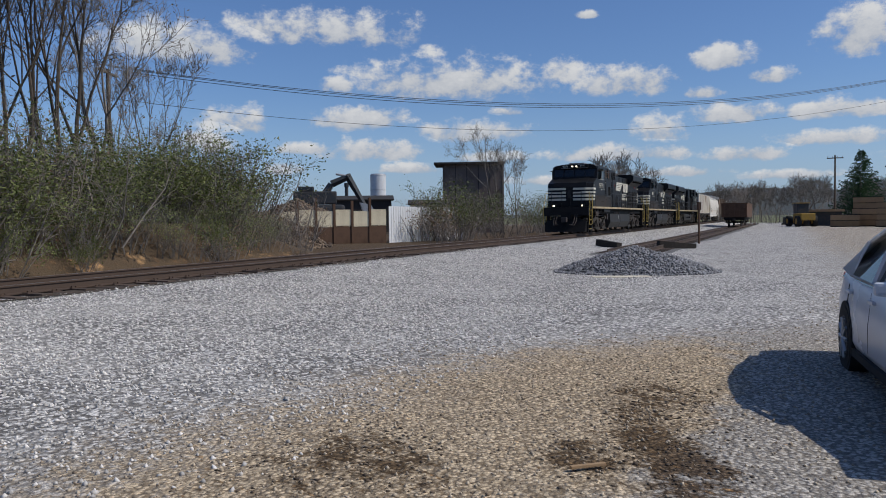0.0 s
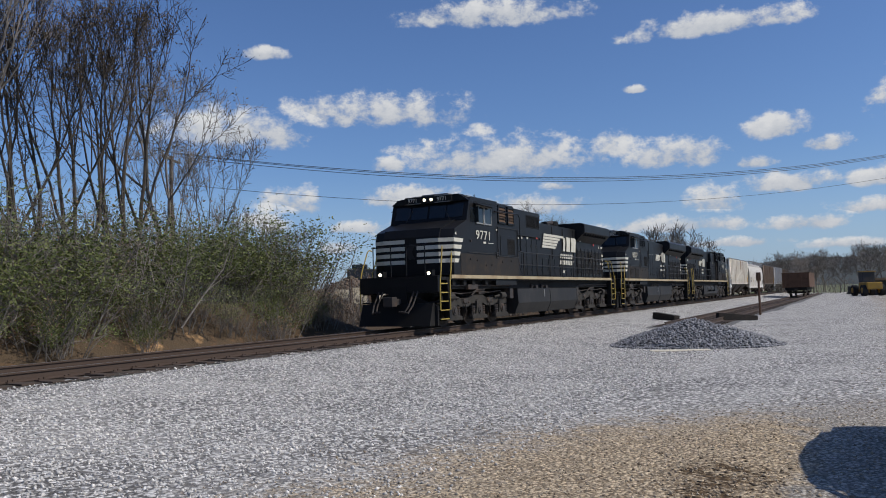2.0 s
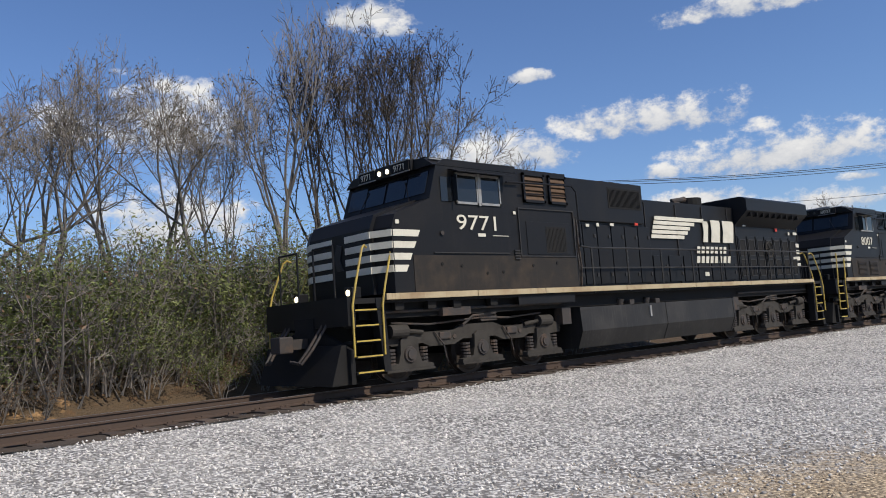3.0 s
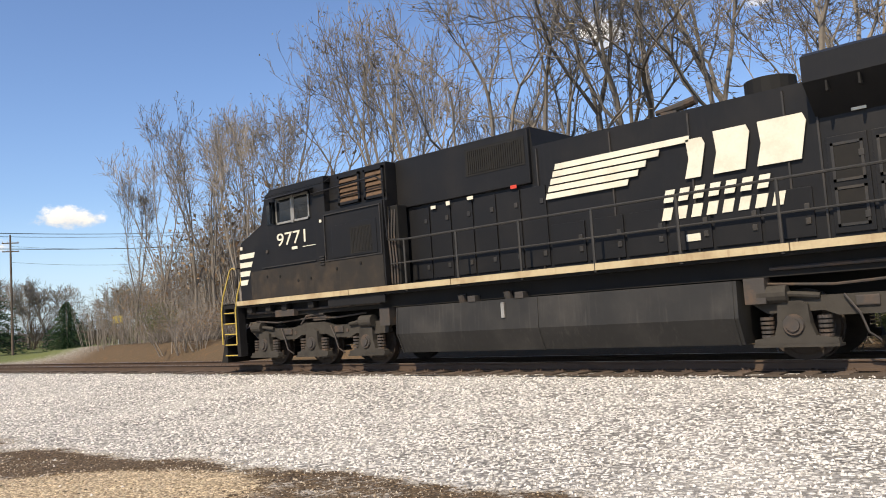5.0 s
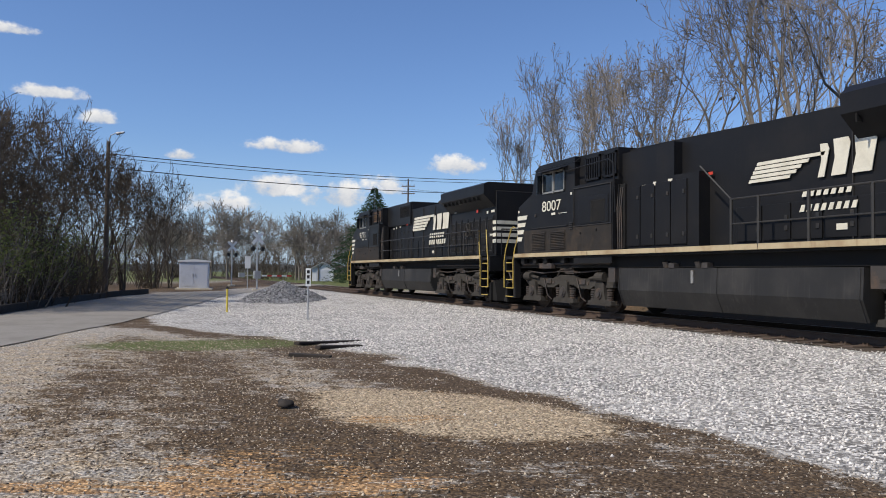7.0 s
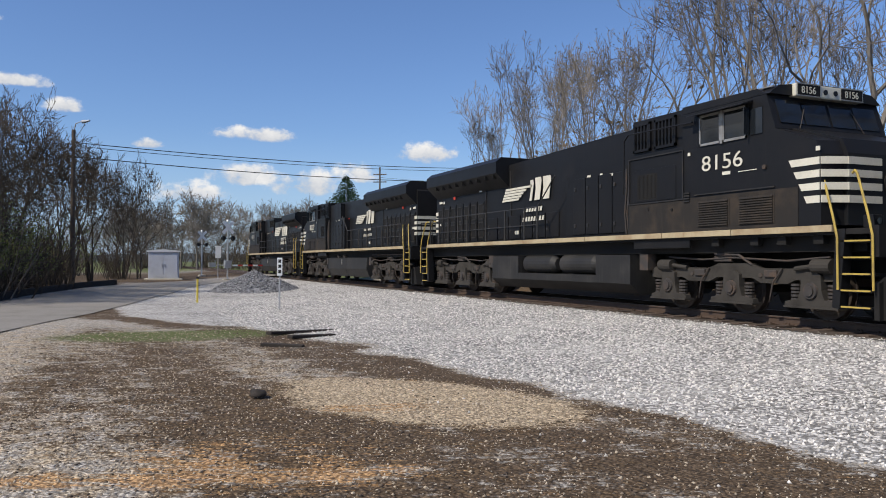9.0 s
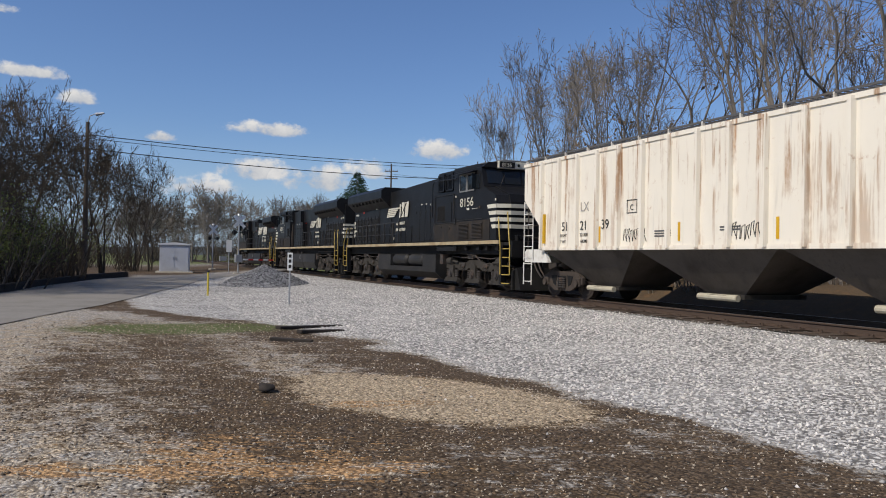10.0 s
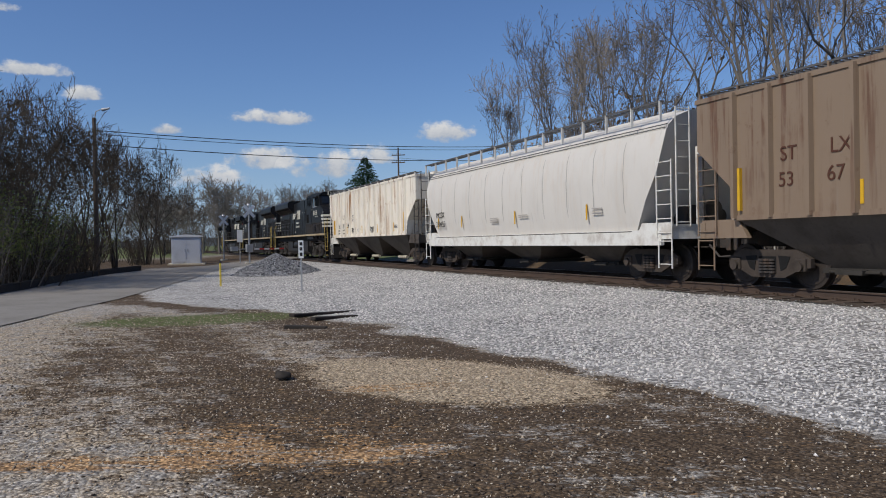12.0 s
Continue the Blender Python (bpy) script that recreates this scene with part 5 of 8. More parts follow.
GREYH = hopper_paint("grey_paint", (0.38, 0.38, 0.37), (0.2, 0.12, 0.07), 0.5)
WTRIM = worn("trim_white", (0.70, 0.68, 0.62), dirt=(0.25, 0.17, 0.1), amount=0.5, rough=0.55)

CONSIST = []          # thing, offset behind the leading point, turned round
CONSIST.append((loco("9771", False, "black wide-cab diesel locomotive with white stripes, headlights lit"), 0.80, False))
CONSIST.append((loco("8007", True, "black wide-cab diesel locomotive, second in the train"), 22.95, False))
CONSIST.append((loco("8156", True, "black diesel locomotive running cab-last with air tanks", tanks=True), 67.15, True))
CONSIST.append((hopper(WHITE_RUST, "white ribbed covered hopper with rust-stained panels",
                       marks=(("51", 2.75, 1.98, 0.36), ("21", 3.72, 1.98, 0.36), ("39", 4.75, 1.98, 0.36)), trim=WTRIM), 67.1, False))
CONSIST.append((hopper(PALE, "pale grey smooth-sided covered hopper with white sill", ribbed=False,
                       marks=(("MCEX", 1.75, 2.05, 0.33), ("350455", 1.75, 1.68, 0.33)), trim=WTRIM), 84.6, False))
CONSIST.append((hopper(TANR, "brown weathered ribbed covered hopper", marks=(("ST", 2.85, 2.55, 0.40), ("LX", 4.02, 2.58, 0.40), ("53", 2.8, 2.05, 0.40), ("67", 3.95, 2.08, 0.40)), mark_mat=BROWN), 102.1, False))
tail = hopper(GREYH, "grey weathered ribbed covered hopper", trim=WTRIM)
CONSIST.append((tail, 119.6, False))
for k, u in enumerate((137.1, 154.6, 172.1)):
    CONSIST.append((copy_thing(CONSIST[5 + k % 2][0], pose(0, TRACK_Y, RAIL)), u, False))


# ---- track, siding, road
RAILM = worn("rusty_rail", (0.075, 0.050, 0.036), dirt=(0.05, 0.035, 0.028), amount=0.5, rough=0.7, scale=2, bumpy=0.1)
HEAD = worn("polished_rail_head", (0.30, 0.27, 0.25), dirt=(0.12, 0.08, 0.06), amount=0.5, rough=0.35, metal=0.7)
TIE = worn("weathered_tie", (0.085, 0.062, 0.047), dirt=(0.03, 0.024, 0.02), amount=0.7, rough=0.9, scale=3, bumpy=0.5, spread=0.3, island=0.35)
FOUL = worn("fouled_ballast", (0.078, 0.060, 0.045), dirt=(0.035, 0.027, 0.022), amount=0.7, rough=0.95, scale=5, bumpy=0.9, spread=0.45)


def rail_profile():
    return [(-0.07, -0.17), (0.07, -0.17), (0.07, -0.155), (0.012, -0.135), (0.010, -0.04), (0.036, -0.03), (0.036, -0.004), (0.028, 0.0), (-0.028, 0.0), (-0.036, -0.004), (-0.036, -0.03), (-0.010, -0.04), (-0.012, -0.135), (-0.07, -0.155)]


def lay_track(name, label, y, z, x0, x1, spikes=False, fouled=True):
    t = thing(name, pose(0, y, z), label, "railway track", kind="structure")
    for s in (-0.753, 0.753):
        bm = bmesh.new()
        prism(bm, [(s + a, b) for a, b in rail_profile()], "x", x0, x1)
        r = part("rail", bm, RAILM, t)
        part("rail_head", new_box(x0, x1, s - 0.024, s + 0.024, 0.0, 0.003), HEAD, r)
    if fouled:
        bm = bmesh.new()
        bmesh.ops.create_grid(bm, x_segments=400, y_segments=8, size=0.5)
        for v in bm.verts:
            v.co = Vector(((x0 + x1) / 2 + v.co.x * (x1 - x0), v.co.y * 3.1, -0.19 + 0.015 * math.sin(v.co.x * 900 + v.co.y * 31)))
        part("fouled_ballast", bm, FOUL, t, smooth=True)
    bm = bmesh.new()
    box(bm, -0.115, 0.115, -1.30, 1.30, -0.34, -0.165, bevel=0.012)
    me = bpy.data.meshes.new("tie")
    bm.to_mesh(me)
    bm.free()
    me.materials.append(TIE)
    plate = bmesh.new()
    for s in (-0.753, 0.753):
        box(plate, -0.1, 0.1, s - 0.16, s + 0.16, -0.166, -0.150)
        for d in (-0.1, 0.1):
            box(plate, -0.06, -0.03, s + d - 0.012, s + d + 0.012, -0.15, -0.12)
            box(plate, 0.03, 0.06, s + d - 0.012, s + d + 0.012, -0.15, -0.12)
    pm = bpy.data.meshes.new("tie_plate")
    plate.to_mesh(pm)
    plate.free()
    pm.materials.append(RAILM)
    rng = random.Random(3)
    n = int((x1 - x0) / 0.51)
    rest = bmesh.new()
    for k in range(n):
        x = x0 + (k + 0.5) * 0.51
        dy, dz, rz = rng.uniform(-0.06, 0.06), rng.uniform(-0.015, 0.01), rng.uniform(-1.2, 1.2)
        if -45 < x < 50:
            ob = new("tie", me)
            ob.parent = t
            ob.matrix_basis = pose(x + rng.uniform(-0.02, 0.02), dy, dz, 0, 0, rz)
            if -20 < x < 25 and spikes:
                p = new("tie_plate", pm)
                p.parent = ob
        else:
            box(rest, x - 0.115, x + 0.115, -1.3 + dy, 1.3 + dy, -0.34, -0.17 + dz)
    ob = part("tie", rest, TIE, t)
    ob["kind"] = "stuff"
    return t


lay_track("main_track", "rusty main-line rails on weathered ties in fouled ballast", TRACK_Y, RAIL, -170, 330, spikes=True)

ASPH = worn("worn_asphalt", (0.245, 0.225, 0.195), dirt=(0.13, 0.115, 0.095), amount=0.5, rough=0.9, scale=0.7, bumpy=0.4, spread=0.2)


def strip(name, pts, width, lift, mat, label, category):
    """A road laid on the ground along a smooth centre line."""
    p = [Vector((x, y)) for x, y in pts]
    line = []
    for i in range(len(p) - 1):
        a, b, c, d = p[max(i - 1, 0)], p[i], p[i + 1], p[min(i + 2, len(p) - 1)]
        for k in range(10):
            t = k / 10
            line.append(0.5 * ((2 * b) + (c - a) * t + (2 * a - 5 * b + 4 * c - d) * t * t + (3 * b - a - 3 * c + d) * t ** 3))
    line.append(p[-1])
    bm = bmesh.new()
    rows = []
    for i, q in enumerate(line):
        d = (line[min(i + 1, len(line) - 1)] - line[max(i - 1, 0)]).normalized()
        nn = Vector((-d.y, d.x))
        row = []
        for k in range(7):
            o = (k / 6 - 0.5) * width
            w = q + nn * o
            near = max(0.0, 1 - abs(w.y - TRACK_Y) / 4.0)
            z = float(ground_height(w.x, w.y)) * (1 - near) + (RAIL - 0.02) * near
            row.append(bm.verts.new((w.x, w.y, z + lift + 0.05 * (1 - (2 * o / width) ** 2))))
        rows.append(row)
    for a, b in zip(rows, rows[1:]):
        for k in range(6):
            bm.faces.new((a[k], a[k + 1], b[k + 1], b[k]))
    bmesh.ops.recalc_face_normals(bm, faces=bm.faces[:])
    for f in bm.faces:
        if f.normal.z < 0:
            f.normal_flip()
    return tagged(part(name, bm, mat, smooth=True), label, category, kind="structure")


strip("road", [(6, -13), (-8, -9.2), (-19, -5.2), (-30, -2.3), (-40, 0.0), (-52, 2.6), (-61, 6.2), (-66, 13.4), (-69, 24), (-76, 50), (-95, 100), (-130, 180)], 5.4, 0.02, ASPH, "worn grey asphalt lane curving to a level crossing", "road")


SIDING = worn("dark_siding_gravel", (0.15, 0.143, 0.137), dirt=(0.05, 0.046, 0.042), amount=0.8, rough=0.95, scale=9, bumpy=0.9, spread=0.6)


def siding():
    t = thing("siding_track", pose(0, 6.3, 0.22), "rusty overgrown siding track with dark ties", "railway track", kind="structure")
    for s in (-0.753, 0.753):
        bm = bmesh.new()
        prism(bm, [(s + a, b) for a, b in rail_profile()], "x", 33, 150)
        part("rail", bm, RAILM, t)
    bm = new_box(-0.115, 0.115, -1.3, 1.3, -0.3, -0.165, bevel=0.01)
    me = bpy.data.meshes.new("tie")
    bm.to_mesh(me)
    bm.free()
    me.materials.append(TIE)
    for k in range(200):
        ob = new("tie", me)
        ob.parent = t
        ob.matrix_basis = pose(33.3 + k * 0.58, 0, 0.005, 0, 0, random.uniform(-2, 2))
    bm = bmesh.new()
    bmesh.ops.create_grid(bm, x_segments=160, y_segments=10, size=0.5)
    for v in bm.verts:
        y = v.co.y * 7.4
        x = 91 + v.co.x * 118
        v.co = Vector((x, y, -0.19 - 0.16 * max(0, abs(y) - 1.5) + 0.03 * noise.noise(Vector((x * 1.5, y * 2, 0)))))
    part("dark_ballast", bm, SIDING, t, smooth=True)


siding()


def stone_mesh(seed):
    r = random.Random(seed)
    v = [Vector((r.uniform(0.6, 1), 0, r.uniform(-0.2, 0.2))), Vector((0, r.uniform(0.6, 1), r.uniform(-0.2, 0.2))), Vector((-r.uniform(0.6, 1), 0, r.uniform(-0.2, 0.2))), Vector((0, -r.uniform(0.6, 1), r.uniform(-0.2, 0.2))), Vector((r.uniform(-0.3, 0.3), r.uniform(-0.3, 0.3), r.uniform(0.45, 0.8))), Vector((0, 0, -0.5))]
    f = [(0, 1, 4), (1, 2, 4), (2, 3, 4), (3, 0, 4), (1, 0, 5), (2, 1, 5), (3, 2, 5), (0, 3, 5)]
    return np.array([list(a) for a in v]), np.array(f)


def island_stone(name, lo, hi, rough=0.85):
    def build(n, b, o):
        r = n.add("ShaderNodeNewGeometry").outputs["Random Per Island"]
        fine = n.noise(coords(n), 60, 3, 0.6)
        c = n.mix(r, (*lo, 1), (*hi, 1))
        c = n.mix(n.smooth(fine, 0.5, 0.8, 0, 0.35), c, (lo[0] * 0.6, lo[1] * 0.6, lo[2] * 0.6, 1))
        n.put(b.inputs["Base Color"], c)
        b.inputs["Roughness"].default_value = rough
    return material(name, build)


WHITESTONE = island_stone("white_limestone", (0.28, 0.265, 0.245), (0.86, 0.81, 0.745))
TANSTONE = island_stone("tan_gravel", (0.20, 0.15, 0.10), (0.58, 0.48, 0.35))
DARKSTONE = island_stone("dark_gravel", (0.055, 0.055, 0.06), (0.33, 0.33, 0.34))
BEIGE = island_stone("beige_gravel", (0.22, 0.18, 0.13), (0.70, 0.61, 0.48))
LITTER = island_stone("bark_litter", (0.035, 0.024, 0.016), (0.16, 0.115, 0.075))


def scatter(name, n, pick, size, mat, label, seed, flat=1.0, height=ground_height):
    """Many small stones as one mesh of loose islands."""
    rng = np.random.RandomState(seed)
    xy, s = pick(rng, n)
    n = len(xy)
    kinds = [stone_mesh(k) for k in range(6)]
    V, F = [], []
    base = 0
    z = height(xy[:, 0], xy[:, 1])
    for k, (v, f) in enumerate(kinds):
        idx = np.arange(k, n, len(kinds))
        m = len(idx)
        a = rng.uniform(0, 6.283, m)
        sc = s[idx][:, None] * rng.uniform(0.7, 1.35, (m, 3)) * np.array([1, 1, flat])
        p = v[None] * sc[:, None, :]
        ca, sa = np.cos(a)[:, None], np.sin(a)[:, None]
        x = p[..., 0] * ca - p[..., 1] * sa + xy[idx, 0][:, None]
        y = p[..., 0] * sa + p[..., 1] * ca + xy[idx, 1][:, None]
        zz = p[..., 2] + z[idx][:, None] + 0.12 * s[idx][:, None]
        V.append(np.stack([x, y, zz], -1).reshape(-1, 3))
        F.append((f[None] + (np.arange(m) * len(v))[:, None, None]).reshape(-1, 3) + base)
        base += m * len(v)
    V, F = np.concatenate(V), np.concatenate(F)
    me = bpy.data.meshes.new(name)
    me.vertices.add(len(V))
    me.vertices.foreach_set("co", V.ravel())
    me.loops.add(F.size)
    me.loops.foreach_set("vertex_index", F.ravel().astype(np.int32))
    me.polygons.add(len(F))
    me.polygons.foreach_set("loop_start", np.arange(0, F.size, 3))
    me.update(calc_edges=True)
    me.materials.append(mat)
    return tagged(new(name, me), label, "gravel", kind="stuff")


def in_box(x0, x1, y0, y1, keep, s0, s1):
    def pick(rng, n):
        # denser towards the camera
        xy = np.stack([rng.uniform(x0, x1, n), rng.uniform(y0, y1, n)], -1)
        d = np.hypot(xy[:, 0], xy[:, 1])
        k = keep(xy[:, 0], xy[:, 1]) * np.clip(9.0 / np.maximum(d, 3.5), 0, 1)
        ok = rng.uniform(0, 1, n) < k
        xy = xy[ok]
        return xy, rng.uniform(s0, s1, len(xy)) * (1 + 0.012 * d[ok])
    return pick


def white_keep(x, y):
    yard = soils(x, y)[0]
    return (1 - yard) * (1 - ease(y, 12.0, 12.2)) + 0.015 * yard


def tan_keep(x, y):
    s = soils(x, y)
    return s[0] * np.clip(0.25 + 0.6 * s[1] - 0.3 * s[2], 0.05, 1)


def litter_keep(x, y):
    return soils(x, y)[2]


scatter("ballast_stone", 110000, in_box(-34, 34, 3, 12.2, white_keep, 0.013, 0.027), 0, WHITESTONE, "loose white limestone ballast beside the track", 1)
scatter("gravel", 60000, in_box(-20, 18, -3.5, 6, tan_keep, 0.008, 0.02), 0, TANSTONE, "loose tan gravel over the yard dirt", 2)
def pale_keep(x, y):
    s = soils(x, y)
    return s[0] * (1 - ease(x, -3.0, 1.0)) * (0.35 + 0.65 * (wave(x, y, 1.6, 41) > -0.15))


scatter("pale_gravel", 26000, in_box(-19, 0, -3, 6, pale_keep, 0.004, 0.011), 0, BEIGE, "pale stones strewn over dark yard soil", 5)
scatter("litter", 45000, in_box(-20, 10, -2.5, 6.5, litter_keep, 0.010, 0.026), 0, LITTER, "dark bark and leaf litter along the ballast", 3, flat=0.45)


def pile(name, label, cx, cy, rx, ry, h, mat, turn, n, seed, s0, s1):
    def hill(x, y):
        c, s = math.cos(radians(turn)), math.sin(radians(turn))
        u, v = ((x - cx) * c + (y - cy) * s) / rx, (-(x - cx) * s + (y - cy) * c) / ry
        return ground_height(x, y) + h * np.clip(1 - np.sqrt(u * u + v * v) + 0.07 * wave(x, y, 2.2, seed), 0, 1) ** 0.85

    e = thing(name, pose(0, 0, 0), label, "gravel pile")
    bm = bmesh.new()
    bmesh.ops.create_grid(bm, x_segments=44, y_segments=44, size=1.15)
    R = max(rx, ry)
    for v in bm.verts:
        x, y = cx + v.co.x * R, cy + v.co.y * R
        v.co = Vector((x, y, float(hill(x, y)) - 0.03))
    part("heap", bm, mat, e, smooth=True)

    def pick(rng, m):
        a, r = rng.uniform(0, 6.283, m), np.sqrt(rng.uniform(0, 1.15, m))
        c, s = math.cos(radians(turn)), math.sin(radians(turn))
        u, v = r * np.cos(a) * rx, r * np.sin(a) * ry
        return np.stack([cx + u * c - v * s, cy + u * s + v * c], -1), rng.uniform(s0, s1, m)
    ob = scatter("loose_stone", n, pick, 0, mat, "loose stones of the heap", seed, height=hill)
    ob.parent = e
    del ob["category"]
    return e


pile("gravel_pile", "heap of dark crushed stone at the end of a siding", 23.0, 4.1, 2.2, 2.0, 0.70, DARKSTONE, -80, 6000, 21, 0.03, 0.07)
pile("gravel_pile", "heap of grey ballast stone near the crossing", -41.5, 7.0, 2.2, 2.0, 1.1, DARKSTONE, 60, 4000, 22, 0.035, 0.08)


# ---- things round the yard and the crossing
def at(az, dist, dz=0.0):
    """A place on the ground, by its bearing left of +y and its distance."""
    x, y = -math.sin(radians(az)) * dist, math.cos(radians(az)) * dist
    return Vector((x, y, float(ground_height(x, y)) + dz))


WOODPOLE = worn("weathered_pole", (0.11, 0.085, 0.065), dirt=(0.04, 0.03, 0.025), amount=0.5, rough=0.9, scale=3, bumpy=0.5)
TIMBER = worn("creosoted_timber", (0.030, 0.025, 0.021), dirt=(0.08, 0.06, 0.045), amount=0.4, rough=0.9, scale=4, bumpy=0.5)
GALV = worn("galvanised_steel", (0.42, 0.43, 0.44), dirt=(0.2, 0.18, 0.16), amount=0.4, rough=0.45, metal=0.5)
CABINET = worn("cabinet_aluminium", (0.56, 0.58, 0.62), dirt=(0.3, 0.3, 0.3), amount=0.3, rough=0.45, metal=0.2, scale=1.5)
SIGNWHITE = worn("sign_white", (0.78, 0.78, 0.75), dirt=(0.4, 0.38, 0.33), amount=0.25, rough=0.5)
SIGNBLACK = worn("sign_black", (0.02, 0.02, 0.02), amount=0.2)
SIGNRED = worn("sign_red", (0.50, 0.03, 0.03), amount=0.2)
SIGNYEL = worn("sign_yellow", (0.60, 0.46, 0.06), dirt=(0.3, 0.25, 0.12), amount=0.5)
CONCRETE = worn("stained_concrete", (0.60, 0.54, 0.42), dirt=(0.2, 0.15, 0.1), amount=0.4, rough=0.9, scale=0.8, bumpy=0.3, streaks=0.35)
RUSTPOST = worn("rusty_steel", (0.12, 0.07, 0.045), dirt=(0.05, 0.03, 0.022), amount=0.6, rough=0.9, scale=2, bumpy=0.3)
WHITEMETAL = worn("white_sheet_metal", (0.66, 0.67, 0.68), dirt=(0.35, 0.33, 0.3), amount=0.35, rough=0.5, scale=0.6, streaks=0.25)
BROWNWALL = worn("brown_sheet_wall", (0.17, 0.135, 0.115), dirt=(0.07, 0.05, 0.04), amount=0.5, rough=0.85, scale=0.6, streaks=0.3)
DARKROOF = worn("dark_roofing", (0.04, 0.038, 0.036), amount=0.4, rough=0.85)
CATYEL = worn("machine_yellow", (0.36, 0.22, 0.04), dirt=(0.2, 0.14, 0.08), amount=0.5, rough=0.6)
MACHINE = worn("machine_dark", (0.035, 0.04, 0.045), dirt=(0.12, 0.09, 0.07), amount=0.4, rough=0.6)
LUMBER = worn("sawn_lumber", (0.30, 0.20, 0.11), dirt=(0.2, 0.13, 0.08), amount=0.5, rough=0.85, scale=2, bumpy=0.2, island=0.25)
CARPAINT = worn("silver_white_car_paint", (0.66, 0.67, 0.70), dirt=(0.4, 0.38, 0.35), amount=0.12, rough=0.25, scale=1.0, bumpy=0.0, spread=0.03)
RUBBER = worn("tyre_rubber", (0.018, 0.018, 0.018), dirt=(0.08, 0.07, 0.06), amount=0.3, rough=0.85)
RUBBLE = island_stone("rubble", (0.05, 0.036, 0.026), (0.21, 0.15, 0.10))


def utility_pole(name, p, h, arms, label, vines=False, lamp=False, lean=0.0):
    e = thing(name, Matrix.Translation(p) @ pose(0, 0, 0, 0, lean, 0), label, "utility pole")
    bm = bmesh.new()
    tube(bm, (0, 0, -0.3), (0, 0, h), 0.16, 0.10, seg=12)
    part("pole", bm, WOODPOLE, e)
    for z, half, ang in arms:
        d = Vector((math.cos(radians(ang)), math.sin(radians(ang)), 0))
        bm = bmesh.new()
        box(bm, -half, half, -0.05, 0.05, z - 0.06, z + 0.06)
        for v in bm.verts:
            x, y = v.co.x, v.co.y
            v.co.x, v.co.y = x * d.x - y * d.y, x * d.y + y * d.x
        arm = part("cross_arm", bm, WOODPOLE, e)
        for k in range(4):
            o = d * (-half * 0.9 + k * half * 0.6)
            bm = bmesh.new()
            tube(bm, (o.x, o.y, z + 0.06), (o.x, o.y, z + 0.24), 0.045, 0.03, seg=8)
            part("insulator", bm, GALV, arm)
    if lamp:
        bm = bmesh.new()
        pipe(bm, [(0, 0, h - 0.1), (0.1, 0.1, h + 0.35), (0.45, 0.5, h + 0.5)], 0.03)
        a = part("lamp_arm", bm, GALV, e)
        bm = bmesh.new()
        tube(bm, (0.42, 0.46, h + 0.42), (0.75, 0.85, h + 0.46), 0.10, 0.05, seg=10)
        part("lamp_head", bm, GALV, a)
    return e


def wire(a, b, sag, r=0.018, label="sagging black overhead cable"):
    cu = bpy.data.curves.new("overhead_wire", "CURVE")
    cu.dimensions, cu.bevel_depth, cu.bevel_resolution = "3D", r, 1
    s = cu.splines.new("POLY")
    n = 33
    s.points.add(n - 1)
    a, b = Vector(a), Vector(b)
    for i in range(n):
        t = i / (n - 1)
        p = a.lerp(b, t) - Vector((0, 0, sag * 4 * t * (1 - t)))
        s.points[i].co = (*p, 1)
    cu.materials.append(SIGNBLACK)
    return tagged(new("overhead_wire", cu), label, "cable", "overhead wires")


p1 = at(-43.0, 48)
utility_pole("utility_pole", p1, 10.2 - p1.z, ((10.0 - p1.z, 1.25, 25),), "weathered wooden utility pole with a cross-arm among bare trees")
p2 = Vector((90, -20, 0))
utility_pole("utility_pole", p2, 17.0, ((16.8, 1.25, 25),), "tall wooden utility pole at the yard edge")
for k, dz in ((-0.9, 0), (0.2, 0.1), (1.0, 0.05)):
    wire((p1.x + k, p1.y + k * 0.4, 10.3 + dz), (p2.x + k, p2.y + k * 0.4, 17.0), 3.6)
wire((p1.x, p1.y, 8.6), (p2.x, p2.y, 15.2), 3.6, 0.014)
p3 = at(92.25, 48.8)
utility_pole("utility_pole", p3, 9.0, (), "dark leaning utility pole with a street-lamp arm beside the lane", lamp=True, lean=-1.5)
p4 = at(71.45, 105)
utility_pole("utility_pole", p4, 14.2, ((13.2, 0.9, 60), (12.2, 0.9, 60)), "tall utility pole with short arms behind the crossing")
p5 = at(112, 46)
utility_pole("utility_pole", p5, 9.5, (), "dark wooden utility pole beside the lane")
for z in (8.2, 6.9):
    wire((p3.x, p3.y, z), (p5.x, p5.y, z - 0.4), 0.8, 0.02)
p6 = at(52, 95)
for z, dz, r in ((8.3, 13.6, 0.026), (8.1, 13.3, 0.018), (7.5, 12.0, 0.028)):
    wire((p3.x, p3.y, z), (p6.x, p6.y, dz), 1.2, r)
wire((p4.x, p4.y, 12.9), (p6.x, p6.y, 13), 1.2, 0.018)
wire((p4.x, p4.y, 11.0), (p6.x, p6.y, 11), 1.2, 0.018)
utility_pole("utility_pole", p6, 13.5, ((13.2, 0.9, 60),), "distant wooden utility pole behind bare trees")
for az, d, h in ((-92.7, 118, 9.5), (-96.0, 125, 8.5)):
    utility_pole("utility_pole", at(az, d), h, ((h - 0.4, 1.0, 80),), "distant wooden utility pole behind lumber stacks")


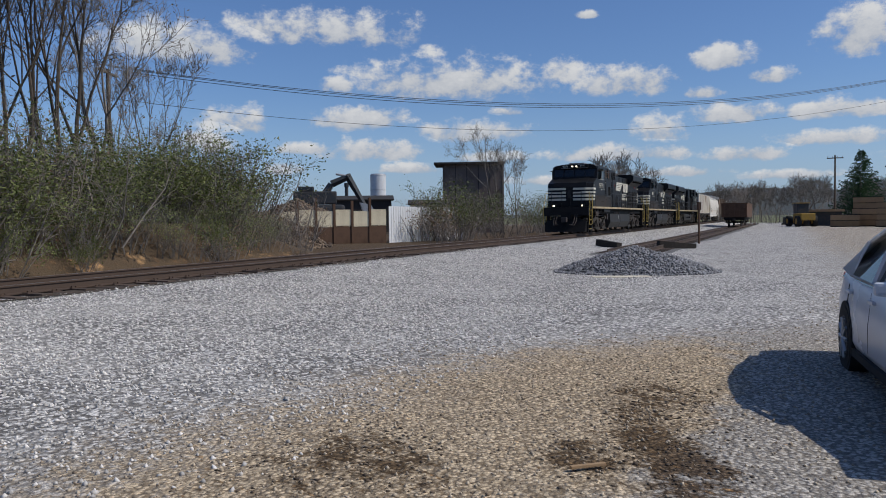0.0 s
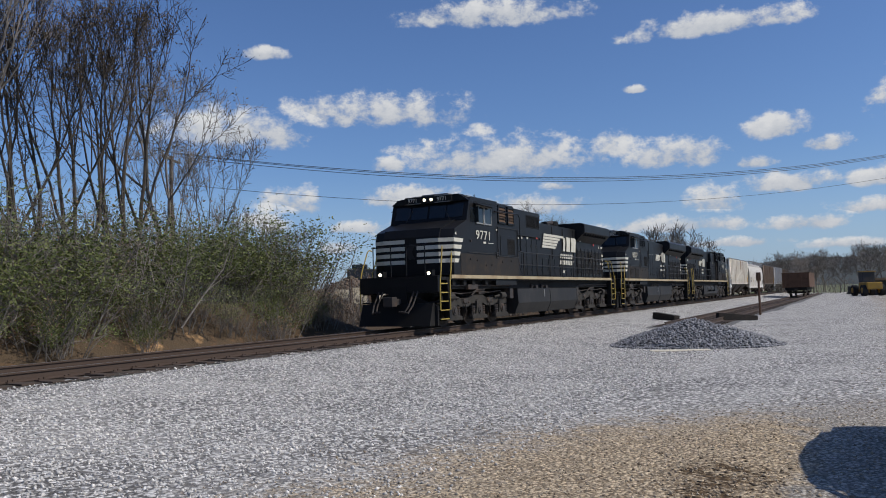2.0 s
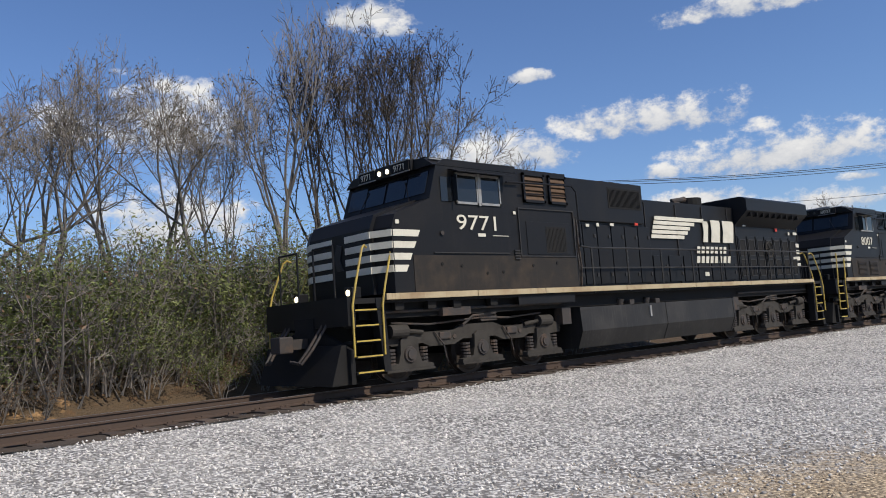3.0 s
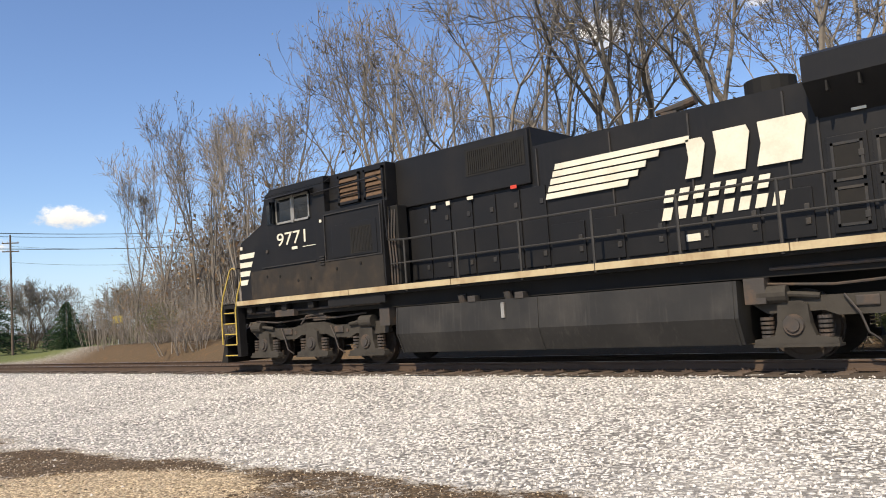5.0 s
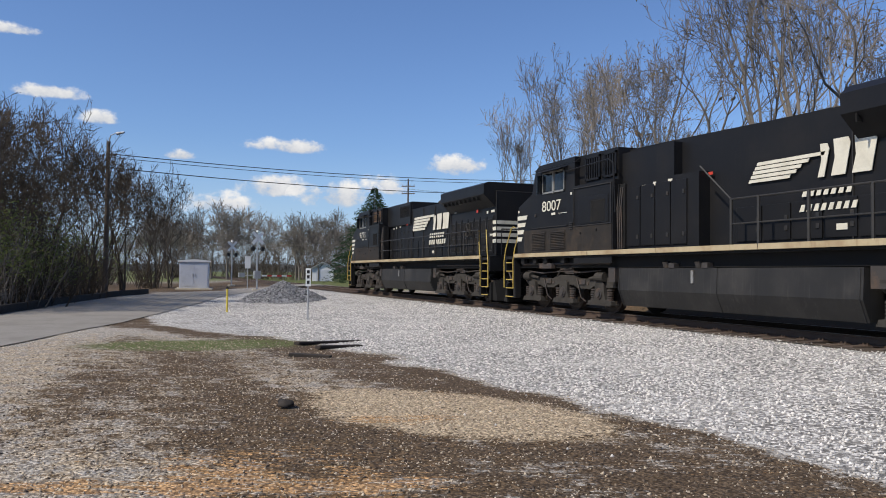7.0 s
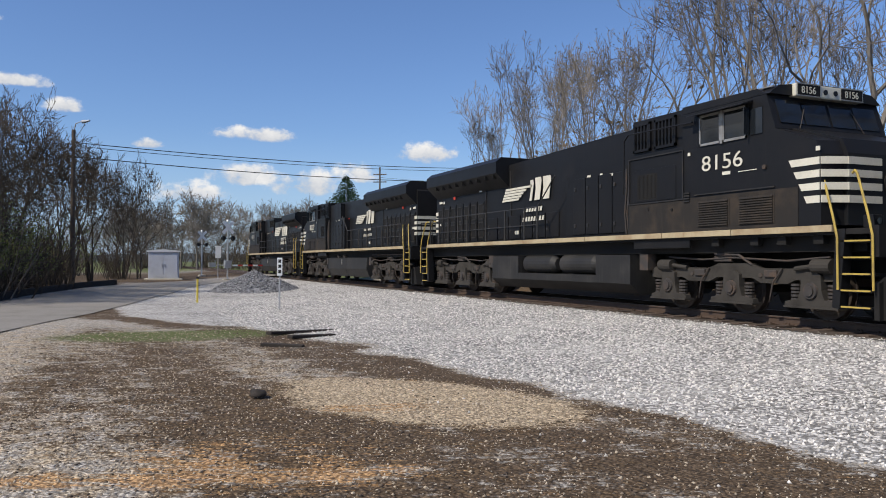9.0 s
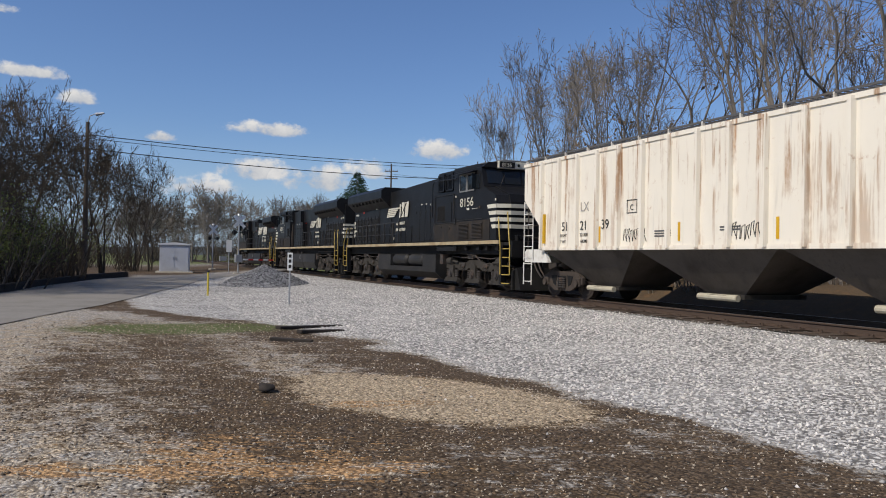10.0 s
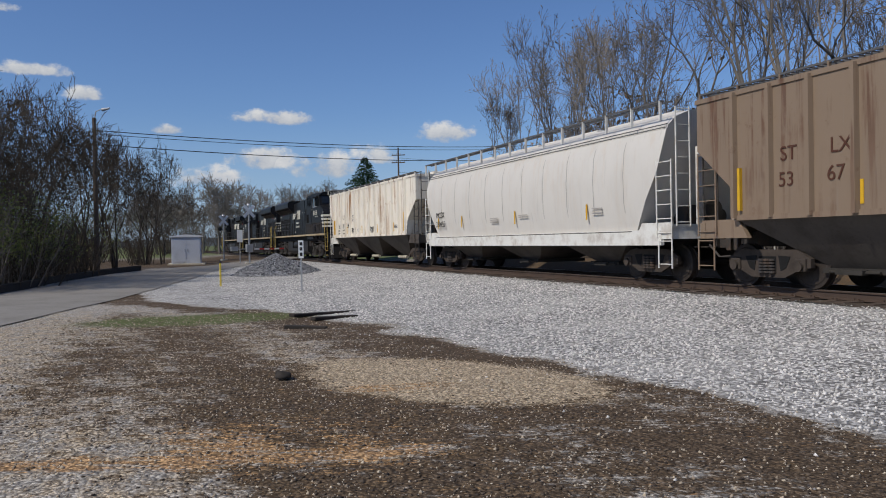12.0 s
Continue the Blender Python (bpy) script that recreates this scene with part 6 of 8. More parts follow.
def cabinet():
    p = at(86.5, 70.5)
    e = thing("signal_cabinet", Matrix.Translation(p) @ pose(0, 0, 0, 0, 0, -6), "grey-white aluminium signal equipment cabinet on a slab", "signal cabinet")
    part("body", new_box(-1.0, 1.0, -1.2, 1.2, 0.12, 2.35, bevel=0.02), CABINET, e)
    bm = bmesh.new()
    prism(bm, [(-1.32, 2.35), (-1.32, 2.45), (0, 2.58), (1.32, 2.45), (1.32, 2.35)], "x", -1.1, 1.1)
    part("roof", bm, WHITEMETAL, e)
    part("slab", new_box(-1.3, 1.3, -1.5, 1.5, -0.1, 0.12, bevel=0.02), CONCRETE, e)
    for y0, y1 in ((-1.1, -0.02), (0.02, 1.1)):
        d = part("door", new_box(1.0, 1.025, y0, y1, 0.25, 2.25, bevel=0.008), CABINET, e)
        part("handle", new_box(1.025, 1.06, y1 - 0.12 if y0 < 0 else y0 + 0.06, y1 - 0.06 if y0 < 0 else y0 + 0.12, 1.1, 1.35), GALV, d)


cabinet()


def crossbuck(p, turn, h, gate=False, label=""):
    """Crossing signal: mast, crossed boards, lamps, bell, gate arm."""
    e = thing("crossing_signal", Matrix.Translation(p) @ pose(0, 0, 0, 0, 0, turn), label, "crossing signal", "level crossing signals")
    bm = bmesh.new()
    tube(bm, (0, 0, -0.1), (0, 0, h), 0.065, seg=10)
    part("mast", bm, GALV, e)
    part("foundation", new_box(-0.3, 0.3, -0.3, 0.3, -0.1, 0.15, bevel=0.03), CONCRETE, e)
    for a in (48, -48):
        bm = new_box(-0.61, 0.61, -0.012, 0.012, -0.115, 0.115)
        bmesh.ops.transform(bm, matrix=pose(0, -0.09 - (0.026 if a > 0 else 0), h - 0.45, 0, a, 0), verts=bm.verts[:])
        part("crossed_board", bm, SIGNWHITE, e)
    bm = new_box(-0.45, 0.45, -0.04, 0.04, h - 1.35, h - 1.27)
    part("lamp_bar", bm, SIGNBLACK, e)
    for x in (-0.38, 0.38):
        bm = bmesh.new()
        tube(bm, (x, -0.10, h - 1.3), (x, -0.13, h - 1.3), 0.19, seg=20)
        lp = part("flasher", bm, SIGNBLACK, e)
        bm = bmesh.new()
        tube(bm, (x, -0.12, h - 1.3), (x, -0.30, h - 1.3), 0.125, 0.14, seg=16)
        part("hood", bm, SIGNBLACK, lp)
        bm = bmesh.new()
        tube(bm, (x, -0.135, h - 1.3), (x, -0.145, h - 1.3), 0.10, seg=16)
        part("lens", bm, SIGNRED, lp)
    bm = bmesh.new()
    tube(bm, (0, 0, h), (0, 0, h + 0.14), 0.15, 0.09, seg=12)
    part("bell", bm, GALV, e)
    if gate:
        bm = new_box(-0.25, 0.25, -0.2, 0.2, 0.95, 1.55, bevel=0.03)
        part("gate_mechanism", bm, GALV, e)
        for k in range(6):
            x = 0.3 + k * 0.4
            part("gate_board", new_box(x, x + 0.4, -0.28, -0.25, 1.12, 1.24), SIGNRED if k % 2 else SIGNWHITE, e)
        bm = bmesh.new()
        tube(bm, (-0.25, -0.2, 1.2), (-1.2, -0.2, 1.2), 0.03, seg=6)
        box(bm, -1.5, -1.0, -0.3, -0.1, 1.05, 1.4)
        part("counterweight", bm, GALV, e)
    return e


crossbuck(at(82.25, 62), 100, 4.55, True, "railway crossing signal with crossed boards and lowered gate")
crossbuck(at(84.0, 80), 100, 4.4, False, "railway crossing signal with crossed boards and dark lamps")
crossbuck(at(73.4, 90), -60, 4.3, False, "railway crossing signal beyond the track seen edge-on")


def posts():
    e = thing("warning_board", Matrix.Translation(at(82.9, 66)) @ pose(0, 0, 0, 0, 0, 90), "plain white rectangular board on a thin post", "sign")
    bm = bmesh.new()
    tube(bm, (0, 0, -0.1), (0, 0, 2.7), 0.035, seg=8)
    part("post", bm, GALV, e)
    part("board", new_box(-0.22, 0.22, -0.06, -0.04, 1.75, 2.75), SIGNWHITE, e)
    e = thing("milepost", pose(-26.1, 5.25, float(ground_height(-26.1, 5.25)), 0, 0, 78), "thin grey milepost with a narrow white number board", "milepost")
    bm = bmesh.new()
    tube(bm, (0, 0, -0.1), (0, 0, 1.72), 0.03, seg=8)
    part("post", bm, GALV, e)
    b = part("board", new_box(-0.085, 0.085, -0.05, -0.035, 1.12, 1.72), SIGNWHITE, e)
    for z in (1.55, 1.38, 1.2):
        part("marking", new_box(-0.045, 0.045, -0.056, -0.05, z, z + 0.11), SIGNBLACK, b)
    e = thing("marker_post", pose(-31.3, 3.14, float(ground_height(-31.3, 3.14))), "short yellow plastic marker post in gravel", "marker post")
    bm = bmesh.new()
    tube(bm, (0, 0, -0.1), (0, 0, 0.92), 0.038, seg=10)
    part("tube", bm, SIGNYEL, e)
    bm = bmesh.new()
    tube(bm, (0, 0, 0.92), (0, 0, 0.98), 0.06, 0.05, seg=10)
    part("cap", bm, SIGNBLACK, e)
    e = thing("marker_post", pose(45.7, 4.64, 0), "thin dark steel post beside the siding", "marker post")
    bm = bmesh.new()
    tube(bm, (0, 0, -0.1), (0, 0, 2.35), 0.06, seg=8)
    part("tube", bm, RUSTPOST, e)
    part("board", new_box(-0.02, 0.02, -0.12, 0.12, 1.9, 2.35), RUSTPOST, e)
    # stop sign
    e = thing("stop_sign", Matrix.Translation(at(99.3, 47)) @ pose(0, 0, 0, 0, 0, 85), "red octagonal stop sign on a steel post", "sign")
    bm = bmesh.new()
    tube(bm, (0, 0, -0.1), (0, 0, 2.6), 0.03, seg=8)
    part("post", bm, GALV, e)
    bm = bmesh.new()
    tube(bm, (0, -0.05, 2.25), (0, -0.065, 2.25), 0.40, seg=8)
    o = part("plate", bm, SIGNRED, e)
    o2 = lettering("word", "STOP", 0.32, Matrix.Translation((-0.31, -0.07, 2.14)) @ Matrix(((1, 0, 0, 0), (0, 0, -1, 0), (0, 1, 0, 0), (0, 0, 0, 1))), SIGNWHITE, o, width=0.62)
    e = thing("warning_sign", Matrix.Translation(at(65.2, 62)) @ pose(0, 0, 0, 0, 0, 65), "small yellow rectangular sign on a post", "sign")
    bm = bmesh.new()
    tube(bm, (0, 0, -0.1), (0, 0, 2.3), 0.03, seg=8)
    part("post", bm, GALV, e)
    part("plate", new_box(-0.33, 0.33, -0.06, -0.04, 1.8, 2.35), SIGNYEL, e)


posts()


def beams():
    for x, y, L, turn, z in ((38.6, 8.2, 1.5, 55, 0.12), (39.0, 5.0, 1.9, 122, 0.12)):
        tagged(part("bumper_timber", new_box(-L / 2, L / 2, -0.17, 0.17, -0.15, 0.18, bevel=0.02), TIMBER), "tarred black timber beam across the end of a siding", "timber").matrix_basis = pose(x, y, float(ground_height(x, y)) + z, 3, -6, turn)
    for x, y, L, turn in ((-17.0, 3.9, 1.8, 118), (-14.6, 3.0, 0.8, 60), (-16.0, 3.9, 1.1, 112)):
        tagged(part("old_plank", new_box(-L / 2, L / 2, -0.09, 0.09, -0.02, 0.045, bevel=0.015), TIMBER), "rotting dark wooden plank lying on gravel", "plank").matrix_basis = pose(x, y, float(ground_height(x, y)) + 0.01, 0, 2, turn)
    tagged(part("plank", new_box(-0.12, 0.12, -0.016, 0.016, 0, 0.018, bevel=0.003), LUMBER), "small pale stick of wood on dirt", "stick").matrix_basis = pose(4.78, 1.15, 0.03, 0, 0, -50)
    tagged(part("slab", new_box(-0.75, 0.75, -0.25, 0.25, -0.1, 0.04, bevel=0.02), CONCRETE), "flat pale concrete slab beside a gravel heap", "slab").matrix_basis = pose(20.4, 4.0, 0, 0, 0, 112)
    e = bmesh.new()
    bmesh.ops.create_icosphere(e, subdivisions=2, radius=0.085)
    for v in e.verts:
        v.co *= 1 + 0.75 * noise.noise(v.co * 14)
        v.co.x *= 1.3
        v.co.z *= 0.5
    tagged(part("clod", e, TIMBER, smooth=True), "dark clod of earth and roots", "clod").matrix_basis = pose(-9.3, 1.62, 0.045)
    # low timber along the lane
    pts = [(-24.5, -6.0), (-29.7, -4.95), (-38.1, -3.75), (-47.8, -1.9), (-56, 0.4)]
    for (x0, y0), (x1, y1) in zip(pts, pts[1:]):
        L = math.hypot(x1 - x0, y1 - y0)
        tagged(part("guard_timber", new_box(0.05, L - 0.05, -0.12, 0.12, -0.1, 0.32, bevel=0.02), TIMBER), "long dark guard timber along the lane edge", "timber", "guard timbers").matrix_basis = pose(x0, y0, float(ground_height(x0, y0)), 0, 0, math.degrees(math.atan2(y1 - y0, x1 - x0)))


beams()


CREAM = worn("cream_concrete", (0.70, 0.62, 0.44), dirt=(0.25, 0.17, 0.1), amount=0.45, rough=0.85, scale=1.2, streaks=0.4)


def yard_walls():
    a, b = Vector((39.5, 28.6, 0)), Vector((44.4, 23.7, 0))
    e = thing("retaining_wall", pose(0, 0, 0), "stained concrete panel wall with rusty posts", "wall", kind="structure")
    n = 6
    d = (b - a) / n
    ang = math.degrees(math.atan2(d.y, d.x))
    L = d.length
    for k in range(n):
        p = a + d * k
        z = float(ground_height(p.x, p.y))
        for z0, z1, m in ((-0.3, 1.05, RUSTPOST), (1.07, 2.05, CREAM)):
            o = part("panel", new_box(0.08, L - 0.08, -0.08, 0.08, z0, z1 + 0.1 * (k % 2), bevel=0.01), m, e)
            o.matrix_basis = pose(p.x, p.y, z, 0, 0, ang)
        o = part("post", new_box(-0.07, 0.07, -0.14, 0.12, -0.3, 2.5 + 0.2 * (k % 3)), RUSTPOST, e)
        o.matrix_basis = pose(p.x, p.y, z, 0, 0, ang)
    e = thing("sheet_fence", pose(0, 0, 0), "white corrugated sheet-metal fence behind bushes", "fence", kind="structure")
    a, b = Vector((44.45, 23.6, 0)), Vector((54, 22.4, 0))
    d = (b - a)
    ang = math.degrees(math.atan2(d.y, d.x))
    for k in range(9):
        p = a + d * k / 9
        bm = bmesh.new()
        L = d.length / 9
        for j in range(4):
            box(bm, j * L / 4, j * L / 4 + L / 4 * 0.62, -0.03, 0.0, -0.3, 2.35)
            box(bm, j * L / 4 + L / 4 * 0.62, (j + 1) * L / 4, -0.012, 0.02, -0.3, 2.35)
        o = part("sheet", bm, WHITEMETAL, e)
        o.matrix_basis = pose(p.x, p.y, float(ground_height(p.x, p.y)), 0, 0, ang)
    # brown tower shed
    p = at(-68.2, 82)
    e = thing("tower_shed", Matrix.Translation(p) @ pose(0, 0, 0, 0, 0, -68), "tall windowless brown shed with a flat overhanging roof", "building")
    part("wall", new_box(-3.1, 3.3, 0, 5, -0.5, 7.2), BROWNWALL, e)
    part("roof", new_box(-4.0, 3.4, -0.5, 5.3, 7.2, 7.4), DARKROOF, e)
    for k in range(6):
        part("seam", new_box(-3.0 + k * 1.2, -2.94 + k * 1.2, -0.03, 0.0, -0.4, 7.19), DARKROOF, e)
    # low sheds
    for az, d, w, h, m, lab in ((-60.2, 92, 6.6, 3.9, DARKROOF, "long low black shed behind a wall"), (-65.0, 95, 4.6, 3.4, GALV, "low shed with a rusty roof beside bushes")):
        p = at(az, d)
        e = thing("low_shed", Matrix.Translation(p) @ pose(0, 0, 0, 0, 0, az), lab, "building")
        part("wall", new_box(-w / 2, w / 2, 0, 4, -0.5, h), m, e)
        bm = bmesh.new()
        prism(bm, [(-0.3, h), (2, h + 0.5), (4.3, h), (4.3, h - 0.12), (-0.3, h - 0.12)], "x", -w / 2 - 0.3, w / 2 + 0.3)
        part("roof", bm, DARKROOF, e)
    p = at(-61.3, 105)
    e = thing("storage_silo", Matrix.Translation(p), "white cylindrical storage silo above a black shed", "silo")
    bm = bmesh.new()
    tube(bm, (0, 0, 0), (0, 0, 7.4), 1.05, seg=32)
    part("shell", bm, WHITEMETAL, e, smooth=False)
    bm = bmesh.new()
    tube(bm, (0, 0, 7.4), (0, 0, 7.6), 1.08, 0.9, seg=32)
    part("lid", bm, GALV, e)
    for z in (1.8, 3.6, 5.4):
        bm = bmesh.new()
        tube(bm, (0, 0, z), (0, 0, z + 0.07), 1.075, seg=32)
        part("band", bm, GALV, e)
    p = at(-59.0, 98)
    e = thing("vent_stack", Matrix.Translation(p), "narrow dark steel exhaust stack", "stack")
    bm = bmesh.new()
    tube(bm, (0, 0, 0), (0, 0, 5.6), 0.22, seg=12)
    part("shaft", bm, MACHINE, e)
    bm = bmesh.new()
    tube(bm, (0, 0, 5.6), (0, 0, 6.1), 0.3, seg=12)
    part("cap", bm, MACHINE, e)


yard_walls()
pile("rubble_mound", "mound of brown rubble and brush behind a wall", *at(-55.5, 64)[:2], 9.0, 6.0, 3.2, RUBBLE, 35, 5000, 31, 0.07, 0.26)
pile("rubble_mound", "mound of brown earth and rubble beside the wall", *at(-53.4, 44)[:2], 3.2, 3.2, 2.1, RUBBLE, 0, 3000, 32, 0.04, 0.14)


def excavator():
    p = at(-56.9, 66)
    e = thing("excavator", pose(p.x, p.y, 1.85, 0, 0, -56.9), "dark tracked excavator with raised arm on rubble", "excavator")
    e.scale = (1.3, 1.3, 1.3)
    for y in (-1.0, 1.0):
        part("crawler", new_box(-1.7, 1.7, y - 0.3, y + 0.3, 0, 0.75, bevel=0.2), MACHINE, e)
    part("house", new_box(-1.5, 1.2, -1.2, 1.2, 0.8, 1.6, bevel=0.08), MACHINE, e)
    c = part("cab", new_box(-1.2, -0.2, -1.2, -0.3, 1.6, 1.9, bevel=0.08), MACHINE, e)
    part("window", new_box(-1.1, -0.3, -1.215, -1.2, 1.66, 1.85), GLASS, c)
    bm = bmesh.new()
    for a, b, w in (((0.3, 1.2), (0.9, 2.1), 0.26), ((0.9, 2.1), (2.1, 2.62), 0.24)):
        tube(bm, (a[0], 0.2, a[1]), (b[0], 0.2, b[1]), w, w * 0.8, seg=4)
    part("boom", bm, MACHINE, e)
    bm = bmesh.new()
    tube(bm, (1.9, 0.2, 2.7), (3.0, 0.2, 0.75), 0.24, 0.15, seg=4)
    part("arm", bm, MACHINE, e)
    bm = bmesh.new()
    prism(bm, [(2.7, 0.9), (3.4, 0.75), (3.7, 0.2), (3.3, 0.0), (2.9, 0.3)], "y", -0.3, 0.7)
    part("bucket", bm, GALV, e)
    bm = bmesh.new()
    tube(bm, (0.6, 0.2, 1.5), (1.3, 0.2, 2.35), 0.07, seg=8)
    tube(bm, (1.2, 0.2, 2.75), (2.1, 0.2, 2.6), 0.07, seg=8)
    part("ram", bm, GALV, e)


excavator()


def yard_far():
    # wagon on the siding
    e = thing("gondola_wagon", pose(103, 6.3, 0.22), "rust-brown open freight wagon standing on the siding", "freight car")
    bm = new_box(0, 14, -1.5, 1.5, 1.1, 2.75)
    part("body", bm, RUSTPOST, e)
    part("top_rail", new_box(-0.05, 14.05, -1.56, 1.56, 2.75, 2.87), RUSTPOST, e)
    for y in (-1.2, -0.6, 0, 0.6, 1.2):
        part("stake", new_box(-0.09, 0, y - 0.06, y + 0.06, 1.1, 2.75), RUSTPOST, e)
    part("underframe", new_box(0.2, 13.8, -1.2, 1.2, 0.75, 1.1), UNDER, e)
    for x in (1.4, 3.0, 11, 12.6):
        wheelset(e, x, 0.457, rolling=False)
    for x in (2.2, 11.8):
        for s in (-1.03, 1.03):
            part("truck_frame", new_box(x - 1.1, x + 1.1, s - 0.05, s + 0.05, 0.4, 0.75, bevel=0.05), GRIME, e)
    part("coupler", new_box(-0.6, 0.1, -0.13, 0.13, 0.7, 0.95), IRON, e)
    # loader
    p = at(-90.7, 112)
    e = thing("wheel_loader", Matrix.Translation(p) @ pose(0, 0, 0, 0, 0, 20), "yellow wheel loader parked at the yard's end", "loader")
    part("body", new_box(-2.4, 0.4, -0.9, 0.9, 0.8, 1.7, bevel=0.12), CATYEL, e)
    c = part("cab", new_box(-0.6, 0.7, -0.75, 0.75, 1.7, 3.0, bevel=0.06), MACHINE, e)
    part("roof", new_box(-0.7, 0.8, -0.85, 0.85, 3.0, 3.1), CATYEL, c)
    for x in (-1.6, 1.5):
        for y in (-1.0, 1.0):
            bm = bmesh.new()
            tube(bm, (x, y - 0.25, 0.7), (x, y + 0.25, 0.7), 0.7, seg=24)
            w = part("wheel", bm, RUBBER, e)
            bm = bmesh.new()
            tube(bm, (x, y - 0.27, 0.7), (x, y + 0.27, 0.7), 0.35, seg=16)
            part("rim", bm, CATYEL, w)
    bm = bmesh.new()
    tube(bm, (0.6, 0, 1.5), (2.8, 0, 0.6), 0.2, seg=6)
    part("lift_arm", bm, CATYEL, e)
    bm = bmesh.new()
    prism(bm, [(2.6, 0.2), (3.6, 0.2), (3.0, 0.5), (2.8, 1.3), (2.6, 1.2)], "y", -1.3, 1.3)
    part("bucket", bm, MACHINE, e)
    # dark shed and lumber stacks
    p = at(-92.0, 116)
    e = thing("open_shed", Matrix.Translation(p) @ pose(0, 0, 0, 0, 0, -92), "low dark open shed with a pale roof edge", "building")
    part("wall", new_box(-2.3, 2.3, 0.2, 3, -0.2, 1.9), MACHINE, e)
    part("roof", new_box(-2.6, 2.6, -0.3, 3.3, 1.9, 2.2), LUMBER, e)
    rng = random.Random(4)
    for az, d, w, h in ((-93.3, 106, 3.2, 1.4), (-94.6, 108, 3.4, 3.2), (-96.2, 104, 4.2, 2.4), (-98.0, 101, 4.0, 1.9), (-100, 99, 4.2, 2.6)):
        p = at(az, d)
        e = thing("lumber_stack", Matrix.Translation(p) @ pose(0, 0, 0, 0, 0, az), "stacked sawn lumber packs on bearers", "lumber", "lumber stacks")
        z = 0.12
        part("bearer", new_box(-w / 2, w / 2, 0.2, 0.4, 0, 0.12), TIMBER, e)
        while z < h:
            part("pack", new_box(-w / 2 + rng.uniform(0, 0.15), w / 2 - rng.uniform(0, 0.15), rng.uniform(0, 0.1), 1.5, z, z + 0.62, bevel=0.01), LUMBER, e)
            for y in (0.1, 1.2):
                part("sticker_board", new_box(-w / 2, w / 2, y, y + 0.09, z + 0.62, z + 0.69), TIMBER, e)
            z += 0.70
    # garage beyond the crossing
    p = at(77.6, 130)
    e = thing("garage", Matrix.Translation(p) @ pose(0, 0, 0, 0, 0, 75.9), "small white gabled garage beyond the crossing", "building")
    bm = bmesh.new()
    prism(bm, [(-1.7, 0), (1.7, 0), (1.7, 2.1), (0, 3.0), (-1.7, 2.1)], "y", 0, 5)
    part("wall", bm, WHITEMETAL, e)
    bm = bmesh.new()
    prism(bm, [(-2.0, 1.95), (0, 3.05), (2.0, 1.95), (2.0, 2.1), (0, 3.2), (-2.0, 2.1)], "y", -0.3, 5.2)
    part("roof", bm, GALV, e)
    part("door", new_box(-1.1, 1.1, -0.04, 0.0, 0, 1.9), CABINET, e)


yard_far()


